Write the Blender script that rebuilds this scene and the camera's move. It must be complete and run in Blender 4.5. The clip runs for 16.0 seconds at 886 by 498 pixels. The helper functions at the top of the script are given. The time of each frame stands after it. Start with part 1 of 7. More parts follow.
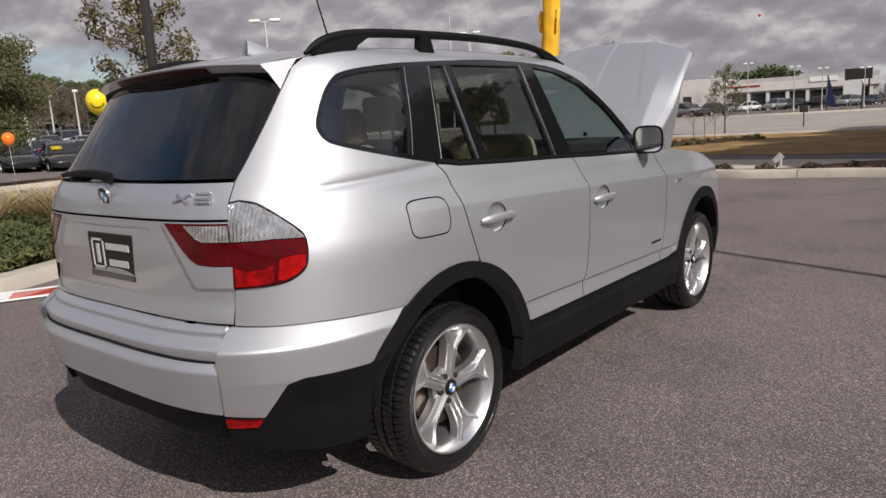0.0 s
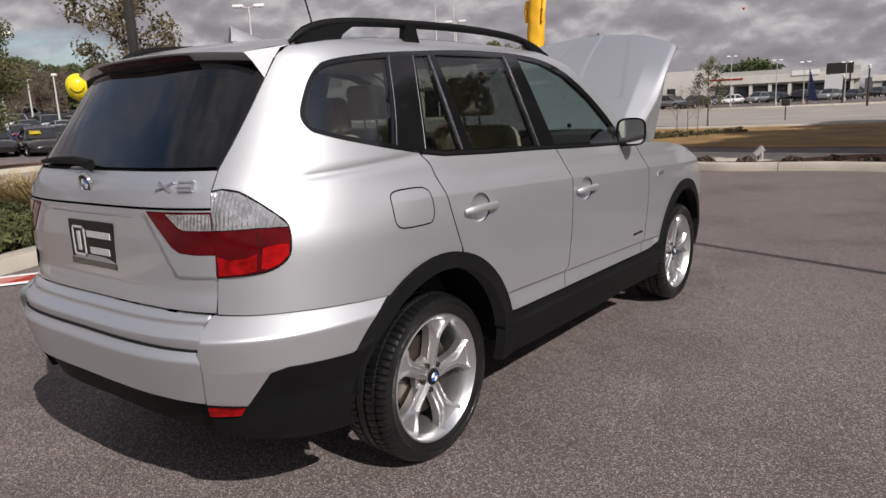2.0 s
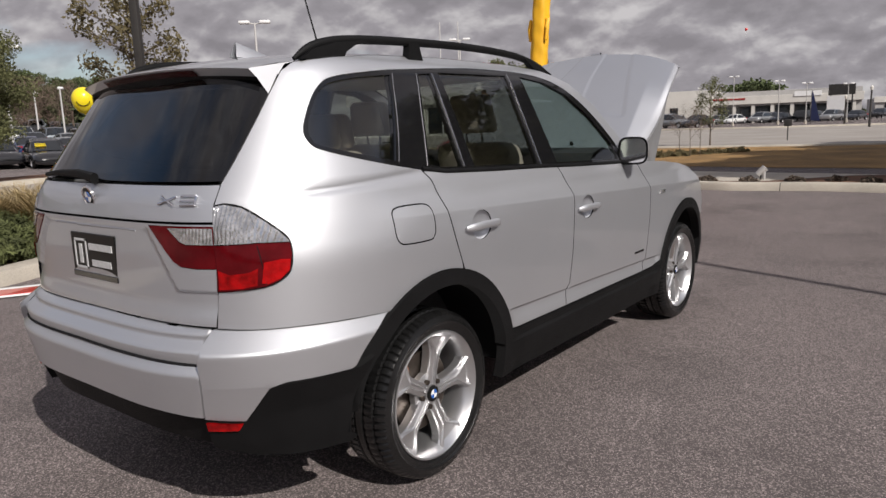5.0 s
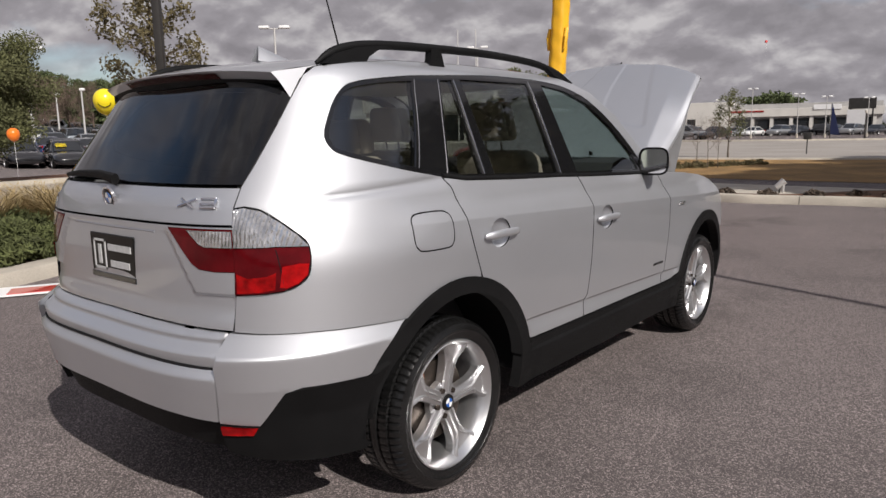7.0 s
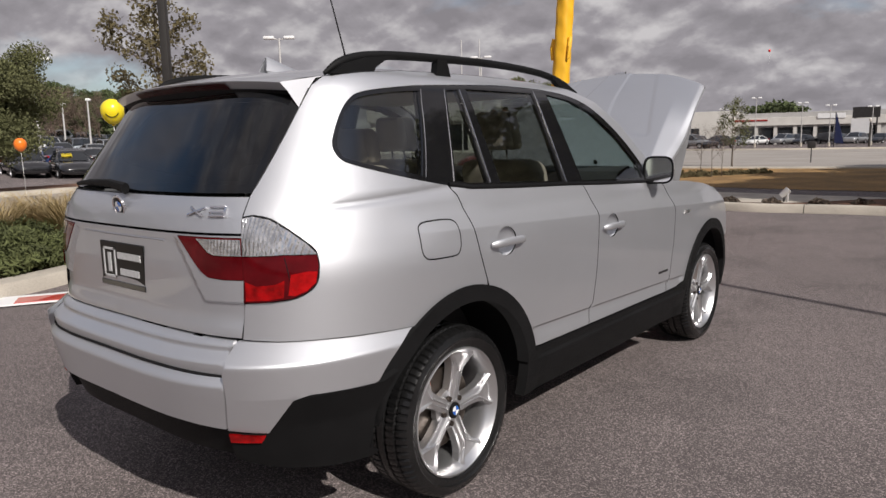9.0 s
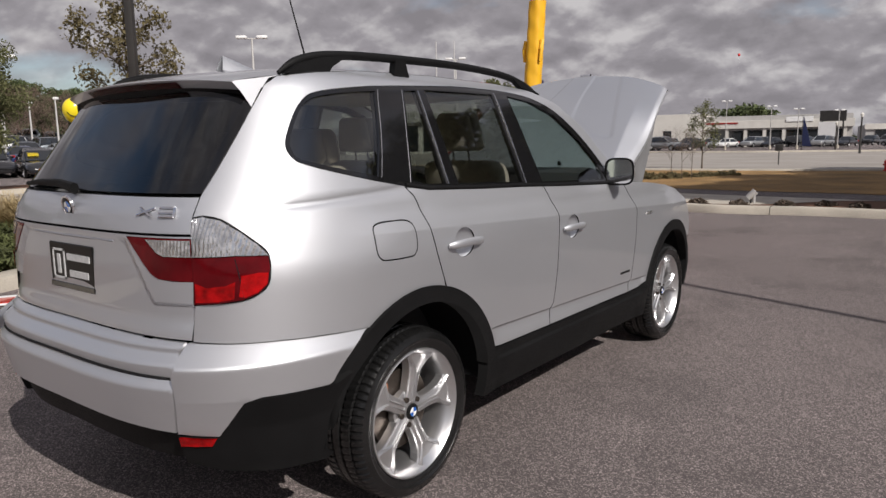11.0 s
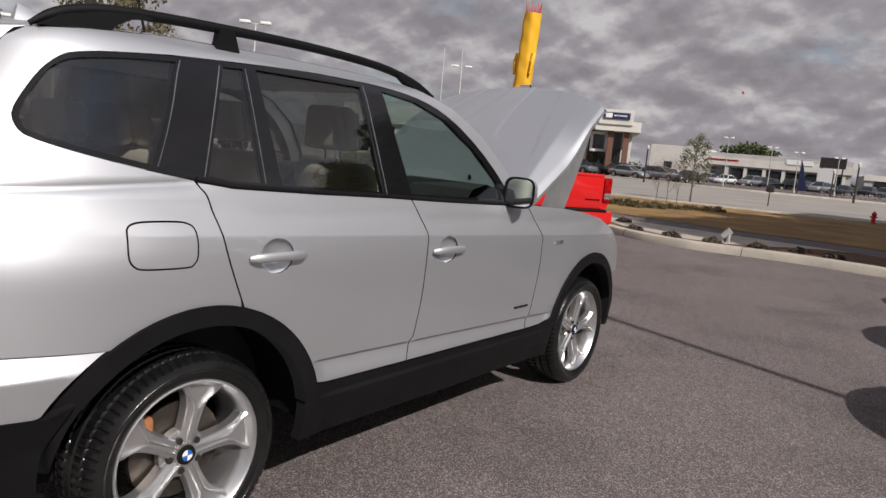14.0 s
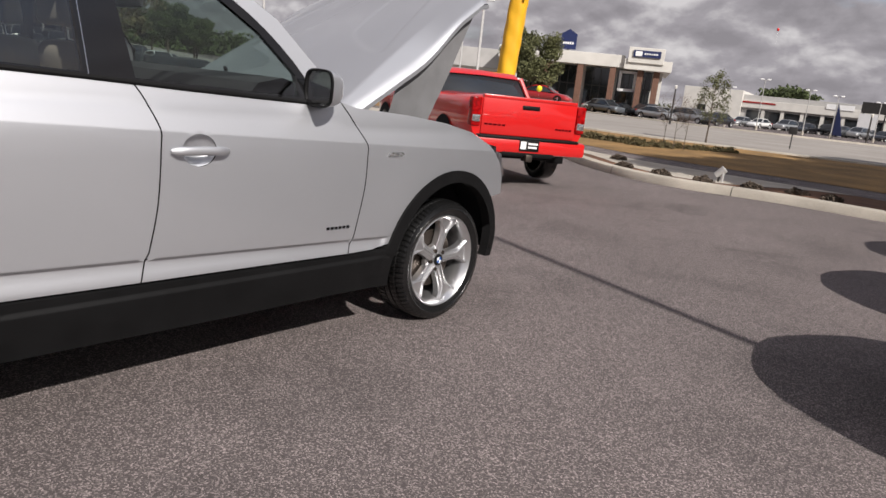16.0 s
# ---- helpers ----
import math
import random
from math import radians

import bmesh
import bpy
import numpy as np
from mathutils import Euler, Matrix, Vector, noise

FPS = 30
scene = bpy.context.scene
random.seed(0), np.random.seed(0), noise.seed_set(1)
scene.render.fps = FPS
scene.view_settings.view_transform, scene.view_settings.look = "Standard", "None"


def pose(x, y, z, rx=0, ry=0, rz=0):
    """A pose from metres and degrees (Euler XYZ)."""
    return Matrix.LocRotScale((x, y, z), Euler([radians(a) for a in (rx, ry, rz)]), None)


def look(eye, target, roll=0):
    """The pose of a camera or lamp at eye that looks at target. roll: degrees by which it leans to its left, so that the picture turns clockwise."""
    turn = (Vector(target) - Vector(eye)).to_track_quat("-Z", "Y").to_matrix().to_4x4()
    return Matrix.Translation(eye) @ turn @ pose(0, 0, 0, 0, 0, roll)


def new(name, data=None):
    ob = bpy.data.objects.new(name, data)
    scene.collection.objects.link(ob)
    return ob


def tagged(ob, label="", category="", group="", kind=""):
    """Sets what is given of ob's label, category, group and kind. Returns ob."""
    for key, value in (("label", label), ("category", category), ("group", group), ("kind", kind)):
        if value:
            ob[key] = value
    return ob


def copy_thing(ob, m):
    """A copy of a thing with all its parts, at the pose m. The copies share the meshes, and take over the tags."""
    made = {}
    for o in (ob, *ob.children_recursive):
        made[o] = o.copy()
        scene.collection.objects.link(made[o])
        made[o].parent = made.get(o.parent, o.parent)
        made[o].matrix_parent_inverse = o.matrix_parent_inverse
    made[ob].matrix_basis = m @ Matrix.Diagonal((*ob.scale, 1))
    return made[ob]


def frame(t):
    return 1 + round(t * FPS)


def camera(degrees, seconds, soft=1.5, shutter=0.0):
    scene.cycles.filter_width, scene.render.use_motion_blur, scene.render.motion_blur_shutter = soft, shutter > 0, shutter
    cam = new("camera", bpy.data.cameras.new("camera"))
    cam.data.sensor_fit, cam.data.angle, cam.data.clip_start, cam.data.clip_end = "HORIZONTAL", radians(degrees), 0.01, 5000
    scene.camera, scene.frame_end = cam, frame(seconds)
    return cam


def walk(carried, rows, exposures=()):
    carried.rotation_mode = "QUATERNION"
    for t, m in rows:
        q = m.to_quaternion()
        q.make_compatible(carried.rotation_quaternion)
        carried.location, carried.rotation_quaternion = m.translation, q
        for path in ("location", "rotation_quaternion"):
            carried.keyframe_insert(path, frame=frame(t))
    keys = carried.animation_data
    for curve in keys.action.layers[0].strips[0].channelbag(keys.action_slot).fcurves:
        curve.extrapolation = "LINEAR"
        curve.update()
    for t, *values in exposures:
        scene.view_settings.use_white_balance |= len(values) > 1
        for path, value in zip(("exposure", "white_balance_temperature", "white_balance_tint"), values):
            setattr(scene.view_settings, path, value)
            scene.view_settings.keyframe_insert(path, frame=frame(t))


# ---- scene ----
cam = camera(65.0, 16.0)
PATH = [
    (0, (2.547, -2.065, 1.401), (1.301, -0.542, 1.042), -3.3),
    (0.5, (2.55, -2.06, 1.396), (1.316, -0.528, 1.035), -3.4),
    (1, (2.558, -2.059, 1.391), (1.343, -0.517, 1.009), -3.3),
    (1.5, (2.563, -2.068, 1.395), (1.362, -0.517, 1.003), -3.1),
    (2, (2.555, -2.072, 1.406), (1.348, -0.526, 1.015), -2.6),
    (2.5, (2.556, -2.073, 1.406), (1.341, -0.53, 1.027), -3.0),
    (3, (2.557, -2.073, 1.405), (1.341, -0.53, 1.032), -3.1),
    (3.5, (2.556, -2.067, 1.408), (1.341, -0.522, 1.041), -2.8),
    (4, (2.557, -2.064, 1.405), (1.341, -0.517, 1.047), -2.7),
    (4.5, (2.554, -2.068, 1.406), (1.342, -0.516, 1.054), -1.6),
    (5, (2.56, -2.072, 1.408), (1.345, -0.522, 1.063), -2.0),
    (5.2, (2.547, -2.056, 1.414), (1.313, -0.52, 1.068), -1.8),
    (7.5, (2.531, -2.074, 1.406), (1.285, -0.541, 1.089), -0.8),
    (8, (2.533, -2.083, 1.413), (1.297, -0.543, 1.099), -0.3),
    (8.5, (2.53, -2.091, 1.413), (1.285, -0.557, 1.104), -0.8),
    (9, (2.534, -2.087, 1.406), (1.276, -0.561, 1.108), -1.1),
    (9.5, (2.551, -2.076, 1.408), (1.301, -0.544, 1.109), -0.9),
    (10, (2.556, -2.055, 1.399), (1.342, -0.493, 1.101), -1.5),
    (12.3, (2.63, -2.016, 1.41), (1.427, -0.445, 1.117), -0.4),
    (12.5, (2.604, -1.961, 1.39), (1.402, -0.389, 1.104), -0.8),
    (13, (2.573, -1.757, 1.415), (1.393, -0.172, 1.112), 4.1),
    (13.5, (2.639, -1.540, 1.450), (1.554, 0.112, 1.146), 2.9),
    (14, (2.788, -1.265, 1.410), (1.598, 0.318, 1.133), 5.2),
    (14.5, (2.911, -1.009, 1.388), (1.858, 0.670, 1.115), 3.8),
    (15, (2.979, -0.700, 1.354), (2.027, 1.024, 1.006), 3.9),
    (15.5, (3.198, -0.437, 1.313), (2.079, 1.177, 0.937), 7.1),
    (16, (3.272, -0.174, 1.292), (2.05, 1.345, 0.843), 6.1),
]
walk(cam, [(t, look(eye, target, roll)) for t, eye, target, roll in PATH], [(0, 0.22), (10, 0.22), (12.5, 0.09), (13.5, 0.11), (14.5, 0.20), (15.5, 0.36), (16, 0.38)])

# ---- world, sun and exposure ----
SUN_TOWARDS = Vector((0.935, -0.33, 0.80)).normalized()
world = bpy.data.worlds.new("sky")
scene.world = world
world.use_nodes = True


def build_sky():
    t = world.node_tree
    t.nodes.clear()
    out = t.nodes.new("ShaderNodeOutputWorld")
    bg = t.nodes.new("ShaderNodeBackground")
    sky = t.nodes.new("ShaderNodeTexSky")
    sky.sky_type = "NISHITA"
    sky.sun_disc = False
    sky.sun_elevation = math.asin(SUN_TOWARDS.z)
    sky.sun_rotation = math.atan2(SUN_TOWARDS.x, SUN_TOWARDS.y)
    sky.dust_density = 2.0
    co = t.nodes.new("ShaderNodeTexCoord")
    # flatten the dome so that the clouds lie in layers
    sep = t.nodes.new("ShaderNodeSeparateXYZ")
    add = t.nodes.new("ShaderNodeMath")
    add.operation = "ADD"
    add.inputs[1].default_value = 0.50
    clampz = t.nodes.new("ShaderNodeMath")
    clampz.operation = "MAXIMUM"
    clampz.inputs[1].default_value = 0.03
    dx = t.nodes.new("ShaderNodeMath")
    dx.operation = "DIVIDE"
    dy = t.nodes.new("ShaderNodeMath")
    dy.operation = "DIVIDE"
    comb = t.nodes.new("ShaderNodeCombineXYZ")
    link = t.links.new
    link(co.outputs["Generated"], sep.inputs[0])
    link(sep.outputs[2], add.inputs[0])
    link(add.outputs[0], clampz.inputs[0])
    link(sep.outputs[0], dx.inputs[0])
    link(clampz.outputs[0], dx.inputs[1])
    link(sep.outputs[1], dy.inputs[0])
    link(clampz.outputs[0], dy.inputs[1])
    link(dx.outputs[0], comb.inputs[0])
    link(dy.outputs[0], comb.inputs[1])
    big = t.nodes.new("ShaderNodeTexNoise")
    big.inputs["Scale"].default_value = 1.6
    big.inputs["Detail"].default_value = 9
    big.inputs["Roughness"].default_value = 0.55
    big.inputs["Distortion"].default_value = 0.25
    link(comb.outputs[0], big.inputs["Vector"])
    cover = t.nodes.new("ShaderNodeValToRGB")
    cover.color_ramp.elements[0].position = 0.29
    cover.color_ramp.elements[1].position = 0.45
    # the layer breaks up towards the zenith
    gaps = t.nodes.new("ShaderNodeMapRange")
    gaps.inputs["From Min"].default_value, gaps.inputs["From Max"].default_value = 0.30, 0.65
    gaps.inputs["To Min"].default_value, gaps.inputs["To Max"].default_value = 0.0, -0.08
    link(sep.outputs[2], gaps.inputs["Value"])
    thin = t.nodes.new("ShaderNodeMath")
    thin.operation = "ADD"
    link(big.outputs["Fac"], thin.inputs[0])
    link(gaps.outputs[0], thin.inputs[1])
    link(thin.outputs[0], cover.inputs[0])
    # heaped clouds: brighter where less cloud lies above, darker at their bases
    puff, above = t.nodes.new("ShaderNodeTexNoise"), t.nodes.new("ShaderNodeTexNoise")
    for n in (puff, above):
        n.inputs["Scale"].default_value = 8.0
        n.inputs["Detail"].default_value = 6
        n.inputs["Roughness"].default_value = 0.5
        n.inputs["Distortion"].default_value = 0.15
    higher = t.nodes.new("ShaderNodeVectorMath")
    higher.operation = "MULTIPLY"
    higher.inputs[1].default_value = (0.978, 0.978, 1.0)
    link(comb.outputs[0], higher.inputs[0])
    link(comb.outputs[0], puff.inputs["Vector"])
    link(higher.outputs[0], above.inputs["Vector"])
    edge = t.nodes.new("ShaderNodeMath")
    edge.operation = "SUBTRACT"
    link(puff.outputs["Fac"], edge.inputs[0])
    link(above.outputs["Fac"], edge.inputs[1])
    fine = t.nodes.new("ShaderNodeTexNoise")
    fine.inputs["Scale"].default_value = 5.5
    fine.inputs["Detail"].default_value = 7
    fine.inputs["Roughness"].default_value = 0.55
    shift = t.nodes.new("ShaderNodeVectorMath")
    shift.operation = "ADD"
    shift.inputs[1].default_value = (3.1, 7.7, 0.4)
    link(comb.outputs[0], shift.inputs[0])
    link(shift.outputs[0], fine.inputs["Vector"])
    tone = t.nodes.new("ShaderNodeValToRGB")
    tone.color_ramp.elements[0].position = 0.26
    tone.color_ramp.elements[0].color = (2.15, 2.02, 2.18, 1)
    tone.color_ramp.elements[1].position = 0.78
    tone.color_ramp.elements[1].color = (5.0, 4.8, 4.88, 1)
    mid = tone.color_ramp.elements.new(0.50)
    mid.color = (2.85, 2.68, 2.88, 1)
    lit = t.nodes.new("ShaderNodeMath")
    lit.operation = "MULTIPLY_ADD"
    lit.inputs[1].default_value = 1.3
    link(edge.outputs[0], lit.inputs[0])
    calm = t.nodes.new("ShaderNodeMath")
    calm.operation = "MULTIPLY_ADD"
    calm.inputs[1].default_value, calm.inputs[2].default_value = 0.8, 0.10
    link(fine.outputs["Fac"], calm.inputs[0])
    link(calm.outputs[0], lit.inputs[2])
    link(lit.outputs[0], tone.inputs[0])
    mix = t.nodes.new("ShaderNodeMix")
    mix.data_type = "RGBA"
    link(cover.outputs[0], mix.inputs["Factor"])
    link(sky.outputs[0], mix.inputs["A"])
    link(tone.outputs[0], mix.inputs["B"])
    link(mix.outputs["Result"], bg.inputs["Color"])
    bg.inputs["Strength"].default_value = 0.10
    link(bg.outputs[0], out.inputs["Surface"])


build_sky()
sun_data = bpy.data.lights.new("sun", "SUN")
sun_data.energy = 3.9
sun_data.angle = radians(0.6)
sun_data.color = (1.0, 0.942, 0.886)
sun = new("sun", sun_data)
sun.matrix_world = look(SUN_TOWARDS * 50, (0, 0, 0))
tagged(sun, "bright winter sun between the clouds", "sun", kind="structure")

# ---- materials ----
def mat(name, color, rough=0.6, metal=0.0, vary=0.12, scale=3.0, bump=0.0, bump_scale=60.0, coat=0.0, fine=0.0, emit=0.0, spec=0.5):
    m = bpy.data.materials.new(name)
    m.use_nodes = True
    t = m.node_tree
    b = t.nodes["Principled BSDF"]
    link = t.links.new
    co = t.nodes.new("ShaderNodeTexCoord")
    n1 = t.nodes.new("ShaderNodeTexNoise")
    n1.inputs["Scale"].default_value = scale
    n1.inputs["Detail"].default_value = 5
    link(co.outputs["Object"], n1.inputs["Vector"])
    ramp = t.nodes.new("ShaderNodeValToRGB")
    c = Vector(color)
    ramp.color_ramp.elements[0].position, ramp.color_ramp.elements[1].position = 0.3, 0.7
    ramp.color_ramp.elements[0].color = (*(c * (1 - vary)), 1)
    ramp.color_ramp.elements[1].color = (*[min(0.95, v) for v in c * (1 + vary)], 1)
    link(n1.outputs["Fac"], ramp.inputs[0])
    shade = ramp.outputs[0]
    if fine:
        n2 = t.nodes.new("ShaderNodeTexNoise")
        n2.inputs["Scale"].default_value = bump_scale
        n2.inputs["Detail"].default_value = 3
        link(co.outputs["Object"], n2.inputs["Vector"])
        r2 = t.nodes.new("ShaderNodeMapRange")
        r2.inputs["From Min"].default_value, r2.inputs["From Max"].default_value = 0.3, 0.7
        r2.inputs["To Min"].default_value, r2.inputs["To Max"].default_value = 1 - fine, 1 + fine
        link(n2.outputs["Fac"], r2.inputs["Value"])
        mul = t.nodes.new("ShaderNodeVectorMath")
        mul.operation = "SCALE"
        link(shade, mul.inputs[0])
        link(r2.outputs[0], mul.inputs["Scale"])
        shade = mul.outputs[0]
    link(shade, b.inputs["Base Color"])
    b.inputs["Roughness"].default_value = rough
    b.inputs["Metallic"].default_value = metal
    b.inputs["Specular IOR Level"].default_value = spec
    b.inputs["Coat Weight"].default_value = coat
    b.inputs["Coat Roughness"].default_value = 0.03
    if emit:
        b.inputs["Emission Color"].default_value = (*color, 1)
        b.inputs["Emission Strength"].default_value = emit
    if bump:
        nb = t.nodes.new("ShaderNodeTexNoise")
        nb.inputs["Scale"].default_value = bump_scale
        nb.inputs["Detail"].default_value = 4
        link(co.outputs["Object"], nb.inputs["Vector"])
        bp = t.nodes.new("ShaderNodeBump")
        bp.inputs["Strength"].default_value = bump
        bp.inputs["Distance"].default_value = 0.01
        link(nb.outputs["Fac"], bp.inputs["Height"])
        link(bp.outputs[0], b.inputs["Normal"])
    return m


def glass(name, tint, gloss=1.0, ior=1.5):
    """A thin pane: tinted see-through with a Fresnel gloss."""
    m = bpy.data.materials.new(name)
    m.use_nodes = True
    t = m.node_tree
    t.nodes.clear()
    out = t.nodes.new("ShaderNodeOutputMaterial")
    tr = t.nodes.new("ShaderNodeBsdfTransparent")
    tr.inputs[0].default_value = (*tint, 1)
    gl = t.nodes.new("ShaderNodeBsdfGlossy")
    gl.inputs["Roughness"].default_value = 0.02
    gl.inputs["Color"].default_value = (gloss, gloss, gloss, 1)
    lw = t.nodes.new("ShaderNodeLayerWeight")
    lw.inputs["Blend"].default_value = 0.5
    pw = t.nodes.new("ShaderNodeMath")
    pw.operation = "POWER"
    pw.inputs[1].default_value = 4.5
    t.links.new(lw.outputs["Facing"], pw.inputs[0])
    fr = t.nodes.new("ShaderNodeMath")
    fr.operation = "MULTIPLY_ADD"
    f0 = 2.0 * ((ior - 1) / (ior + 1)) ** 2
    fr.inputs[1].default_value, fr.inputs[2].default_value = 1 - f0, f0
    t.links.new(pw.outputs[0], fr.inputs[0])
    mx = t.nodes.new("ShaderNodeMixShader")
    t.links.new(fr.outputs[0], mx.inputs[0])
    t.links.new(tr.outputs[0], mx.inputs[1])
    t.links.new(gl.outputs[0], mx.inputs[2])
    t.links.new(mx.outputs[0], out.inputs[0])
    return m


def paint(name, color, metal=0.85, rough=0.46, orange=0.012):
    """Clear-coated car paint with metal flake."""
    m = mat(name, color, rough, metal, vary=0.03, scale=1.2, coat=1.0)
    t = m.node_tree
    b = t.nodes["Principled BSDF"]
    co = t.nodes.new("ShaderNodeTexCoord")
    n = t.nodes.new("ShaderNodeTexNoise")
    n.inputs["Scale"].default_value = 900
    t.links.new(co.outputs["Object"], n.inputs["Vector"])
    bp = t.nodes.new("ShaderNodeBump")
    bp.inputs["Strength"].default_value = 0.06
    bp.inputs["Distance"].default_value = 0.002
    t.links.new(n.outputs["Fac"], bp.inputs["Height"])
    t.links.new(bp.outputs[0], b.inputs["Normal"])
    return m


def asphalt_material():
    m = mat("asphalt", (0.146, 0.1225, 0.119), 0.9, vary=0.16, scale=0.35, bump=0.6, bump_scale=170)
    t = m.node_tree
    b = t.nodes["Principled BSDF"]
    link = t.links.new
    co = t.nodes.new("ShaderNodeTexCoord")
    base = b.inputs["Base Color"].links[0].from_socket
    # stone chips
    vor = t.nodes.new("ShaderNodeTexVoronoi")
    vor.inputs["Scale"].default_value = 190
    link(co.outputs["Object"], vor.inputs["Vector"])
    sep = t.nodes.new("ShaderNodeSeparateColor")
    link(vor.outputs["Color"], sep.inputs[0])
    chip = t.nodes.new("ShaderNodeMapRange")
    chip.inputs["To Min"].default_value, chip.inputs["To Max"].default_value = 0.56, 2.9
    rare = t.nodes.new("ShaderNodeMath")
    rare.operation = "POWER"
    rare.inputs[1].default_value = 3.5
    link(sep.outputs[0], rare.inputs[0])
    link(rare.outputs[0], chip.inputs["Value"])
    # oil and wear patches
    n = t.nodes.new("ShaderNodeTexNoise")
    n.inputs["Scale"].default_value = 0.9
    n.inputs["Detail"].default_value = 7
    n.inputs["Roughness"].default_value = 0.65
    link(co.outputs["Object"], n.inputs["Vector"])
    wear = t.nodes.new("ShaderNodeMapRange")
    wear.inputs["From Min"].default_value, wear.inputs["From Max"].default_value = 0.34, 0.5
    wear.inputs["To Min"].default_value, wear.inputs["To Max"].default_value = 0.74, 1.0
    link(n.outputs["Fac"], wear.inputs["Value"])
    mul = t.nodes.new("ShaderNodeMath")
    mul.operation = "MULTIPLY"
    link(chip.outputs[0], mul.inputs[0])
    link(wear.outputs[0], mul.inputs[1])
    sc = t.nodes.new("ShaderNodeVectorMath")
    sc.operation = "SCALE"
    link(base, sc.inputs[0])
    link(mul.outputs[0], sc.inputs["Scale"])
    link(sc.outputs[0], b.inputs["Base Color"])
    return m


def ribbed(name, color):
    """A clear lamp lens over a fluted bright reflector."""
    m = mat(name, color, 0.12, 0.85, vary=0.35, scale=22, coat=1.0)
    t = m.node_tree
    b = t.nodes["Principled BSDF"]
    co = t.nodes.new("ShaderNodeTexCoord")
    wv = t.nodes.new("ShaderNodeTexWave")
    wv.bands_direction = "X"
    wv.inputs["Scale"].default_value = 26
    wv.inputs["Distortion"].default_value = 3.0
    t.links.new(co.outputs["Object"], wv.inputs["Vector"])
    bp = t.nodes.new("ShaderNodeBump")
    bp.inputs["Strength"].default_value = 0.6
    bp.inputs["Distance"].default_value = 0.006
    t.links.new(wv.outputs["Fac"], bp.inputs["Height"])
    t.links.new(bp.outputs[0], b.inputs["Normal"])
    return m


M_ASPHALT = asphalt_material()
M_ROAD = mat("road_concrete", (0.30, 0.275, 0.25), 0.9, vary=0.14, scale=0.25, bump=0.2, bump_scale=40, fine=0.12)
M_KERB = mat("kerb_concrete", (0.44, 0.40, 0.34), 0.9, vary=0.16, scale=1.6, bump=0.3, bump_scale=90, fine=0.14)
M_GRASS = mat("winter_grass", (0.245, 0.145, 0.052), 1.0, vary=0.3, scale=0.8, bump=0.8, bump_scale=40, fine=0.35)
M_STRAW = mat("pine_straw", (0.13, 0.062, 0.034), 1.0, vary=0.35, scale=1.5, bump=0.9, bump_scale=60, fine=0.4)
M_SILVER = paint("silver_paint", (0.60, 0.61, 0.64), metal=0.86, rough=0.52)
M_PLASTIC = mat("black_plastic", (0.0062, 0.0062, 0.0066), 0.58, vary=0.25, scale=6, bump=0.15, bump_scale=500, spec=0.16)
M_GLOSS = mat("gloss_black", (0.008, 0.008, 0.009), 0.06, vary=0.1, spec=0.6)
M_DARK = mat("underbody_black", (0.008, 0.008, 0.009), 0.85, vary=0.2, spec=0.2)
M_RUBBER = mat("tyre_rubber", (0.008, 0.008, 0.0082), 0.22, vary=0.4, scale=9, bump=0.12, bump_scale=220, spec=0.5)
M_RIM = mat("alloy", (0.62, 0.62, 0.63), 0.33, 0.9, vary=0.06, scale=5, coat=0.5)
M_STEEL = mat("brake_steel", (0.085, 0.07, 0.06), 0.5, 0.8, vary=0.3, scale=20)
M_RUST = mat("caliper_rust", (0.30, 0.115, 0.045), 0.8, vary=0.3, scale=20)
M_TRIM = mat("dark_chrome", (0.55, 0.55, 0.56), 0.20, 1.0, vary=0.05)
M_CHROME = mat("chrome", (0.82, 0.82, 0.84), 0.07, 1.0, vary=0.02)
M_REDLENS = mat("red_lens", (0.30, 0.003, 0.004), 0.12, vary=0.5, scale=22, bump=0.35, bump_scale=40, coat=0.1, spec=0.2)
M_REDDARK = mat("dark_red_lens", (0.080, 0.002, 0.004), 0.10, vary=0.3, scale=14, coat=0.1, spec=0.2)
M_BRAKE = mat("brake_lamp_lens", (0.035, 0.002, 0.003), 0.2, vary=0.2, scale=14, spec=0.3)
M_CLEARLENS = ribbed("clear_lens", (0.82, 0.82, 0.83))
M_LAMPDARK = ribbed("headlamp_lens", (0.22, 0.23, 0.25))
M_GLASS_DARK = glass("privacy_glass", (0.30, 0.30, 0.28), ior=1.60)
M_GLASS_REAR = glass("rear_glass", (0.035, 0.036, 0.042), ior=1.5)
M_GLASS = glass("side_glass", (0.58, 0.66, 0.63), ior=1.45)
M_LEATHER = mat("beige_leather", (0.72, 0.69, 0.60), 0.5, vary=0.1, scale=6, bump=0.15, bump_scale=200)
M_TRIMDARK = mat("dark_cabin_trim", (0.03, 0.03, 0.032), 0.6, vary=0.2)
M_FELT = mat("hood_insulation", (0.17, 0.17, 0.175), 0.9, vary=0.12, scale=8, bump=0.2, bump_scale=300)
M_WHITE = mat("white_paint", (0.80, 0.80, 0.80), 0.5, vary=0.03)
M_PRINT = mat("white_print", (0.55, 0.55, 0.55), 0.6, vary=0.12, scale=60)
M_BLUE = mat("blue_enamel", (0.02, 0.12, 0.45), 0.25, vary=0.05, coat=1.0)
M_BLACK = mat("black_enamel", (0.008, 0.008, 0.008), 0.35, vary=0.1, spec=0.25)
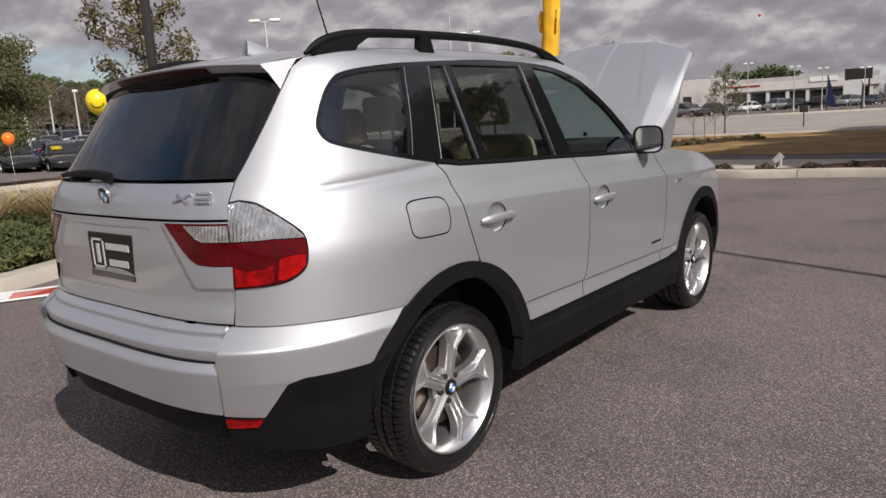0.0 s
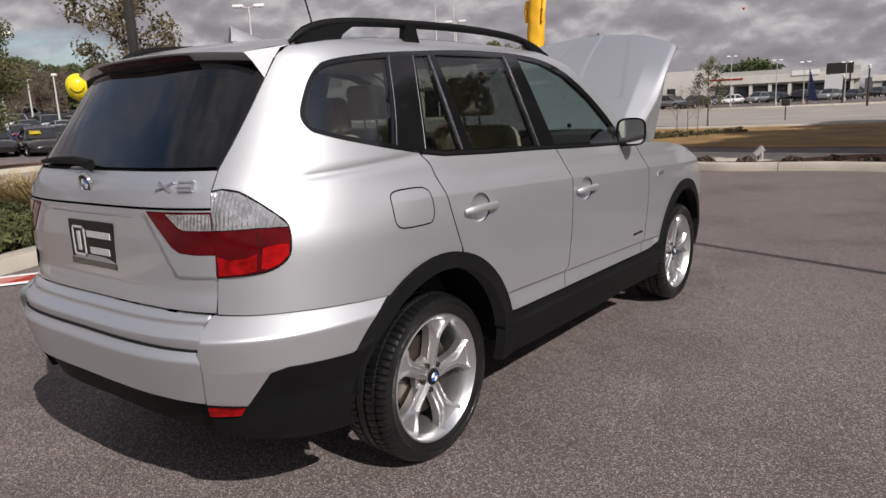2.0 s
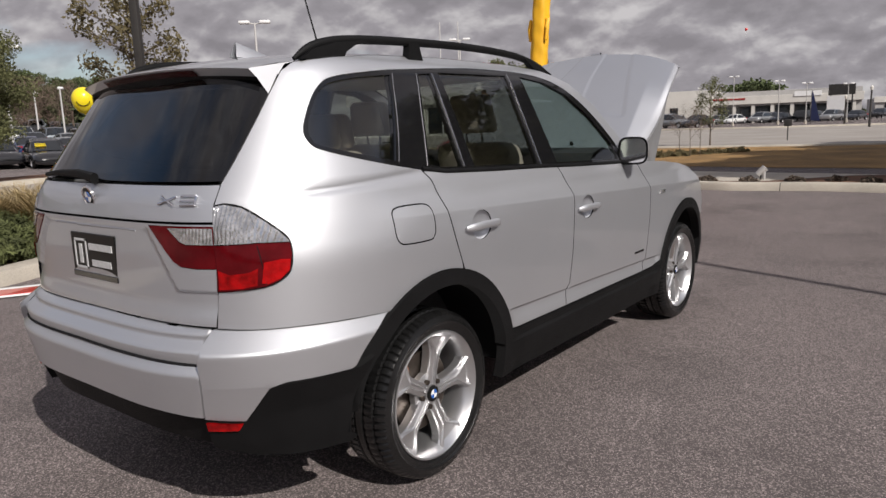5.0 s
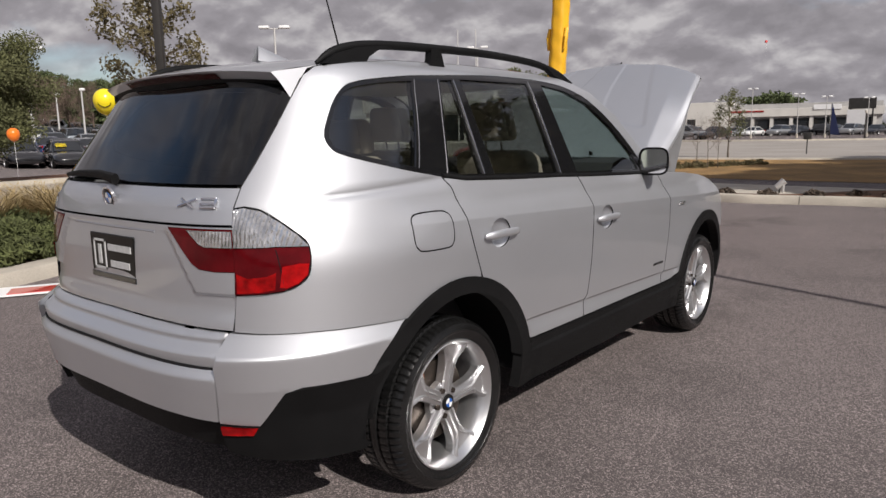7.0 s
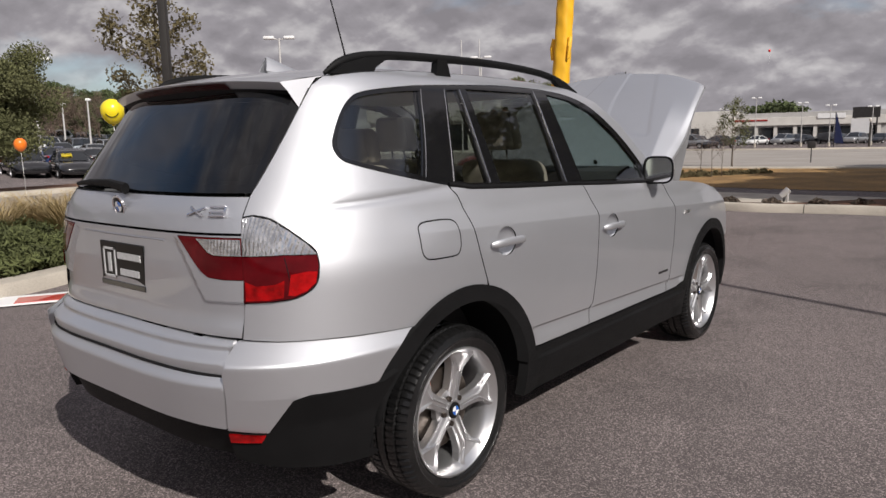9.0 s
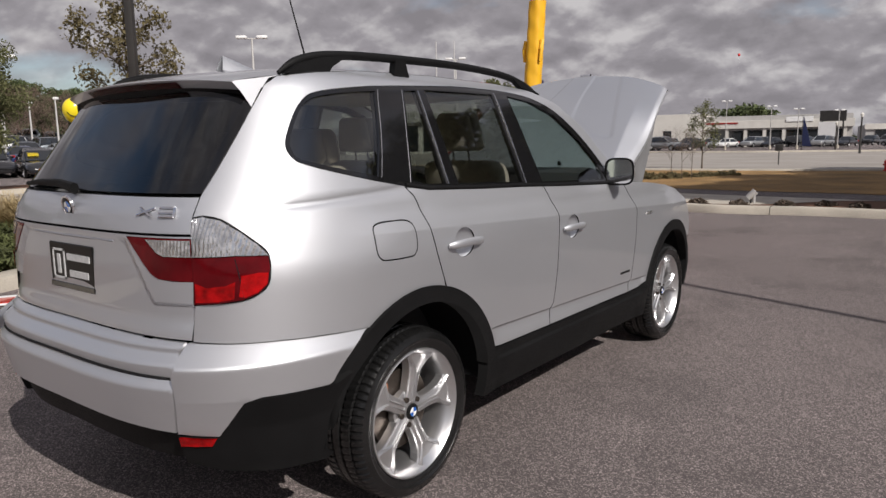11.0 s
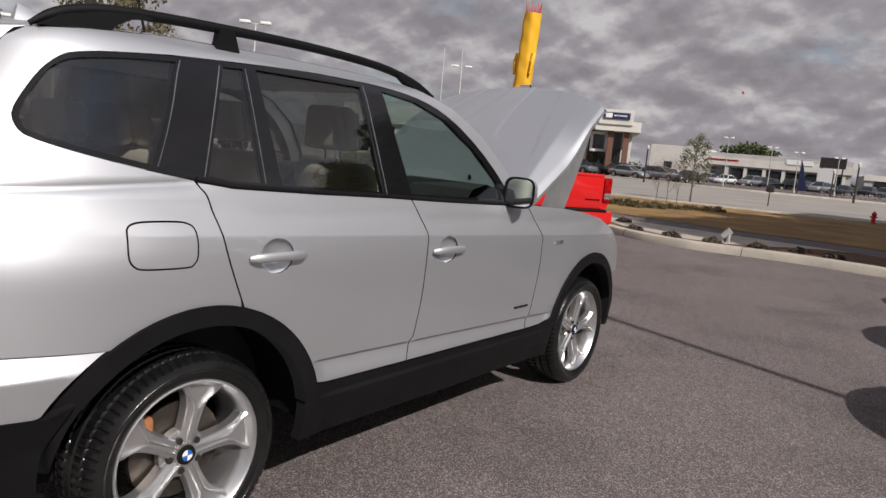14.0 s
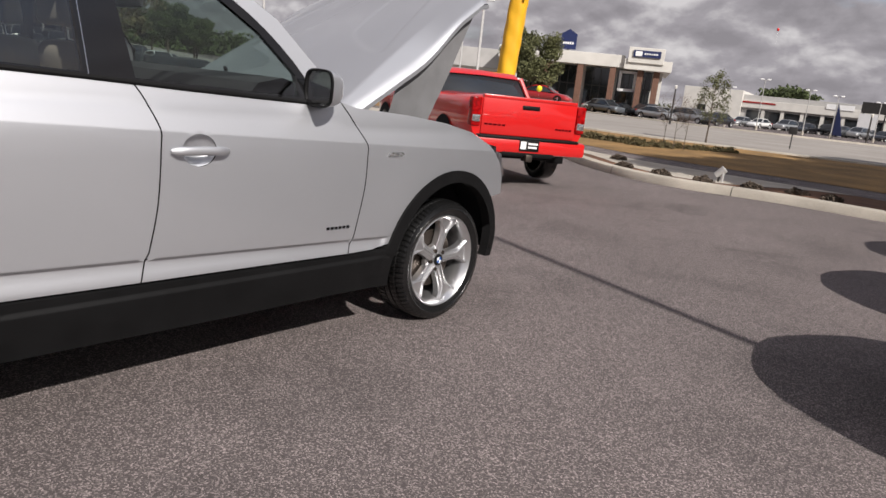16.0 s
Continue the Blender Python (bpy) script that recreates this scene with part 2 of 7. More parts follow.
M_YELLOW = mat("yellow_nylon", (0.84, 0.46, 0.018), 0.55, vary=0.10, scale=3, bump=0.25, bump_scale=9)
M_YBALLOON = mat("yellow_balloon", (0.85, 0.68, 0.02), 0.25, vary=0.03, coat=0.3)
M_ORANGE = mat("orange_balloon", (0.85, 0.20, 0.02), 0.3, vary=0.03)
M_REDBALLOON = mat("red_balloon", (0.65, 0.03, 0.03), 0.3, vary=0.03)
M_REDPAINT = paint("red_truck_paint", (0.62, 0.012, 0.012), metal=0.0, rough=0.3)
M_POLE = mat("dark_pole", (0.045, 0.042, 0.040), 0.5, 0.3, vary=0.15)
M_LIGHTPOLE = mat("pale_pole", (0.55, 0.54, 0.53), 0.5, 0.2, vary=0.1)
M_STUCCO = mat("pale_stucco", (0.62, 0.60, 0.56), 0.9, vary=0.08, scale=0.6, bump=0.1, bump_scale=30)
M_STUCCO2 = mat("grey_stucco", (0.42, 0.41, 0.40), 0.9, vary=0.10, scale=0.6)
M_BRICK = mat("brown_brick", (0.16, 0.085, 0.06), 0.9, vary=0.25, scale=6, bump=0.3, bump_scale=40)
M_WINDOW = mat("dark_window", (0.02, 0.023, 0.027), 0.06, vary=0.3, scale=0.4, spec=0.8)
M_NAVY = mat("navy_sign", (0.015, 0.025, 0.09), 0.4, vary=0.1)
M_BARK = mat("bark", (0.11, 0.085, 0.065), 0.95, vary=0.3, scale=9, bump=0.6, bump_scale=40)
M_PINE = mat("pine_needles", (0.082, 0.105, 0.042), 0.9, vary=0.45, scale=1.2)
M_OAK = mat("oak_leaves", (0.10, 0.105, 0.042), 0.8, vary=0.4, scale=2.0)
M_RUSTLEAF = mat("autumn_leaves", (0.105, 0.085, 0.038), 0.85, vary=0.35, scale=2.0)
M_BARE = mat("bare_twigs", (0.17, 0.12, 0.095), 0.95, vary=0.3, scale=2.0)
M_SHRUB = mat("juniper", (0.085, 0.098, 0.034), 0.9, vary=0.45, scale=3.0)
M_STRAWGRASS = mat("straw_grass", (0.36, 0.27, 0.13), 0.9, vary=0.3, scale=4.0)
M_HYDRANT = mat("red_hydrant", (0.55, 0.02, 0.02), 0.4, vary=0.1)
M_GREENBOX = mat("green_cabinet", (0.030, 0.036, 0.034), 0.5, vary=0.1)
CAR_PAINTS = [paint("paint_" + n, c, m, 0.2 if c[0] < 0.1 else 0.4) for n, c, m in (
    ("black", (0.012, 0.012, 0.014), 0.2), ("charcoal", (0.05, 0.055, 0.06), 0.6), ("white", (0.75, 0.75, 0.74), 0.0), ("silver", (0.45, 0.46, 0.47), 0.7),
    ("red", (0.35, 0.012, 0.016), 0.2), ("blue", (0.02, 0.045, 0.14), 0.4), ("lime", (0.42, 0.55, 0.10), 0.0), ("steel", (0.16, 0.18, 0.20), 0.6))]

# ---- mesh helpers ----
def part(name, bm, material, parent=None, label="", smooth=True):
    """One mesh object from a bmesh, under a thing or part."""
    me = bpy.data.meshes.new(name)
    bmesh.ops.recalc_face_normals(bm, faces=bm.faces)
    total = sum((f.normal * f.calc_area() for f in bm.faces), Vector())
    if total.length and total.z / total.length < -0.95 and any(e.is_boundary for e in bm.edges):
        bmesh.ops.reverse_faces(bm, faces=bm.faces)
    bm.to_mesh(me)
    bm.free()
    return meshpart(name, me, material, parent, label, smooth)


def meshpart(name, me, material, parent=None, label="", smooth=True):
    me.materials.append(material)
    if smooth:
        me.polygons.foreach_set("use_smooth", [True] * len(me.polygons))
        me.set_sharp_from_angle(angle=radians(38))
    ob = new(name, me)
    if parent:
        ob.parent = parent
    if label:
        tagged(ob, label)
    return ob


def thing(name, label, category, m=None, group="", kind=""):
    ob = new(name)
    if m:
        ob.matrix_world = m
    return tagged(ob, label, category, group, kind)


def box(bm, lo, hi, bevel=0.0, seg=2):
    r = bmesh.ops.create_cube(bm, size=1)
    v = r["verts"]
    lo, hi = Vector(lo), Vector(hi)
    for p in v:
        p.co = Vector([(lo[i] + hi[i]) / 2 + p.co[i] * (hi[i] - lo[i]) for i in range(3)])
    if bevel:
        e = list({x for p in v for x in p.link_edges})
        bmesh.ops.bevel(bm, geom=e, offset=bevel, segments=seg, affect="EDGES", profile=0.5)
    return bm


def boxm(lo, hi, bevel=0.0):
    return box(bmesh.new(), lo, hi, bevel)


def tube(bm, pts, radii, seg=10, close=True):
    """A swept tube through the points."""
    rings = []
    up = Vector((0, 0, 1))
    pts = [Vector(p) for p in pts]
    for i, p in enumerate(pts):
        d = (pts[min(i + 1, len(pts) - 1)] - pts[max(i - 1, 0)]).normalized()
        a = d.cross(up)
        if a.length < 0.05:
            a = d.cross(Vector((1, 0, 0)))
        a.normalize()
        b = d.cross(a)
        r = radii[i] if isinstance(radii, list) else radii
        rx, ry_ = r if isinstance(r, tuple) else (r, r)
        rings.append([bm.verts.new(p + a * rx * math.cos(k * 2 * math.pi / seg) + b * ry_ * math.sin(k * 2 * math.pi / seg)) for k in range(seg)])
    for r0, r1 in zip(rings, rings[1:]):
        for k in range(seg):
            bm.faces.new((r0[k], r0[(k + 1) % seg], r1[(k + 1) % seg], r1[k]))
    if close:
        bm.faces.new(rings[0])
        bm.faces.new(rings[-1][::-1])
    return bm


def grid(bm, rows, wrap=False):
    """Faces over rows of points."""
    vs = [[bm.verts.new(p) for p in r] for r in rows]
    for a, b in zip(vs, vs[1:]):
        n = len(a)
        for k in range(n if wrap else n - 1):
            bm.faces.new((a[k], a[(k + 1) % n], b[(k + 1) % n], b[k]))
    return vs


def revolve(bm, profile, seg=64, wobble=None):
    """Turns (x, r) points round the x axis."""
    rows = []
    for k in range(seg):
        a = 2 * math.pi * k / seg
        rows.append([(x, (r + (wobble(i, k) if wobble else 0)) * math.sin(a), (r + (wobble(i, k) if wobble else 0)) * math.cos(a)) for i, (x, r) in enumerate(profile)])
    rows.append(rows[0])
    grid(bm, rows)
    bmesh.ops.remove_doubles(bm, verts=bm.verts, dist=1e-5)
    return bm


def extrude_poly(bm, poly, depth_axis, lo, hi):
    """A flat outline of (a, b) pairs drawn out along an axis."""
    def at(p, d):
        q = [0, 0, 0]
        rest = [i for i in range(3) if i != depth_axis]
        q[rest[0]], q[rest[1]], q[depth_axis] = p[0], p[1], d
        return q
    a = [bm.verts.new(at(p, lo)) for p in poly]
    b = [bm.verts.new(at(p, hi)) for p in poly]
    bm.faces.new(a)
    bm.faces.new(b[::-1])
    n = len(poly)
    for k in range(n):
        bm.faces.new((a[k], b[k], b[(k + 1) % n], a[(k + 1) % n]))
    return bm


def ground_z(x, y):
    """The lot is level; the land rises gently far to the car's left."""
    d = -0.77 * x - 0.63 * y - 21.0
    return 0.09 * (d if d > 3 else (0 if d < -3 else (d + 3) ** 2 / 12))

# ---- ground ----
def strip(name, line, widths, z, material, label, category, height=0.0, step=0.5, rise=0.0):
    """A band along a line of points, from offset widths[0] to widths[1] to its left, with a rounded upper edge if it has height."""
    pts = [Vector(p) for p in line]
    dense = []
    for i in range(len(pts) - 1):
        p0, p1, p2, p3 = pts[max(i - 1, 0)], pts[i], pts[i + 1], pts[min(i + 2, len(pts) - 1)]
        n = max(2, int((p2 - p1).length / step))
        for k in range(n):
            t = k / n
            dense.append(0.5 * ((2 * p1) + (p2 - p0) * t + (2 * p0 - 5 * p1 + 4 * p2 - p3) * t * t + (3 * p1 - p0 - 3 * p2 + p3) * t ** 3))
    dense.append(pts[-1])
    rows = []
    for i, p in enumerate(dense):
        d = (dense[min(i + 1, len(dense) - 1)] - dense[max(i - 1, 0)]).normalized()
        nrm = Vector((-d.y, d.x))
        row = []
        w0, w1 = widths
        if height:
            s = 1 if w1 > w0 else -1
            prof = ((w0, 0), (w0 + 0.015 * s, height * 0.75), (w0 + 0.04 * s, height * 0.96), (w0 + 0.08 * s, height), (w1, height), (w1, 0))
        else:
            prof = tuple((w0 + (w1 - w0) * k / 8, rise * (k / 8)) for k in range(9))
        for w, h in prof:
            q = p + nrm * w
            row.append((q.x, q.y, ground_z(q.x, q.y) + z + h))
        rows.append(row)
    bm = bmesh.new()
    grid(bm, rows)
    return tagged(part(name, bm, material), label, category, kind="structure")


def curve(line, n):
    """n + 1 points spread along a smooth line."""
    pts = [Vector(p) for p in line]
    dense = []
    for i in range(len(pts) - 1):
        p0, p1, p2, p3 = pts[max(i - 1, 0)], pts[i], pts[i + 1], pts[min(i + 2, len(pts) - 1)]
        for k in range(24):
            t = k / 24
            dense.append(0.5 * ((2 * p1) + (p2 - p0) * t + (2 * p0 - 5 * p1 + 4 * p2 - p3) * t * t + (3 * p1 - p0 - 3 * p2 + p3) * t ** 3))
    dense.append(pts[-1])
    d = np.concatenate([[0], np.cumsum([(b - a).length for a, b in zip(dense, dense[1:])])])
    q = np.linspace(0, d[-1], n + 1)
    return [Vector((float(np.interp(v, d, [p.x for p in dense])), float(np.interp(v, d, [p.y for p in dense])))) for v in q]


def band(name, near, far, z0, z1, material, label, category, n=60, across=8):
    """A sheet ruled between two lines on the ground."""
    rows = []
    for a, b in zip(curve(near, n), curve(far, n)):
        row = []
        for k in range(across + 1):
            f = k / across
            p = a + (b - a) * f
            row.append((p.x, p.y, ground_z(p.x, p.y) + z0 + (z1 - z0) * f))
        rows.append(row)
    bm = bmesh.new()
    grid(bm, rows)
    return tagged(part(name, bm, material), label, category, kind="structure")


def wide_ground():
    bm = bmesh.new()
    cs = [-900, -500, -300, -200, -140, -100, -75, -60, -50, -42, -36, -30, -25, -20, -16, -13, -10, -8, -6, -4, -2, 0, 3, 8, 15, 30, 60, 120, 250, 500, 900]
    grid(bm, [[(x, y, ground_z(x, y)) for x in cs] for y in cs])
    tagged(part("ground", bm, M_ASPHALT), "worn dark grey asphalt car park with oil stains", "asphalt", kind="structure")


wide_ground()
# the kerbed end of the lot in front of the car
KERB = [(-24, 20), (-14, 17.6), (-8, 15.9), (-5.5, 14.6), (-3.8, 13.1), (-2.5, 12.25), (-1.3, 12.0), (0.3, 12.35), (2.2, 12.3), (3.2, 12.6), (5, 13.4), (8, 15), (16, 18)]
kerb_front = strip("kerb", KERB, (0.0, 0.28), 0.0, M_KERB, "pale concrete kerb with a rounded edge round the lot", "kerb", height=0.15)
BED = [(-24, 20.28), (-14, 17.88), (-8, 16.18), (-5.36, 14.88), (-3.6, 13.36), (-2.4, 12.54), (-1.3, 12.28), (0.3, 12.63), (2.2, 12.58), (3.1, 12.88), (4.9, 13.7), (8, 15.3), (16, 18.3)]
PATH_FAR = [(-24, 23.5), (-14, 20.5), (-8, 17.5), (-5, 15.9), (-2, 15.35), (0, 15.2), (2.5, 14.9), (5, 15.5), (8, 17.0), (16, 20)]
PATH_NEAR = [(-24, 20.9), (-14, 18.5), (-8, 16.8), (-5, 15.2), (-3.4, 13.75), (-2, 12.9), (-0.9, 13.05), (0.2, 14.6), (1.0, 15.05), (2.5, 14.87), (5, 15.47), (8, 16.97), (16, 19.97)]
LAWN_NEAR = [(-24, 24.7), (-14, 21.7), (-8, 18.7), (-5, 17.2), (-2, 16.7), (0, 16.7), (2.5, 16.4), (5, 16.9), (8, 18.4), (16, 21.3)]
ROAD_NEAR = [(-120, 60), (-60, 42), (-30, 31), (-14, 26.4), (-7, 25.8), (0, 27.2), (6, 29.5), (30, 40), (90, 66)]
ROAD_FAR = [(-120, 96), (-60, 79), (-29, 70), (-16, 68.5), (-6, 71), (30, 79), (90, 92)]
band("planting_bed", BED, PATH_NEAR, 0.12, 0.11, M_STRAW, "narrow bed of brown pine straw along the kerb", "planting bed")
band("pavement", PATH_NEAR, PATH_FAR, 0.115, 0.115, M_KERB, "pale concrete footpath beyond the planting bed", "pavement")
band("gutter", PATH_FAR, LAWN_NEAR, 0.105, 0.13, M_ASPHALT, "dark asphalt gutter beside the lawn", "gutter")
band("lawn", LAWN_NEAR, [(-24, 29), (-14, 26.4), (-7, 25.8), (-3, 26.3), (0, 27.2), (3, 28.3), (6, 29.5), (10, 31.3), (16, 33.8)], 0.14, 0.28, M_GRASS, "dormant orange-brown winter lawn beside the road", "lawn")
band("road", ROAD_NEAR, ROAD_FAR, 0.27, 0.27, M_ROAD, "pale worn concrete road with several lanes", "road", n=90)
strip("near_kerb", ROAD_NEAR, (-0.3, 0.0), 0.1, M_KERB, "pale concrete kerb along the road", "kerb", height=0.24, step=2)
strip("far_kerb", ROAD_FAR, (0, 0.4), 0.27, M_KERB, "pale concrete kerb across the road", "kerb", height=0.16, step=3)
strip("far_verge", ROAD_FAR, (0.4, 4.0), 0.38, M_GRASS, "strip of brown grass across the road", "verge", step=3)
# joints between the kerb's lengths
line = curve(KERB, 17)
for a, b, c in zip(line, line[1:], line[2:]):
    d = (c - a).normalized()
    bm = bmesh.new()
    prof = ((-0.004, 0.0), (0.011, 0.115), (0.036, 0.147), (0.08, 0.1535), (0.275, 0.1535))
    rows = []
    for s in (-0.006, 0.006):
        rows.append([(b.x + d.x * s - d.y * w, b.y + d.y * s + d.x * w, ground_z(b.x, b.y) + h) for w, h in prof])
    grid(bm, rows)
    part("kerb_joint", bm, M_DARK, kerb_front)
# the island and the road at the car's left
LEFT = [(-3.6, -6), (-4.35, -2), (-4.9, 0.2), (-5.6, 1.8), (-7.0, 5), (-9, 10)]
strip("kerb_left", LEFT, (0.0, 0.3), 0.0, M_KERB, "pale concrete kerb beside the grasses", "kerb", height=0.15)
strip("bed_left", LEFT, (0.3, 4.2), 0.10, M_STRAW, "pine straw bed with grasses", "planting bed", rise=0.02)
strip("road_left", [(-9.3, -30), (-9.8, -8), (-10.6, 3), (-13, 14), (-18, 28)], (0, 11.4), 0.03, M_ROAD, "pale concrete access road", "road", step=2)
strip("kerb_far_left", [(-18.5, -30), (-20, -8), (-21.6, 5), (-24.8, 18), (-30.5, 32)], (0, 0.35), 0.03, M_KERB, "pale kerb along the far car park", "kerb", height=0.16, step=2)
strip("bed_far_left", [(-18.5, -30), (-20, -8), (-21.6, 5), (-24.8, 18), (-30.5, 32)], (0.35, 3.6), 0.14, M_STRAW, "brown pine straw border of the far car park", "planting bed", step=2)

# ---- the silver car ----
from mathutils.geometry import delaunay_2d_cdt

N_PLAN = 3.6
R_OUT, R_IN, Y_F = 0.515, 0.455, 2.795


def smooth_table(zs, vs, width):
    z = np.arange(zs[0] - 0.3, zs[-1] + 0.3, 0.002)
    v = np.interp(z, zs, vs)
    k = max(3, int(width / 0.002) | 1)
    w = np.hanning(k + 2)
    pad = np.pad(v, (len(w) // 2, len(w) // 2), mode="edge")
    return z, np.convolve(pad, w / w.sum(), mode="valid")[:len(z)]


SIDE = smooth_table((0.20, 0.40, 0.48, 0.60, 0.80, 0.97, 1.04, 1.12, 1.19, 1.25, 1.40, 1.55, 1.64, 1.68, 1.72), (0.87, 0.905, 0.918, 0.924, 0.930, 0.934, 0.933, 0.923, 0.902, 0.878, 0.814, 0.748, 0.706, 0.671, 0.596), 0.09)
REAR = smooth_table((0.30, 0.60, 0.70, 1.00, 1.13, 1.20, 1.252, 1.40, 1.546, 1.62, 1.70), (-0.86, -0.895, -0.90, -0.893, -0.885, -0.868, -0.836, -0.735, -0.633, -0.58, -0.50), 0.05)
BUMP_X = smooth_table((0.28, 0.40, 0.50, 0.606, 0.612, 0.720, 0.728, 0.79, 0.80), (0.865, 0.885, 0.898, 0.936, 0.939, 0.951, 0.950, 0.910, 0.90), 0.010)
BUMP_Y = smooth_table((0.28, 0.40, 0.50, 0.712, 0.728, 0.79, 0.80), (-0.865, -0.922, -0.957, -0.994, -0.995, -0.910, -0.89), 0.010)
PHI = np.linspace(0, math.pi / 2, 3001)
ARC = np.concatenate([[0], np.cumsum(np.hypot(np.diff(np.cos(PHI) ** (2 / N_PLAN) * 0.92), np.diff(np.sin(PHI) ** (2 / N_PLAN) * 0.89)))])
U_REAR = float(ARC[-1])


def ease(t):
    t = min(1.0, max(0.0, t))
    return t * t * (3 - 2 * t)


def low_crease(u):
    return 0.578 - 0.026 * (u - 1.05)


def shoulder(u):
    return 1.083 - 0.038 * (u - 0.05)


def skin(u, z, bumper=False, off=0.0):
    """The car's outer skin: u runs along the side (its y) and, below 0, round the rear; z is the height."""
    if u < -U_REAR:
        p = skin(-2 * U_REAR - u, z, bumper, off)
        return Vector((-p.x, p.y, p.z))
    a = float(np.interp(z, *(BUMP_X if bumper else SIDE)))
    r = float(np.interp(z, *(BUMP_Y if bumper else REAR)))
    if not bumper:
        if u > -0.5:
            # an undercut low on the doors, flaring out again below it and ending at the wheel arches
            d = low_crease(u) - z
            clear = ease((min(math.hypot(u, z - 0.345), math.hypot(u - Y_F, z - 0.345)) - R_OUT - 0.004) / 0.060)
            a -= 0.017 * ease(d / 0.010) * (1 - 0.85 * ease((d - 0.010) / 0.085)) * ease((u + 0.5) / 0.3) * clear
        # the shoulder crease above the door handles, fading out over the rear wheel
        k = ease((u + 0.40) / 0.35)
        sharp = min(1.0, max(0.0, (z - shoulder(u)) / 0.075))
        a -= 0.024 * (k * sharp + (1 - k) * ease((z - 0.97) / 0.22))
        # soft swage line under the rear side window
        line = 1.205 + 0.055 * (u + 0.7)
        q = (z - line) / 0.015
        a -= 0.009 * math.exp(-q * q) * ease((u + 0.66) / 0.12) * (1 - ease((u + 0.05) / 0.15))
        a += 0.006 * (1 - ease((math.hypot(u - 2.795, z - 0.345) - 0.48) / 0.35))
    if u >= 0:
        f = 1 - 0.13 * max(0.0, (u - 2.3) / 1.35) ** 2
        p, n = Vector((a * f, u, z)), Vector((1, 0, 0))
    else:
        ph = float(np.interp(-u, ARC, PHI))
        c, s = max(1e-6, math.cos(ph)), max(1e-6, math.sin(ph))
        p = Vector((a * c ** (2 / N_PLAN), r * s ** (2 / N_PLAN), z))
        n = Vector(((p.x / a) ** (N_PLAN - 1) / a, -((-p.y) / -r) ** (N_PLAN - 1) / -r, 0)).normalized()
    return p + n * off


def skin_normal(u, z, bumper=False):
    e = 0.003
    d1 = skin(u + e, z, bumper) - skin(u - e, z, bumper)
    d2 = skin(u, z + e, bumper) - skin(u, z - e, bumper)
    return d1.cross(d2).normalized()


def resample(outline, step):
    out = []
    n = len(outline)
    for i in range(n):
        a, b = Vector(outline[i]), Vector(outline[(i + 1) % n])
        k = max(1, int((b - a).length / step))
        out += [a + (b - a) * j / k for j in range(k)]
    return out


def shrink(outline, gap):
    """The outline moved inwards."""
    pts = [Vector(p) for p in outline]
    n = len(pts)
    area = sum(pts[i].x * pts[(i + 1) % n].y - pts[(i + 1) % n].x * pts[i].y for i in range(n))
    s = 1 if area > 0 else -1
    out = []
    for i in range(n):
        d1 = (pts[i] - pts[i - 1]).normalized()
        d2 = (pts[(i + 1) % n] - pts[i]).normalized()
        m = Vector((-(d1.y + d2.y), d1.x + d2.x))
        if m.length < 1e-6:
            m = Vector((-d1.y, d1.x))
        m.normalize()
        k = max(0.4, Vector((-d1.y, d1.x)).dot(m))
        out.append(pts[i] + m * s * gap / k)
    return out


CREASES = [lambda u, d=d: shoulder(u) + d for d in (-0.004, 0.004, 0.012)] + [lambda u, d=d: low_crease(u) + d for d in (-0.075, -0.05, -0.03, -0.016, -0.010, -0.005, 0.0, 0.004)] + [lambda u, d=d: 1.205 + 0.055 * (u + 0.7) + d for d in (-0.018, -0.009, 0.0, 0.009, 0.018)]
BUMPER_CREASES = (0.59, 0.602, 0.61, 0.618, 0.63, 0.70, 0.708, 0.716, 0.722, 0.728, 0.736)


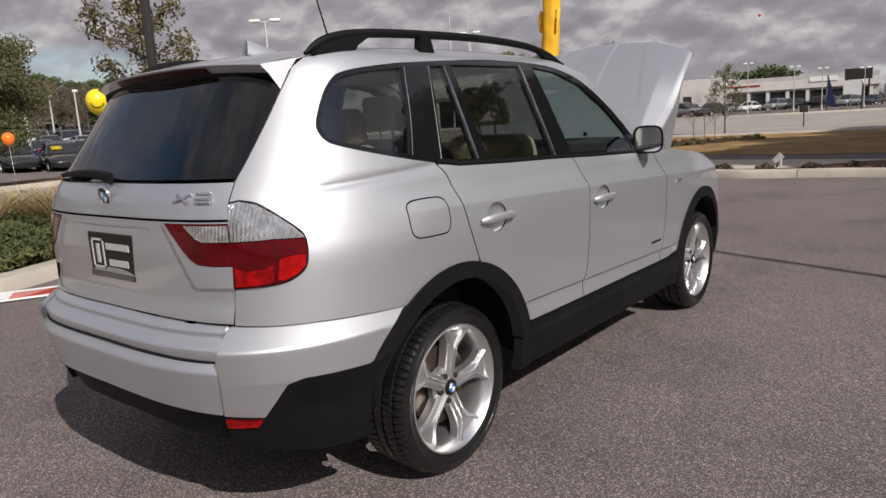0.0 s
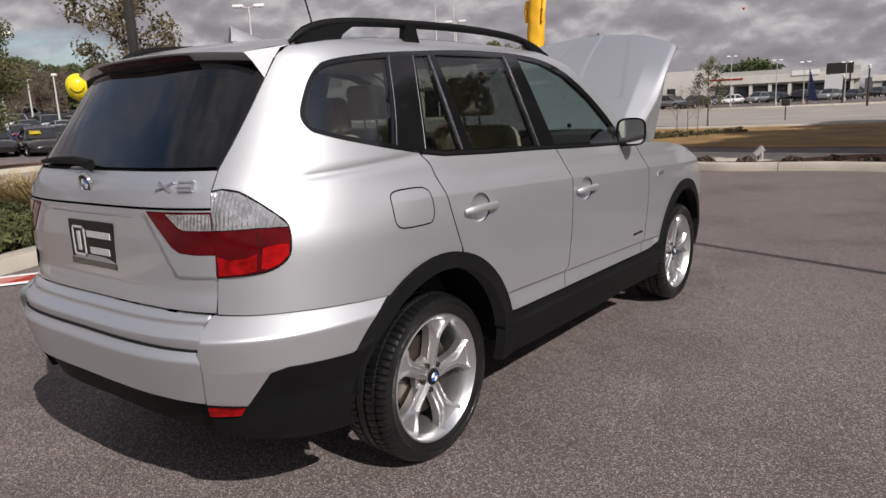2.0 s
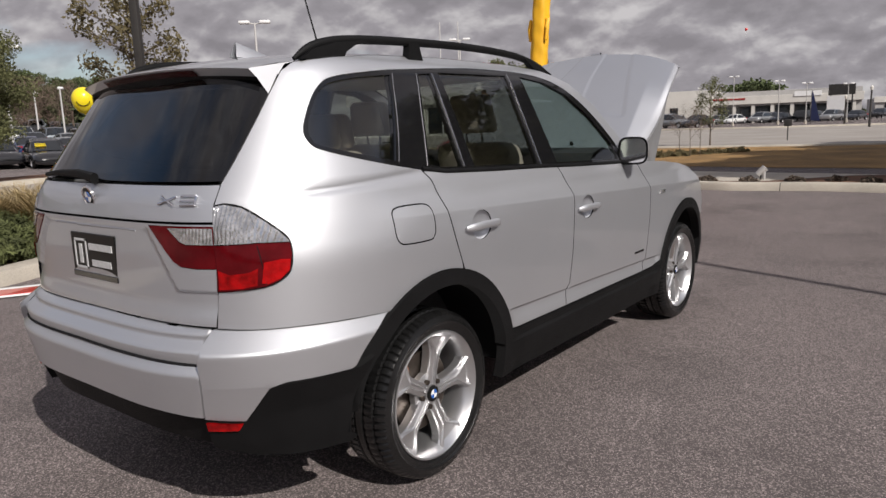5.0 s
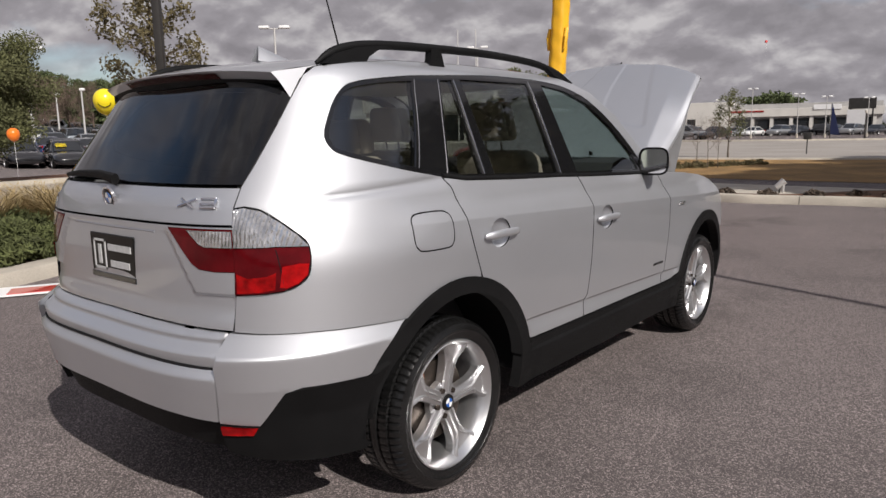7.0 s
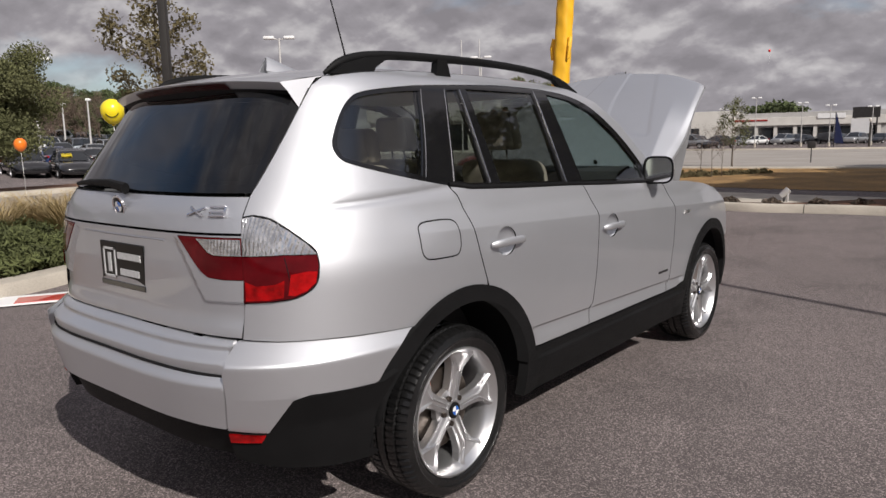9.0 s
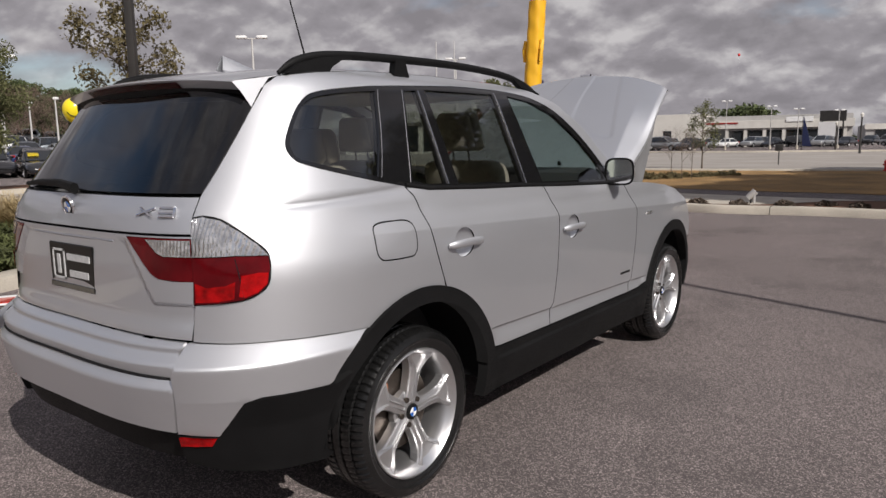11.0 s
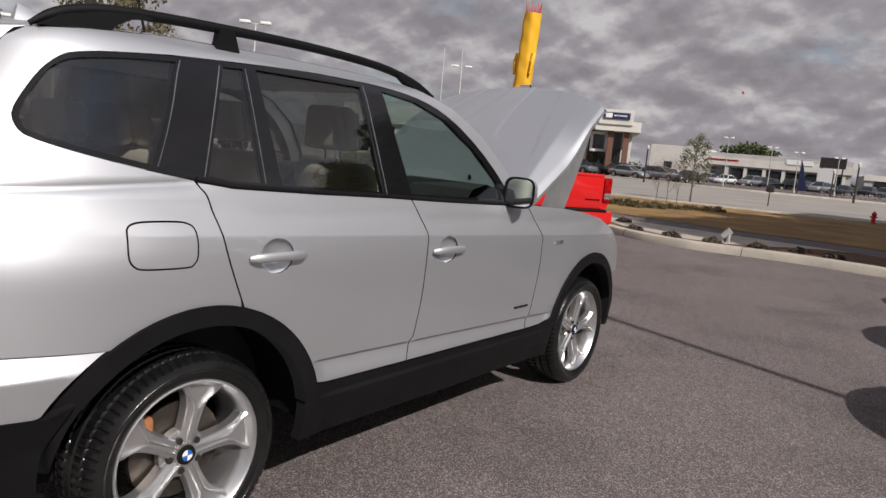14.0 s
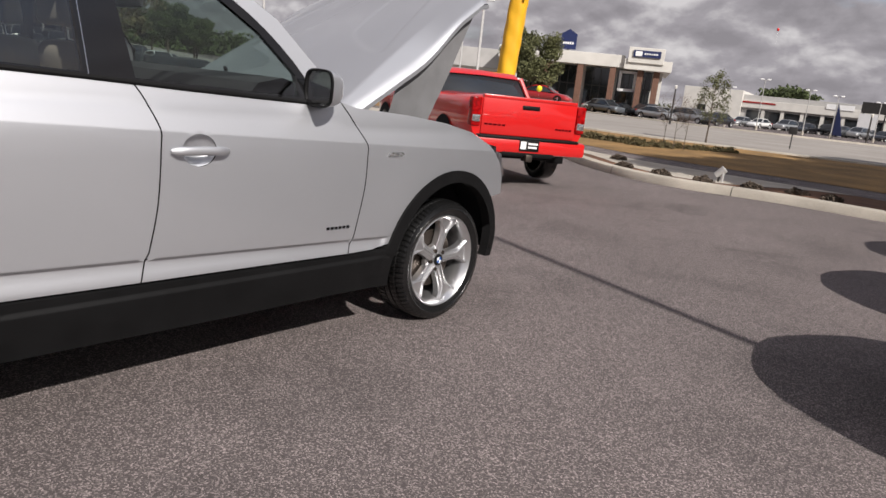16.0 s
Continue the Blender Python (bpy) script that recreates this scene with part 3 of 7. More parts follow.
def panel(name, outline, material, parent, label="", side=1, bumper=False, off=0.0, gap=0.0030, flange=0.022, holes=(), step=0.035, dish=None, extra=()):
    """A skin panel cut by an outline of (u, z), with edges turned inwards; side -1 mirrors it."""
    loops = [resample(shrink(outline, gap), step)] + [resample(shrink(h, -gap), step) for h in holes]
    verts, edges = [], []
    for lp in loops:
        s = len(verts)
        verts += lp
        edges += [(s + i, s + (i + 1) % len(lp)) for i in range(len(lp))]
    us, zs = [p.x for p in loops[0]], [p.y for p in loops[0]]

    def within(p, lp):
        c = False
        for i in range(len(lp)):
            a, b = lp[i], lp[i - 1]
            if (a.y > p.y) != (b.y > p.y) and p.x < (b.x - a.x) * (p.y - a.y) / (b.y - a.y) + a.x:
                c = not c
        return c

    def clear(p):
        return all((p - q).length_squared > (step * 0.45) ** 2 for lp in loops for q in lp)
    rows = list(extra) + list(BUMPER_CREASES if bumper else CREASES if step > 0.03 else ())
    x = math.floor(min(us) / step) * step
    while x < max(us):
        z = math.floor(min(zs) / step) * step
        while z < max(zs):
            p = Vector((x, z))
            if within(p, loops[0]) and not any(within(p, h) for h in loops[1:]) and clear(p):
                verts.append(p)
            z += step
        for z in rows:
            if callable(z):
                z = z(x)
            p = Vector((x, z))
            if within(p, loops[0]) and not any(within(p, h) for h in loops[1:]) and all((p - q).length_squared > 0.007 ** 2 for lp in loops for q in lp):
                verts.append(p)
        x += step
    vo, _, fo, _, _, _ = delaunay_2d_cdt(verts, edges, [], 0, 1e-5)
    # keep triangles inside the outline and outside the holes
    tris = []
    for f in fo:
        c = sum((vo[i] for i in f), Vector((0, 0))) / len(f)
        if within(c, loops[0]) and not any(within(c, h) for h in loops[1:]):
            tris.append(tuple(f))
    co, no, inward = [], [], []
    for p in vo:
        o = off + (dish(p.x, p.y) if dish else 0.0)
        q, nn = skin(p.x, p.y, bumper, o), skin_normal(p.x, p.y, bumper)
        if dish:
            e = 0.002
            at = lambda u, z: skin(u, z, bumper, off + dish(u, z))
            nn = (at(p.x + e, p.y) - at(p.x - e, p.y)).cross(at(p.x, p.y + e) - at(p.x, p.y - e)).normalized()
        co.append(q)
        no.append(nn)
        inward.append((skin(p.x, p.y, bumper, o + 1) - q).normalized())
    faces = list(tris)
    used = {}
    for t in tris:
        for i in range(3):
            e = (t[i], t[(i + 1) % 3])
            key = tuple(sorted(e))
            used[key] = None if key in used else e
    rim = [e for e in used.values() if e]
    if flange:
        # a small rounded turn, then the flange
        ring = {}
        for e in rim:
            for i in e:
                if i not in ring:
                    ring[i] = (len(co), len(co) + 1)
                    co.append(co[i].copy())
                    no.append(no[i])
                    co.append(co[i] - inward[i] * flange)
                    no.append(no[i])
        for a, b in rim:
            faces.append((b, a, ring[a][0], ring[b][0]))
            faces.append((ring[b][0], ring[a][0], ring[a][1], ring[b][1]))
    if side < 0:
        co = [Vector((-p.x, p.y, p.z)) for p in co]
        no = [Vector((-p.x, p.y, p.z)) for p in no]
        faces = [f[::-1] for f in faces]
    me = bpy.data.meshes.new(name)
    me.from_pydata(co, [], faces)
    me.validate()
    bmt = bmesh.new()
    bmt.from_mesh(me)
    nt = len(tris)
    bmt.faces.ensure_lookup_table()
    if sum(f.calc_area() * f.normal.dot(no[f.verts[0].index]) for f in bmt.faces[:nt]) < 0:
        bmesh.ops.reverse_faces(bmt, faces=bmt.faces)
    bmt.to_mesh(me)
    bmt.free()
    me.materials.append(material)
    if material == M_SILVER and not bumper and len(me.polygons) > nt:
        # black flanges put the shade of the shut lines into the colour
        me.materials.append(M_DARK)
        me.polygons.foreach_set("material_index", [0] * nt + [1] * (len(me.polygons) - nt))
    me.polygons.foreach_set("use_smooth", [True] * nt + [False] * (len(me.polygons) - nt))
    me.normals_split_custom_set_from_vertices([tuple(n) for n in no])
    ob = new(name, me)
    ob.parent = parent
    if label:
        tagged(ob, label)
    return ob


def arc_pts(yc, r, a0, a1, n=18):
    return [(yc + r * math.cos(radians(a0 + (a1 - a0) * i / n)), 0.345 + r * math.sin(radians(a0 + (a1 - a0) * i / n))) for i in range(n + 1)]


R_SEAM = [(0.145, 0.84), (0.08, 0.997), (0.047, 1.111), (0.028, 1.20), (0.009, 1.228), (-0.002, 1.252)]
M_SEAM = [(1.03, 0.487), (1.055, 0.60), (1.085, 0.778), (1.092, 0.985), (1.09, 1.053), (1.055, 1.14), (1.02, 1.197)]
F_SEAM = [(2.045, 0.478), (2.07, 0.60), (2.105, 0.80), (2.105, 0.95), (2.10, 1.0), (2.03, 1.10), (1.96, 1.185)]
DLO_LOW = [(-0.002, 1.252), (-0.156, 1.276), (-0.381, 1.318), (-0.507, 1.346), (-0.559, 1.366)]
DLO_TOP = [(-0.559, 1.366), (-0.593, 1.408), (-0.584, 1.464), (-0.552, 1.531), (-0.502, 1.576), (-0.439, 1.596), (-0.279, 1.614), (0.116, 1.641), (0.546, 1.664), (0.814, 1.666), (1.014, 1.662), (1.237, 1.637), (1.435, 1.575), (1.621, 1.45), (1.775, 1.28), (1.80, 1.176)]
TG_SIDE = [(-0.754, 1.543), (-0.804, 1.427), (-0.847, 1.322), (-0.877, 1.254), (-0.890, 1.19)]
LAMP = [(-0.890, 1.186), (-0.852, 1.192), (-0.797, 1.181), (-0.738, 1.144), (-0.691, 1.104), (-0.667, 1.075), (-0.664, 1.031), (-0.674, 0.977), (-0.705, 0.948), (-0.75, 0.93), (-0.822, 0.921), (-0.906, 0.915)]
ROOF_LINE = [(1.90, 1.185), (1.865, 1.32), (1.70, 1.50), (1.50, 1.62), (1.28, 1.688), (1.0, 1.708), (0.5, 1.714), (0.0, 1.70), (-0.4, 1.677), (-0.66, 1.655)]


def cr(pts, n=4):
    """A smooth line through the points."""
    p = [Vector(q) for q in pts]
    out = []
    for i in range(len(p) - 1):
        a, b, c, d = p[max(i - 1, 0)], p[i], p[i + 1], p[min(i + 2, len(p) - 1)]
        for k in range(n):
            t = k / n
            v = 0.5 * (2 * b + (c - a) * t + (2 * a - 5 * b + 4 * c - d) * t * t + (3 * b - a - 3 * c + d) * t ** 3)
            out.append((v.x, v.y))
    return out + [tuple(pts[-1])]


R_SEAM, M_SEAM, F_SEAM = cr(R_SEAM), cr(M_SEAM), cr(F_SEAM)
whole = cr(DLO_LOW + DLO_TOP[1:], 3)
DLO_LOW, DLO_TOP = whole[:13], whole[12:]


def mirror_u(pts):
    return [(-2 * U_REAR - u, z) for u, z in pts][::-1]


def wheel(parent, x, y, side):
    """Tyre, alloy rim with five forked spokes, disc and caliper."""
    w = new("wheel")
    w.parent = parent
    w.location = (x * side, y, 0.345)
    if side < 0:
        w.rotation_euler = (0, 0, math.pi)
    prof = [(-0.105, 0.262), (-0.118, 0.275), (-0.122, 0.300), (-0.116, 0.325), (-0.100, 0.338), (-0.080, 0.343), (-0.076, 0.335), (-0.070, 0.335), (-0.066, 0.345), (-0.030, 0.346), (-0.026, 0.338), (-0.018, 0.338), (-0.014, 0.346),
            (0.014, 0.346), (0.018, 0.338), (0.026, 0.338), (0.030, 0.346), (0.066, 0.345), (0.070, 0.336), (0.076, 0.336), (0.080, 0.343), (0.100, 0.338), (0.116, 0.326), (0.121, 0.304), (0.1235, 0.301), (0.1235, 0.296), (0.1195, 0.292), (0.1165, 0.280), (0.114, 0.270), (0.104, 0.261)]
    part("tyre", revolve(bmesh.new(), prof, 360, lambda i, k: -0.007 if (k + (0, 0, 0, 0, 0, 0, 1, 1, 2, 2, 2, 2, 2, 2, 2, 2, 2, 1, 1, 0, 0, 0, 0, 0)[min(i, 23)]) % 5 == 0 and 3 <= i <= 22 and i not in (12, 13) else 0), M_RUBBER, w)
    rim = part("rim", revolve(bmesh.new(), [(-0.10, 0.235), (-0.108, 0.262), (-0.10, 0.264), (-0.06, 0.235), (0.02, 0.228), (0.075, 0.236), (0.09, 0.245), (0.104, 0.262), (0.112, 0.262), (0.114, 0.257), (0.110, 0.252), (0.098, 0.247), (0.088, 0.238), (0.066, 0.230), (0.0, 0.222), (-0.06, 0.228), (-0.10, 0.235)], 96), M_RIM, w)
    half = [(0.036, 0.033), (0.060, 0.031), (0.085, 0.0295), (0.110, 0.0295), (0.135, 0.031), (0.158, 0.034), (0.178, 0.039), (0.196, 0.047), (0.211, 0.058), (0.223, 0.073), (0.233, 0.092), (0.241, 0.112), (0.247, 0.132)]
    for k in range(5):
        bm = bmesh.new()
        a = 2 * math.pi * k / 5 + 0.21
        rows = []
        for r, hw in half:
            depth = 0.080 + 0.016 * (r / 0.244) ** 2
            # twin ridges that part towards the lip, round a sunken wedge
            fork = ease((r - 0.155) / 0.085)
            mid = (0.0070 + 0.052 * fork) / hw
            crest = (0.0062 + 0.010 * fork) / hw
            groove = 0.005 + 0.009 * fork
            row = []
            for f, dx in ((-1.08, -0.050), (-1.0, -0.016), (-0.90, -0.009), (-mid - crest, -0.004), (-mid - 0.4 * crest, 0.003), (-mid, 0.003), (-mid + 0.35 * crest, -groove), (mid - 0.35 * crest, -groove), (mid, 0.003), (mid + 0.4 * crest, 0.003), (mid + crest, -0.004), (0.90, -0.009), (1.0, -0.016), (1.08, -0.050)):
                tx = f * hw
                rr = min(math.hypot(r, tx), 0.250)
                turn = a + math.atan2(tx, r)
                row.append((depth + dx, rr * math.sin(turn), rr * math.cos(turn)))
            rows.append(row)
        grid(bm, rows)
        part("spoke", bm, M_RIM, rim, smooth=False)
    part("hub", revolve(bmesh.new(), [(0.03, 0.085), (0.056, 0.083), (0.060, 0.072), (0.061, 0.047), (0.080, 0.042), (0.080, 0.001)], 40), M_RIM, rim)
    cap = part("centre_cap", revolve(bmesh.new(), [(0.079, 0.034), (0.086, 0.032), (0.088, 0.027), (0.088, 0.001)], 32), M_BLACK, rim)
    for k, mt in enumerate((M_BLUE, M_WHITE, M_BLUE, M_WHITE)):
        bm = bmesh.new()
        pts = [(0, 0)] + [(0.019 * math.cos(math.pi / 2 * (k + i / 6)), 0.019 * math.sin(math.pi / 2 * (k + i / 6))) for i in range(7)]
        extrude_poly(bm, pts, 0, 0.087, 0.0895)
        part("badge_quarter", bm, mt, cap, smooth=False)
    for k in range(5):
        a = 2 * math.pi * (k + 0.5) / 5 + 0.21
        bm = bmesh.new()
        tube(bm, [(0.066, 0.056 * math.sin(a), 0.056 * math.cos(a)), (0.080, 0.056 * math.sin(a), 0.056 * math.cos(a))], 0.011, 8)
        part("wheel_bolt", bm, M_STEEL, rim)
    part("brake_disc", revolve(bmesh.new(), [(0.0, 0.165), (0.02, 0.165), (0.02, 0.07), (0.035, 0.065), (0.035, 0.0)], 48), M_STEEL, w)
    bm = boxm((0.0, -0.165, 0.045), (0.05, -0.095, 0.145), 0.015)
    part("caliper", bm, M_RUST, w)
    return w


def sill_relief(u, z):
    # a rounded bulge with an undercut, dying out where the sill meets the arches
    k = ease((u - 0.46) / 0.16) * ease((Y_F - 0.46 - u) / 0.16)
    return 0.003 * (1 - k) + k * (0.012 * ease((0.455 - z) / 0.022) - 0.020 * ease((0.352 - z) / 0.014))


def build_car():
    car = thing("car", "silver off-road estate car with black cladding, bonnet raised, on asphalt", "car")
    for s in (1, -1):
        # rear quarter, running over the windows to the windscreen pillar
        outline = [(-0.66, 1.655), (-0.715, 1.62)] + TG_SIDE + LAMP + [(-0.918, 0.792), (-0.80, 0.787), (-0.64, 0.785), (-0.48, 0.778), (-0.29, 0.768)]
        outline += arc_pts(0, R_OUT, 125, 74.5, 10) + R_SEAM[1:] + DLO_LOW[1:] + DLO_TOP[1:] + ROOF_LINE[:-1]
        fuel = cr([(-0.253, 1.110), (-0.240, 1.124), (-0.20, 1.131), (-0.10, 1.130), (-0.058, 1.122), (-0.040, 1.100), (-0.036, 1.03), (-0.048, 1.003), (-0.075, 0.993), (-0.20, 0.996), (-0.236, 1.006), (-0.252, 1.03), (-0.2535, 1.07)], 3)
        q = panel("quarter_panel", outline, M_SILVER, car, side=s, holes=[fuel] if s > 0 else [])
        if s > 0:
            panel("fuel_flap", fuel, M_SILVER, q, side=s, gap=0.0025)
        # doors
        rd = R_SEAM + [(0.126, 1.233), (0.461, 1.218), (0.864, 1.205), (1.02, 1.197)] + M_SEAM[::-1][1:] + [(0.56, 0.492), (0.50, 0.50)] + arc_pts(0, R_OUT, 17, 73, 12)
        rear_door = panel("rear_door", rd, M_SILVER, car, side=s, holes=[cup_outline(0.27, 1.005)])
        fd = M_SEAM + [(1.291, 1.186), (1.60, 1.176), (1.80, 1.170), (1.90, 1.183)] + F_SEAM[::-1] + [(1.6, 0.483)]
        front_door = panel("front_door", fd, M_SILVER, car, side=s, holes=[cup_outline(1.2425, 0.972)])
        for door, y0, y1, zc in ((rear_door, 0.15, 0.39, 1.005), (front_door, 1.125, 1.36, 0.972)):
            door_handle(door, y0, y1, zc, s)
        for k in range(6):
            panel("badge_letter", [(1.89 + 0.024 * k, 0.612), (1.89 + 0.024 * k, 0.624), (1.906 + 0.024 * k, 0.624), (1.906 + 0.024 * k, 0.612)], M_GLOSS, front_door, side=s, off=0.004, gap=0, flange=0.004)
        fender = F_SEAM + [(2.06, 1.165), (2.40, 1.145), (2.70, 1.115), (2.95, 1.07), (3.13, 1.00), (3.26, 0.90), (3.315, 0.80), (3.325, 0.70)] + arc_pts(Y_F, R_OUT, 42, 162, 20) + [(2.20, 0.482)]
        fen = panel("front_fender", fender, M_SILVER, car, side=s)
        panel("side_repeater", [(2.24, 0.946), (2.255, 0.966), (2.335, 0.966), (2.35, 0.956), (2.33, 0.946)], M_CLEARLENS, fen, side=s, off=0.006, flange=0.006, gap=0)
        # black window surround with the panes in it
        dlo = [(-0.002, 1.252)] + DLO_LOW[1:] + DLO_TOP[1:] + [(1.60, 1.180), (1.291, 1.190), (1.02, 1.201), (0.864, 1.209), (0.461, 1.222), (0.126, 1.237)]
        quarter = cr([(-0.150, 1.292), (-0.39, 1.334), (-0.53, 1.364), (-0.56, 1.385), (-0.576, 1.415), (-0.566, 1.464), (-0.533, 1.531), (-0.487, 1.566), (-0.424, 1.583), (-0.241, 1.602), (0.012, 1.616)])[::-1]
        small = [(0.19, 1.626), (0.275, 1.632), (0.258, 1.246), (0.129, 1.250), (0.045, 1.266)]
        main = [(0.33, 1.637), (0.865, 1.643), (0.857, 1.222), (0.335, 1.242)]
        front = [(0.995, 1.642), (1.219, 1.616), (1.409, 1.555), (1.592, 1.43), (1.735, 1.28), (1.735, 1.193), (1.03, 1.215)]
        tr = panel("window_surround", dlo, M_GLOSS, car, side=s, gap=0.0, off=0.001, flange=0.03, holes=[quarter, small, main, front])
        for nm, poly, mt in (("quarter_window", quarter, M_GLASS_DARK), ("fixed_pane", small, M_GLASS_DARK), ("rear_door_window", main, M_GLASS_DARK), ("front_door_window", front, M_GLASS)):
            pane = panel(nm, poly, mt, tr, side=s, off=-0.006, gap=-0.004, flange=0)
            pane.visible_shadow = False
        for p0, p1 in (((-0.136, 1.287), (0.026, 1.622)), ((0.872, 1.212), (0.882, 1.652)), ((0.030, 1.262), (0.175, 1.628)), ((0.264, 1.246), (0.281, 1.632))):
            bm = bmesh.new()
            pts = []
            for i in range(9):
                q = skin(p0[0] + (p1[0] - p0[0]) * i / 8, p0[1] + (p1[1] - p0[1]) * i / 8, off=0.003)
                pts.append((q.x * s, q.y, q.z))
            tube(bm, pts, 0.0021, 6)
            part("pillar_trim", bm, M_TRIM, tr)
        bm = bmesh.new()
        pts = [skin(u, z, off=0.002) for u, z in ((0.0, 1.254), (0.126, 1.236), (0.461, 1.221), (0.864, 1.208), (1.2, 1.193), (1.5, 1.182), (1.78, 1.173))]
        tube(bm, [(p.x * s, p.y, p.z) for p in pts], (0.006, 0.010), 6)
        part("waist_seal", bm, M_PLASTIC, tr)
        # black tubes behind the door gaps stand in for the shade in them
        for nm, line in (("door_gap_shade", R_SEAM), ("door_gap_shade", M_SEAM), ("door_gap_shade", F_SEAM)):
            bm = bmesh.new()
            fine = [(a[0] + (b[0] - a[0]) * i / 8, a[1] + (b[1] - a[1]) * i / 8) for a, b in zip(line, line[1:]) for i in range(8)] + [line[-1]]
            pts = [skin(u, z, off=-0.017) for u, z in fine]
            tube(bm, [(p.x * s, p.y, p.z) for p in pts], 0.010, 6)
            part(nm, bm, M_DARK, car, "black strip darkening the joint")
        # cladding
        sill = arc_pts(0, R_IN, -9, 15, 8) + [(0.496, 0.479), (0.53, 0.489), (1.03, 0.482), (2.05, 0.473), (2.21, 0.478), (2.2975, 0.478)] + arc_pts(Y_F, R_IN, 165, 189, 8) + [(1.4, 0.268)]
        panel("sill_cladding", sill, M_PLASTIC, car, "matt black plastic sill", side=s, off=0.010, flange=0.05, step=0.024, extra=(0.432, 0.438, 0.444, 0.450, 0.456), dish=sill_relief)
        for yc, a0, a1, b0, b1 in ((0.0, 12, 170, 1, 178), (Y_F, -4, 168, 2, 180)):
            arch = arc_pts(yc, R_OUT + 0.004, a0, a1, 26) + arc_pts(yc, R_IN, a1, a0, 26)
            panel("wheel_arch_trim", arch, M_PLASTIC, car, "matt black plastic arch", side=s, off=0.016, flange=0.06, gap=0, dish=lambda u, z: -0.034 * ease((-u - 0.30) / 0.16) - 0.03 * ease((-u - 0.44) / 0.03))
            liner = bmesh.new()
            rows = []
            for i in range(25):
                a = radians(b0 + (b1 - b0) * i / 24)
                rows.append([(s * x, yc + (R_IN + 0.02) * math.cos(a), 0.345 + (R_IN + 0.02) * math.sin(a)) for x in (0.865, 0.75, 0.52)])
            grid(liner, rows)
            part("wheel_liner", liner, M_DARK, car)
            part("wheel_well_back", extrude_poly(bmesh.new(), arc_pts(yc, R_IN + 0.02, 0, 180, 20), 0, s * 0.50, s * 0.52), M_DARK, car)
            wheel(car, 0.775, yc, s)
        tail_lamp(car, s)
        mirror(car, s)
        roof_rail(car, s)
    rear_end(car)
    front_end(car)
    roof_and_screen(car)
    bonnet(car)
    cabin(car)
    return car


def cup_outline(yc, zc):
    return [(yc + 0.068 * math.cos(a), zc + 0.002 + 0.058 * math.sin(a)) for a in [2 * math.pi * i / 24 for i in range(24)]]


def door_handle(door, y0, y1, zc, s):
    yc, h = (y0 + y1) / 2, (y1 - y0) / 2
    cup_depth = lambda u, z: -0.036 * max(0, 1 - ((u - yc) / 0.0735) ** 2 - ((z - zc - 0.002) / 0.0635) ** 2) ** 0.6
    c = panel("handle_cup", cup_outline(yc, zc), M_SILVER, door, side=s, flange=0, gap=-0.004, step=0.010, dish=cup_depth)
    me = c.data
    co = {}
    for v in me.vertices:
        co[v.index] = v.co.copy()
    me.normals_split_custom_set_from_vertices([tuple(v.normal) for v in me.vertices])
    bm = bmesh.new()
    pts, rad = [], []
    for i in range(13):
        t = -1 + 2 * i / 12
        p = skin(yc + h * t, zc + 0.004 * (1 - t * t), off=0.010 + 0.017 * (1 - abs(t) ** 4))
        pts.append((p.x * s, p.y, p.z))
        k = 1 - 0.45 * abs(t) ** 10
        rad.append((0.009 * k, 0.0165 * k))
    tube(bm, pts, rad, 12)
    part("door_handle", bm, M_SILVER, door)


def tail_lamp(car, s):
    lamp = thing("tail_lamp", "", "")
    lamp.parent = car
    mid = [(-0.904, 1.064), (-0.85, 1.066), (-0.76, 1.069), (-0.664, 1.066)]
    top = LAMP[:6] + mid[::-1]
    low = mid + [(-0.664, 1.031)] + LAMP[7:]
    bulge = lambda u, z: 0.010 * ease((u + 0.95) / 0.12)
    panel("clear_lens", top, M_CLEARLENS, lamp, "clear ribbed lens", side=s, off=0.002, dish=bulge, gap=0.002, step=0.03)
    red = panel("red_lens", low, M_REDDARK, lamp, "dark red lens", side=s, off=0.002, dish=bulge, gap=0.002, step=0.03)
    # the parts of the reflector that shine through the red lens
    for poly in ([(-0.752, 1.008), (-0.70, 1.016), (-0.672, 1.014), (-0.678, 0.980), (-0.706, 0.954), (-0.742, 0.940), (-0.762, 0.942)],
                 [(-0.897, 0.985), (-0.86, 0.972), (-0.80, 0.978), (-0.772, 0.990), (-0.776, 0.936), (-0.822, 0.928), (-0.897, 0.923)]):
        panel("reflector", poly, M_REDLENS, red, "bright red reflector", side=s, off=0.004, dish=bulge, gap=0, flange=0.0015, step=0.02)
    for (u0, z0), (u1, z1), mt in (((-0.772, 1.172), (-0.752, 1.072), M_CHROME), ((-0.766, 1.062), (-0.748, 0.938), M_GLOSS)):
        bm = bmesh.new()
        pts = []
        for i in range(6):
            p = skin(u0 + (u1 - u0) * i / 5, z0 + (z1 - z0) * i / 5, off=0.0125)
            pts.append((p.x * s, p.y, p.z))
        tube(bm, pts, 0.0016, 5)
        part("lens_rib", bm, mt, lamp)
    # dark rubber round the outer edge
    bm = bmesh.new()
    line = cr(LAMP[1:-1], 3)
    tube(bm, [Vector((p.x * s, p.y, p.z)) for p in (skin(u, z, off=0.003) for u, z in line)], 0.0035, 6)
    part("lamp_seal", bm, M_DARK, lamp, "black strip darkening the joint")


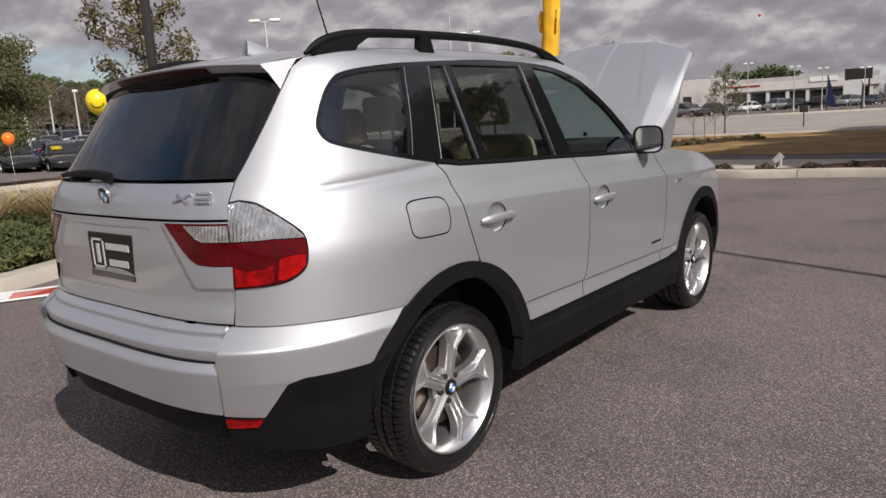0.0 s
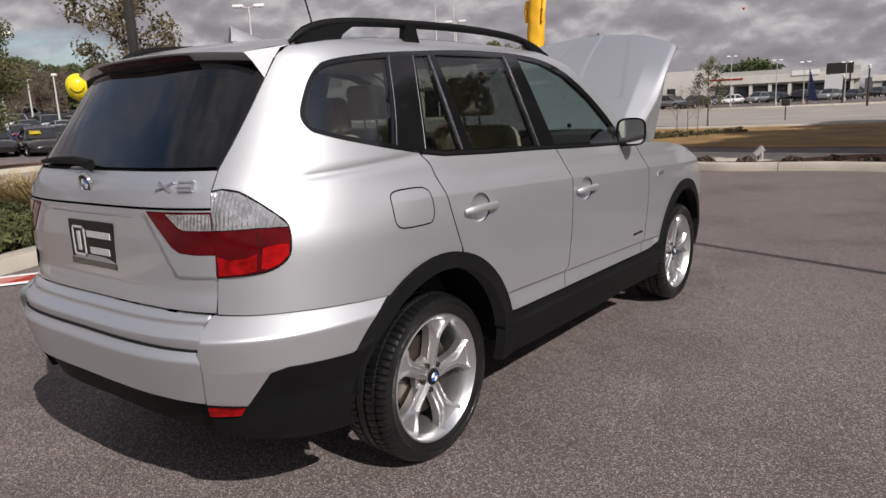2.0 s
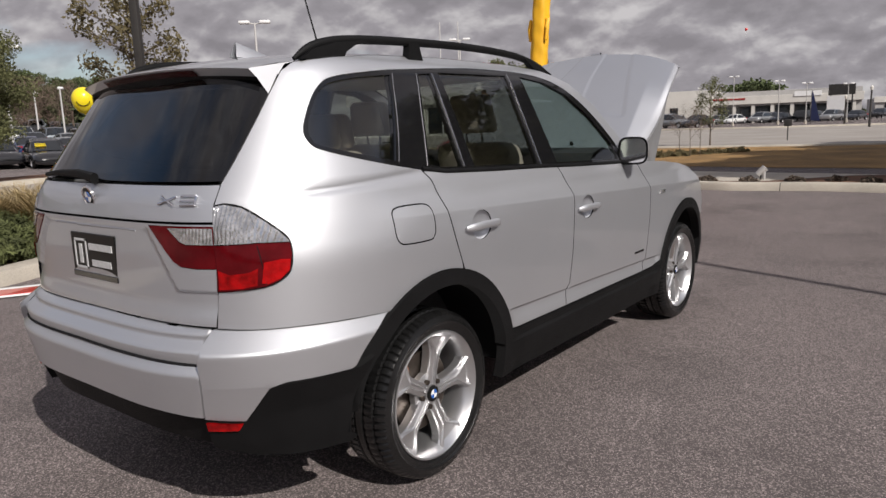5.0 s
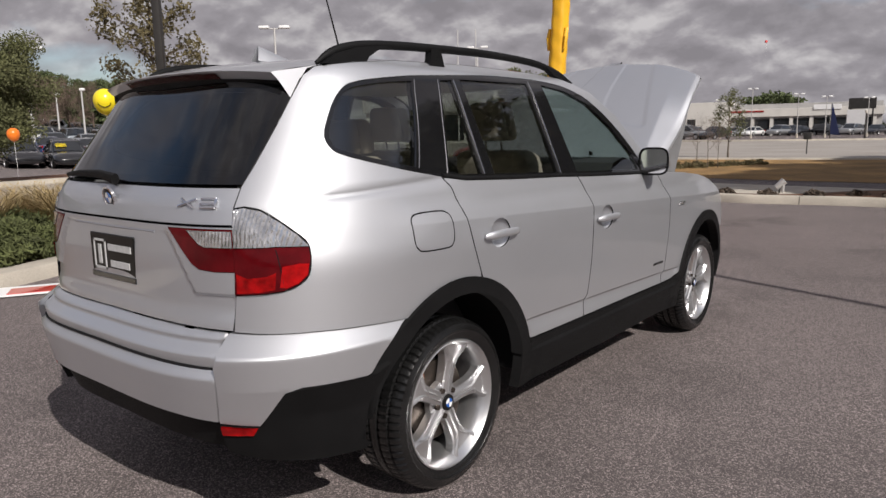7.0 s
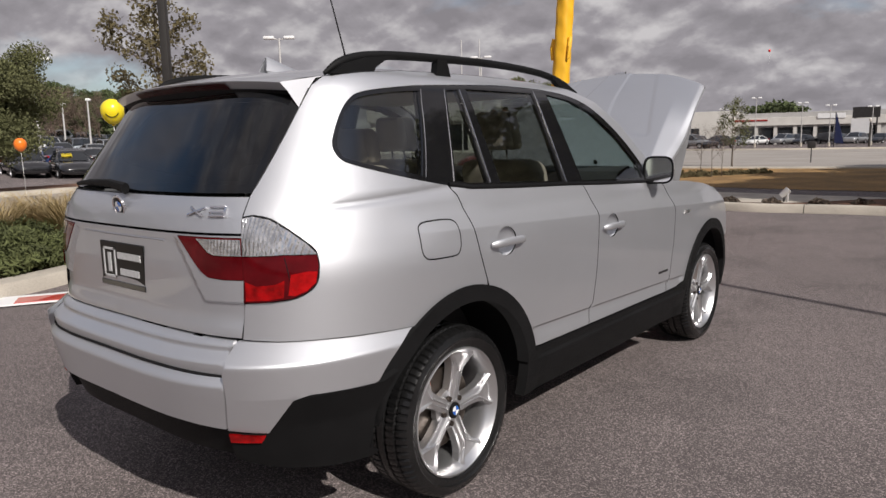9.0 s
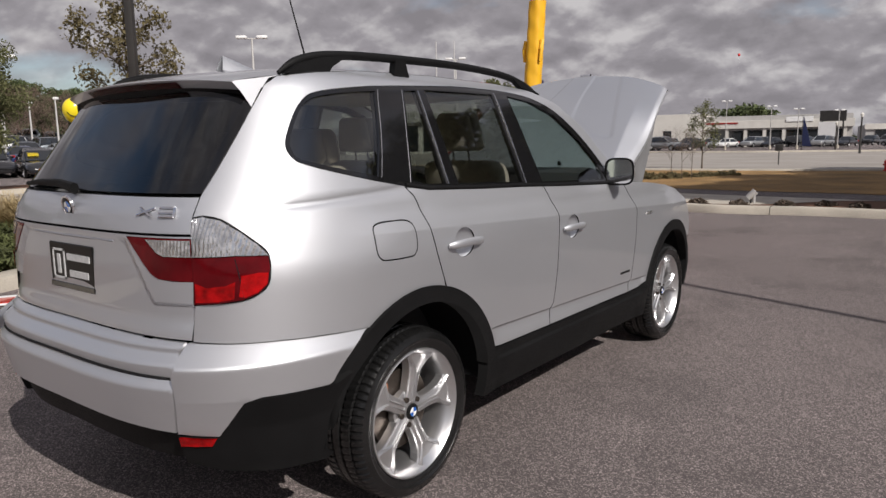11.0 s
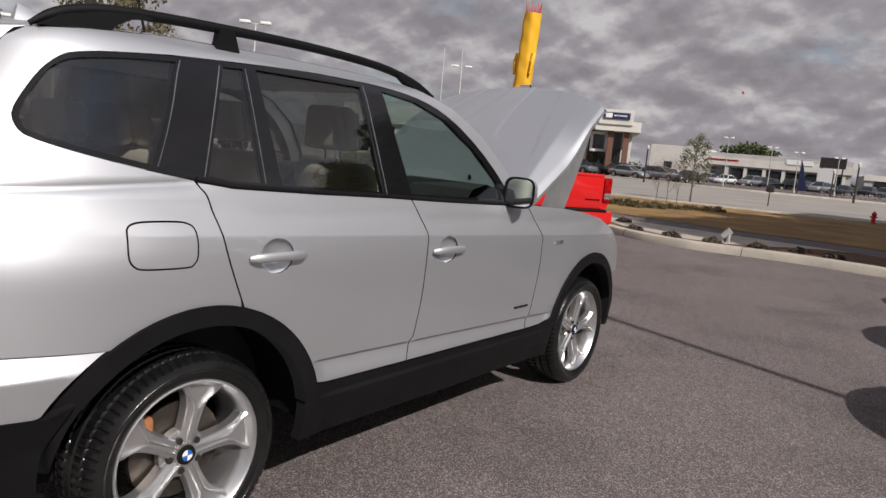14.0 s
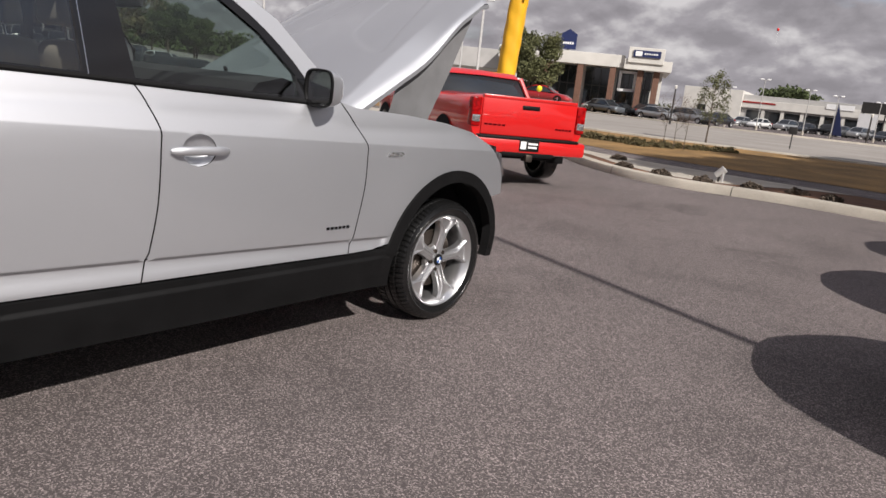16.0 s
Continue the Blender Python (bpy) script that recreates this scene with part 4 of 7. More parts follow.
def mirror(car, s):
    m = thing("wing_mirror", "", "")
    m.parent = car
    bm = bmesh.new()
    # housing: a rounded shell, open at the back
    rows = []
    for i in range(9):
        t = i / 8
        y = 1.765 + 0.135 * t
        k = (1 - t ** 2.4) ** 0.5 if t < 1 else 0.02
        rows.append([(s * (0.955 + 0.088 * k * abs(math.cos(a)) ** 0.55 * (1 if math.cos(a) > 0 else -1) - 0.02 * t), y, 1.238 + 0.078 * k * abs(math.sin(a)) ** 0.6 * (1 if math.sin(a) > 0 else -1)) for a in [2 * math.pi * j / 28 for j in range(28)]])
    grid(bm, rows, wrap=True)
    part("housing", bm, M_SILVER, m)
    bm = bmesh.new()
    pts = [bm.verts.new((s * (0.955 + 0.076 * abs(math.cos(a)) ** 0.5 * (1 if math.cos(a) > 0 else -1)), 1.772, 1.238 + 0.068 * abs(math.sin(a)) ** 0.55 * (1 if math.sin(a) > 0 else -1))) for a in [2 * math.pi * j / 28 for j in range(28)]]
    bm.faces.new(pts)
    part("mirror_glass", bm, M_CHROME, m, "mirror glass")
    bm = bmesh.new()
    ring = [[(s * (0.955 + 0.089 * k * abs(math.cos(a)) ** 0.55 * (1 if math.cos(a) > 0 else -1)), y, 1.238 + 0.079 * k * abs(math.sin(a)) ** 0.6 * (1 if math.sin(a) > 0 else -1)) for a in [2 * math.pi * j / 28 for j in range(28)]] for k, y in ((0.99, 1.775), (1.0, 1.764), (0.90, 1.764), (0.86, 1.774))]
    grid(bm, ring, wrap=True)
    part("mirror_surround", bm, M_PLASTIC, m)
    bm = bmesh.new()
    tube(bm, [(s * 0.86, 1.80, 1.175), (s * 0.93, 1.82, 1.172), (s * 0.945, 1.825, 1.185)], [(0.05, 0.02), (0.045, 0.018), (0.035, 0.016)], 10)
    part("mirror_foot", bm, M_PLASTIC, m)


def roof_rail(car, s):
    bm = bmesh.new()
    line = cr([(-0.385, 1.664), (-0.33, 1.698), (-0.25, 1.727), (-0.12, 1.747), (0.14, 1.760), (0.6, 1.768), (0.95, 1.760), (1.15, 1.742), (1.33, 1.705), (1.45, 1.668)], 6)
    pts = [(s * (0.615 - 0.02 * abs(y - 0.55) ** 2), y, z) for y, z in line]
    rad = [(0.015 * k, 0.0175 * k) for k in (0.45 + 0.55 * ease(min(i, len(line) - 1 - i) / 8) for i in range(len(line)))]
    tube(bm, pts, rad, 12)
    rail = part("roof_rail", bm, M_PLASTIC, car, "matt black roof rail")
    for y0, y1, zt in ((-0.36, -0.05, 1.735), (0.215, 0.285, 1.752), (1.12, 1.42, 1.715)):
        bm = bmesh.new()
        xx = s * 0.612
        if y1 - y0 < 0.2:
            poly = [(y0 - 0.012, 1.69), (y0, zt + 0.008), (y1 - 0.01, zt + 0.008), (y1 + 0.015, 1.69)]
        elif y0 < 0:
            poly = [(-0.375, 1.662), (-0.31, 1.702), (-0.20, 1.732), (-0.06, 1.748), (-0.02, 1.742), (-0.10, 1.728), (-0.15, 1.700), (-0.17, 1.672)]
        else:
            poly = [(y0 + 0.1, 1.70), (y0 + 0.02, 1.742), (1.30, 1.712), (y1, 1.672)]
        extrude_poly(bm, poly, 0, xx - 0.016, xx + 0.016)
        part("rail_foot", bm, M_PLASTIC, rail)


def rear_end(car):
    # tailgate below the glass
    bottom = [(-0.918, 0.797), (-1.2, 0.802), (-U_REAR, 0.804), (-2 * U_REAR + 1.2, 0.802), (-2 * U_REAR + 0.918, 0.797)]
    upper = [(-0.877, 1.25), (-0.890, 1.19), (-0.893, 1.136)] + mirror_u([(-0.877, 1.25), (-0.890, 1.19), (-0.893, 1.136)])
    gate = panel("tailgate", upper, M_SILVER, car, gap=0.001)

    def dished(u, z):
        # the lid is hollow round the plate and below the lamps, leaving a raised field beside each lamp
        q = max(u, -2 * U_REAR - u)
        inner = ease((-1.058 - 0.62 * (z - 0.912) - q) / 0.018)
        under = ease((0.917 - z) / 0.010)
        return -0.011 * max(inner, under) * ease((1.118 - z) / 0.012) * ease((z - 0.803) / 0.07)
    lower = [(-0.893, 1.130), (-0.903, 1.046), (-0.908, 0.919), (-0.918, 0.797)] + bottom[1:-1] + mirror_u([(-0.893, 1.130), (-0.903, 1.046), (-0.908, 0.919), (-0.918, 0.797)])
    lamp_r = [(-1.170, 1.122), (-0.896, 1.122), (-0.907, 0.989), (-0.98, 0.988), (-1.040, 0.993), (-1.07, 1.01), (-1.099, 1.040)]
    lid = panel("tailgate_lower", lower, M_SILVER, gate, gap=0.0015, dish=dished, step=0.016, extra=(0.904, 0.908, 0.912, 0.916, 0.920), holes=[lamp_r, mirror_u(lamp_r)])
    for sd, poly in ((1, lamp_r), (-1, mirror_u(lamp_r))):
        k = panel("tailgate_lamp", poly, M_REDDARK, lid, "dark red lens with a clear strip", off=0.003, gap=0.001)
        cl = [(-1.075, 1.117), (-0.902, 1.117), (-0.906, 1.066), (-1.005, 1.066), (-1.03, 1.075)]
        panel("clear_strip", cl if sd > 0 else mirror_u(cl), M_CLEARLENS, k, off=0.006, gap=0, flange=0.004)
    # glass
    gl = [(-0.715, 1.612), (-0.754, 1.543), (-0.804, 1.427), (-0.847, 1.322), (-0.874, 1.258)]
    rg = panel("rear_window", gl + mirror_u(gl), M_GLASS_REAR, car, gap=0.003, off=0.002, flange=0.01)
    rg.visible_shadow = False
    inner = [(-0.78, 1.60), (-0.80, 1.53), (-0.85, 1.427), (-0.89, 1.322), (-0.91, 1.29)]
    panel("window_border", gl + mirror_u(gl), M_BLACK, rg, off=-0.004, gap=0.003, flange=0, holes=[inner + mirror_u(inner)])
    # wiper
    bm = bmesh.new()
    y = lambda x, z, o: skin(-U_REAR + x, z, off=o)
    tube(bm, [y(0.02, 1.268, 0.03), y(-0.12, 1.285, 0.035), y(-0.32, 1.285, 0.030), y(-0.50, 1.275, 0.022)], [(0.016, 0.022), (0.012, 0.016), (0.010, 0.012), (0.006, 0.008)], 8)
    part("wiper", bm, M_PLASTIC, car, "black rear wiper arm")
    # round badge
    c = skin(-U_REAR + 0.0, 1.205, off=0.006)
    bm = revolve(bmesh.new(), [(0.0, 0.042), (0.008, 0.040), (0.009, 0.034), (0.006, 0.033), (0.006, 0.001)], 36)
    e = part("round_badge", bm, M_CHROME, gate)
    e.matrix_local = pose(c.x, c.y, c.z, 0, 12, -90)
    bm = revolve(bmesh.new(), [(0.006, 0.033), (0.0075, 0.030), (0.0075, 0.001)], 30)
    part("badge_ring", bm, M_BLACK, e)
    for k, mt in enumerate((M_BLUE, M_WHITE, M_BLUE, M_WHITE)):
        bm = bmesh.new()
        pts = [(0, 0)] + [(0.020 * math.cos(math.pi / 2 * (k + i / 6)), 0.020 * math.sin(math.pi / 2 * (k + i / 6))) for i in range(7)]
        extrude_poly(bm, pts, 0, 0.0070, 0.0090)
        part("badge_quarter", bm, mt, e, smooth=False)
    # model badge as plain chrome strokes
    def stroke(u0, z0, u1, z1, r=0.0045):
        b = bmesh.new()
        tube(b, [skin(u0 + (u1 - u0) * i / 3, z0 + (z1 - z0) * i / 3, off=0.006) for i in range(4)], (r, r * 0.9), 6)
        part("badge_stroke", b, M_CHROME, gate)
    for st in ((-1.115, 1.192, -1.035, 1.216), (-1.105, 1.216, -1.045, 1.190), (-1.015, 1.218, -0.955, 1.219), (-1.015, 1.203, -0.955, 1.204), (-1.015, 1.190, -0.955, 1.191), (-0.955, 1.219, -0.955, 1.191)):
        stroke(*st)
    # number plate holder with a dealer's board
    p = new("plate_board")
    p.parent = gate
    cz, cu = 0.985, -U_REAR
    c = skin(cu, cz, off=-0.018)
    p.matrix_local = pose(c.x, c.y, c.z, 0, 0, 0)
    part("board", boxm((-0.165, -0.008, -0.085), (0.165, 0.004, 0.085), 0.004), M_BLACK, p, "black dealer board with white bars", smooth=False)
    for x0, z0, x1, z1, mt in ((-0.138, -0.05, -0.045, 0.062, M_PRINT), (-0.026, 0.024, 0.142, 0.048, M_PRINT), (-0.012, -0.036, 0.126, -0.012, M_PRINT), (-0.08, -0.076, 0.10, -0.068, M_PRINT)):
        if x1 - x0 < 0.1:
            for a, b, c2, d in ((x0, z0, x1, z0 + 0.008), (x0, z1 - 0.008, x1, z1), (x0, z0, x0 + 0.008, z1), (x1 - 0.008, z0, x1, z1), (x0 + 0.035, z0 + 0.02, x1 - 0.035, z1 - 0.02)):
                part("sign_bar", boxm((a, -0.0105, b), (c2, -0.007, d)), mt, p, smooth=False)
        else:
            part("sign_bar", boxm((x0, -0.0105, z0), (x1, -0.007, z1)), mt, p, smooth=False)
    part("plate_rail", boxm((-0.165, -0.0115, -0.083), (0.165, -0.006, -0.062), 0.002), M_GLOSS, p, smooth=False)
    # chrome grip over the plate
    bm = bmesh.new()
    tube(bm, [skin(-U_REAR + x, 1.100, off=-0.018) for x in (-0.30, -0.1, 0.1, 0.30)], (0.010, 0.008), 8)
    part("tailgate_grip", bm, M_SILVER, gate)
    # bumper
    for line in ([(-0.893, 1.20), (-0.900, 1.10), (-0.908, 0.92), (-0.918, 0.80)], [(-0.893, 1.133), (-1.2, 1.133), (-U_REAR, 1.133)], [(-0.918, 0.790), (-0.64, 0.782), (-0.29, 0.766)]):
        full = []
        for (u0, z0), (u1, z1) in zip(line, line[1:]):
            full += [(u0 + (u1 - u0) * i / 8, z0 + (z1 - z0) * i / 8) for i in range(8)]
        full.append(line[-1])
        # black tubes sunk behind these gaps imitate their shade
        for sd in (1, -1):
            bm = bmesh.new()
            pts = [skin(u, z, off=-0.024) for u, z in full]
            tube(bm, [(p.x * sd, p.y, p.z) for p in pts], 0.011, 6)
            part("lid_gap_shade", bm, M_DARK, gate, "black strip darkening the joint")
    b_up = [(-0.29, 0.768), (-0.48, 0.778), (-0.64, 0.785), (-0.80, 0.787), (-0.918, 0.790)]
    corner = b_up + [(-0.925, 0.70), (-0.925, 0.497), (-0.791, 0.488), (-0.759, 0.534), (-0.717, 0.605), (-0.666, 0.619), (-0.452, 0.612)] + [(p[0], p[1]) for p in arc_pts(0, R_OUT, 148, 126, 5)]
    centre_top = [(-0.928, 0.79), (-1.2, 0.797), (-U_REAR, 0.80), (-2 * U_REAR + 1.2, 0.797), (-2 * U_REAR + 0.928, 0.79)]
    step_r = [(-0.928, 0.690), (-1.2, 0.697), (-U_REAR, 0.70), (-2 * U_REAR + 1.2, 0.697), (-2 * U_REAR + 0.928, 0.690)]
    bumper = new("rear_bumper")
    bumper.parent = car
    for s in (1, -1):
        panel("bumper_corner", corner, M_SILVER, bumper, side=s, bumper=True, gap=0.001)
        lo = [(-0.36, 0.635), (-0.422, 0.608), (-0.666, 0.615), (-0.717, 0.601), (-0.759, 0.530), (-0.791, 0.484), (-0.925, 0.490), (-0.93, 0.385), (-0.80, 0.352), (-0.64, 0.33), (-0.46, 0.32), (-0.432, 0.335)] + arc_pts(0, R_IN, 180, 150, 8)
        panel("bumper_cladding", lo, M_PLASTIC, bumper, "matt black plastic cladding", side=s, bumper=True, gap=0.0, off=0.002, flange=0.06)
        panel("reflector", [(-0.918, 0.488), (-0.80, 0.482), (-0.818, 0.458), (-0.92, 0.456)], M_REDLENS, bumper, "red reflector", side=s, bumper=True, off=0.012, gap=0, flange=0.012)
    # a dark tube under the step takes the place of the gap's shade
    for sd in (1, -1):
        bm = bmesh.new()
        pts = [skin(u, z - 0.004, True, -0.026) for u, z in resample(step_r, 0.05)[:26] if u >= -U_REAR - 0.03]
        tube(bm, [(p.x * sd, p.y, p.z) for p in pts], 0.005, 6)
        part("bumper_gap_shade", bm, M_DARK, bumper, "dark strip for the shade in the gap")
    panel("bumper_step", centre_top + step_r[::-1], M_SILVER, bumper, bumper=True, gap=0.001, step=0.022, extra=(0.755, 0.762, 0.769, 0.776, 0.783), dish=lambda u, z: -0.028 * (1 - ease((z - 0.757) / 0.022)))
    low_edge = [(-0.928, 0.502), (-1.1, 0.512), (-1.33, 0.518), (-U_REAR, 0.520), (-2 * U_REAR + 1.33, 0.518), (-2 * U_REAR + 1.1, 0.512), (-2 * U_REAR + 0.928, 0.502)]
    panel("bumper_centre", [(u, z - 0.003) for u, z in step_r] + low_edge[::-1], M_SILVER, bumper, bumper=True, gap=0.001, step=0.022, extra=(0.645, 0.651, 0.657, 0.664, 0.672, 0.682), dish=lambda u, z: 0.002 - 0.030 * ease((z - 0.650) / 0.045))
    bot = [(-0.93, 0.385), (-1.3, 0.40), (-U_REAR, 0.405), (-2 * U_REAR + 1.3, 0.40), (-2 * U_REAR + 0.93, 0.385)]
    panel("bumper_underside", [(u, z - 0.004) for u, z in low_edge] + bot[::-1], M_PLASTIC, bumper, "matt black plastic valance", bumper=True, off=-0.03, gap=0.0, flange=0.08)
    for x in (-0.50, -0.60):
        bm = bmesh.new()
        tube(bm, [(x, -0.45, 0.345), (x, -0.76, 0.358)], 0.034, 16, close=False)
        tube(bm, [(x, -0.76, 0.358), (x, -0.47, 0.346)], 0.030, 16, close=False)
        part("exhaust_pipe", bm, M_CHROME, car)
    # floor pan; its hidden rear box is added to stop light leaking under the bumper
    part("rear_floor_shield", boxm((-0.66, -0.74, 0.40), (0.66, -0.38, 0.50), 0.03), M_DARK, car)
    part("underbody", boxm((-0.66, -0.40, 0.27), (0.66, 3.3, 0.42), 0.05), M_DARK, car)


def front_end(car):
    nose = new("front_bumper")
    nose.parent = car
    for nm, z0, z1, mt in (("bumper_skin", 0.50, 0.98, M_SILVER), ("lower_grille", 0.26, 0.50, M_PLASTIC)):
        bm = bmesh.new()
        rows = []
        for i in range(7):
            z = z0 + (z1 - z0) * i / 6
            yf = 3.60 - 0.10 * ((z - 0.55) / 0.45) ** 2
            row = []
            for k in range(25):
                t = -1 + k / 12
                e = skin(3.38, z)
                x = e.x * (0.94 if z0 > 0.4 else 0.88) * math.copysign(abs(t) ** 0.8, t)
                row.append((x, 3.31 + (yf - 3.31) * (1 - abs(t) ** 2.4), z))
            rows.append(row)
        grid(bm, rows)
        part(nm, bm, mt, nose)
    for s in (1, -1):
        bm = bmesh.new()
        rows = []
        for i in range(5):
            z = 0.80 + 0.14 * i / 4
            rows.append([(s * (0.45 + 0.36 * k / 6), 3.575 - 0.17 * (k / 6) ** 2 - 0.05 * (i / 4), z) for k in range(7)])
        grid(bm, rows)
        part("headlamp", bm, M_CLEARLENS, car, "clear headlamp lens")
    part("engine_bay", boxm((-0.66, 2.12, 0.45), (0.66, 3.34, 0.90), 0.04), M_DARK, car)
    part("engine_cover", boxm((-0.30, 2.35, 0.88), (0.32, 3.05, 0.98), 0.04), M_PLASTIC, car)
    part("slam_panel", boxm((-0.66, 3.25, 0.82), (0.66, 3.42, 0.93), 0.02), M_PLASTIC, car)
    part("cowl", boxm((-0.76, 1.98, 1.00), (0.76, 2.14, 1.162), 0.02), M_PLASTIC, car)


def roof_and_screen(car):
    line = ROOF_LINE[4:]
    us = [p[0] for p in line][::-1]
    zs = [p[1] for p in line][::-1]
    bm = bmesh.new()
    rows = []
    for i in range(45):
        u = -0.66 + (1.28 + 0.66) * i / 44
        ze = float(np.interp(u, us, zs)) - 0.001
        e = skin(u, ze)
        rows.append([(e.x * t, e.y - 0.03 * (1 - t * t) * ease((-e.y - 0.1) / 0.25), ze + 0.038 * (1 - abs(t) ** 2.4)) for t in [-1 + k / 14 for k in range(29)]])
    grid(bm, rows)
    part("roof", bm, M_SILVER, car)
    # windscreen
    bm = bmesh.new()
    rows = []
    for i in range(13):
        f = i / 12
        y = 1.28 + 0.62 * f
        z = float(np.interp(y, [1.28, 1.50, 1.70, 1.865, 1.90], [1.688, 1.62, 1.50, 1.32, 1.185]))
        w = skin(y, z).x - 0.004
        rows.append([(w * t, y + 0.24 * f * (1 - t * t), z + (0.038 * (1 - f) - 0.01 * f) * (1 - t * t)) for t in [-1 + k / 10 for k in range(21)]])
    grid(bm, rows)
    ws = part("windscreen", bm, M_GLASS, car)
    ws.visible_shadow = False
    # rear spoiler with a long high brake lamp
    def lip(t):
        e = 1 - abs(t) ** 2.4
        return Vector((0.578 * t, -0.567 - 0.062 * e, 1.624 + 0.024 * e))

    def root(t):
        return Vector((0.601 * t, -0.388 - 0.03 * (1 - t * t), 1.656 + 0.038 * (1 - abs(t) ** 2.4)))
    bm = bmesh.new()
    rows, under, lamp = [], [], []
    for k in range(37):
        t = -1 + k / 18
        a, b = root(t), lip(t)
        rows.append([a, (a + b) / 2 + Vector((0, 0, 0.004)), b + Vector((0, 0.010, 0.004)), b, b + Vector((0, 0.006, -0.007)), b + Vector((0, 0.030, -0.026))])
        under.append([b + Vector((0, 0.029, -0.0255)), Vector((0.585 * t, -0.50 - 0.09 * (1 - abs(t) ** 3), 1.578))])
        if abs(t) < 0.6:
            lamp.append([b + Vector((0, 0.003, -0.0085)), b + Vector((0, 0.026, -0.0265))])
    grid(bm, rows)
    for s in (1, -1):
        mx = lambda v: Vector((v.x * s, v.y, v.z))
        pts = [root(1), lip(1) + Vector((0, 0.010, 0.004)), lip(1), lip(1) + Vector((0, 0.030, -0.026)), skin(-0.756, 1.541, off=0.002), skin(-0.735, 1.59, off=0.002), skin(-0.70, 1.645, off=0.002)]
        bm.faces.new([bm.verts.new(mx(p)) for p in pts])
    sp = part("rear_spoiler", bm, M_SILVER, car)
    bm = bmesh.new()
    grid(bm, lamp)
    part("brake_lamp", bm, M_BRAKE, sp, "dark red brake lamp strip")
    bm = bmesh.new()
    grid(bm, under)
    part("spoiler_underside", bm, M_PLASTIC, sp, "black underside")
    # aerials
    bm = bmesh.new()
    tube(bm, [(0.0, 0.30, 1.745), (0.0, 0.27, 1.86), (0.0, 0.20, 2.08), (0.0, 0.13, 2.30)], [0.008, 0.004, 0.003, 0.0025], 8)
    part("aerial", bm, M_PLASTIC, car, "thin black whip aerial")
    bm = bmesh.new()
    rows = []
    for i in range(13):
        f = i / 12
        h = 0.062 * (1 - f) ** 0.9 + 0.003
        wd = 0.034 * (0.55 + 0.45 * math.sin(math.pi * min(1, 0.15 + f * 0.7)))
        rows.append([(wd * c, -0.205 + 0.225 * f + 0.02 * s_ * (1 - f), 1.728 + h * s_) for c, s_ in ((-1, 0), (-0.75, 0.35), (-0.4, 0.75), (0, 1), (0.4, 0.75), (0.75, 0.35), (1, 0))])
    grid(bm, rows)
    part("roof_fin", bm, M_SILVER, car, "silver shark fin aerial")


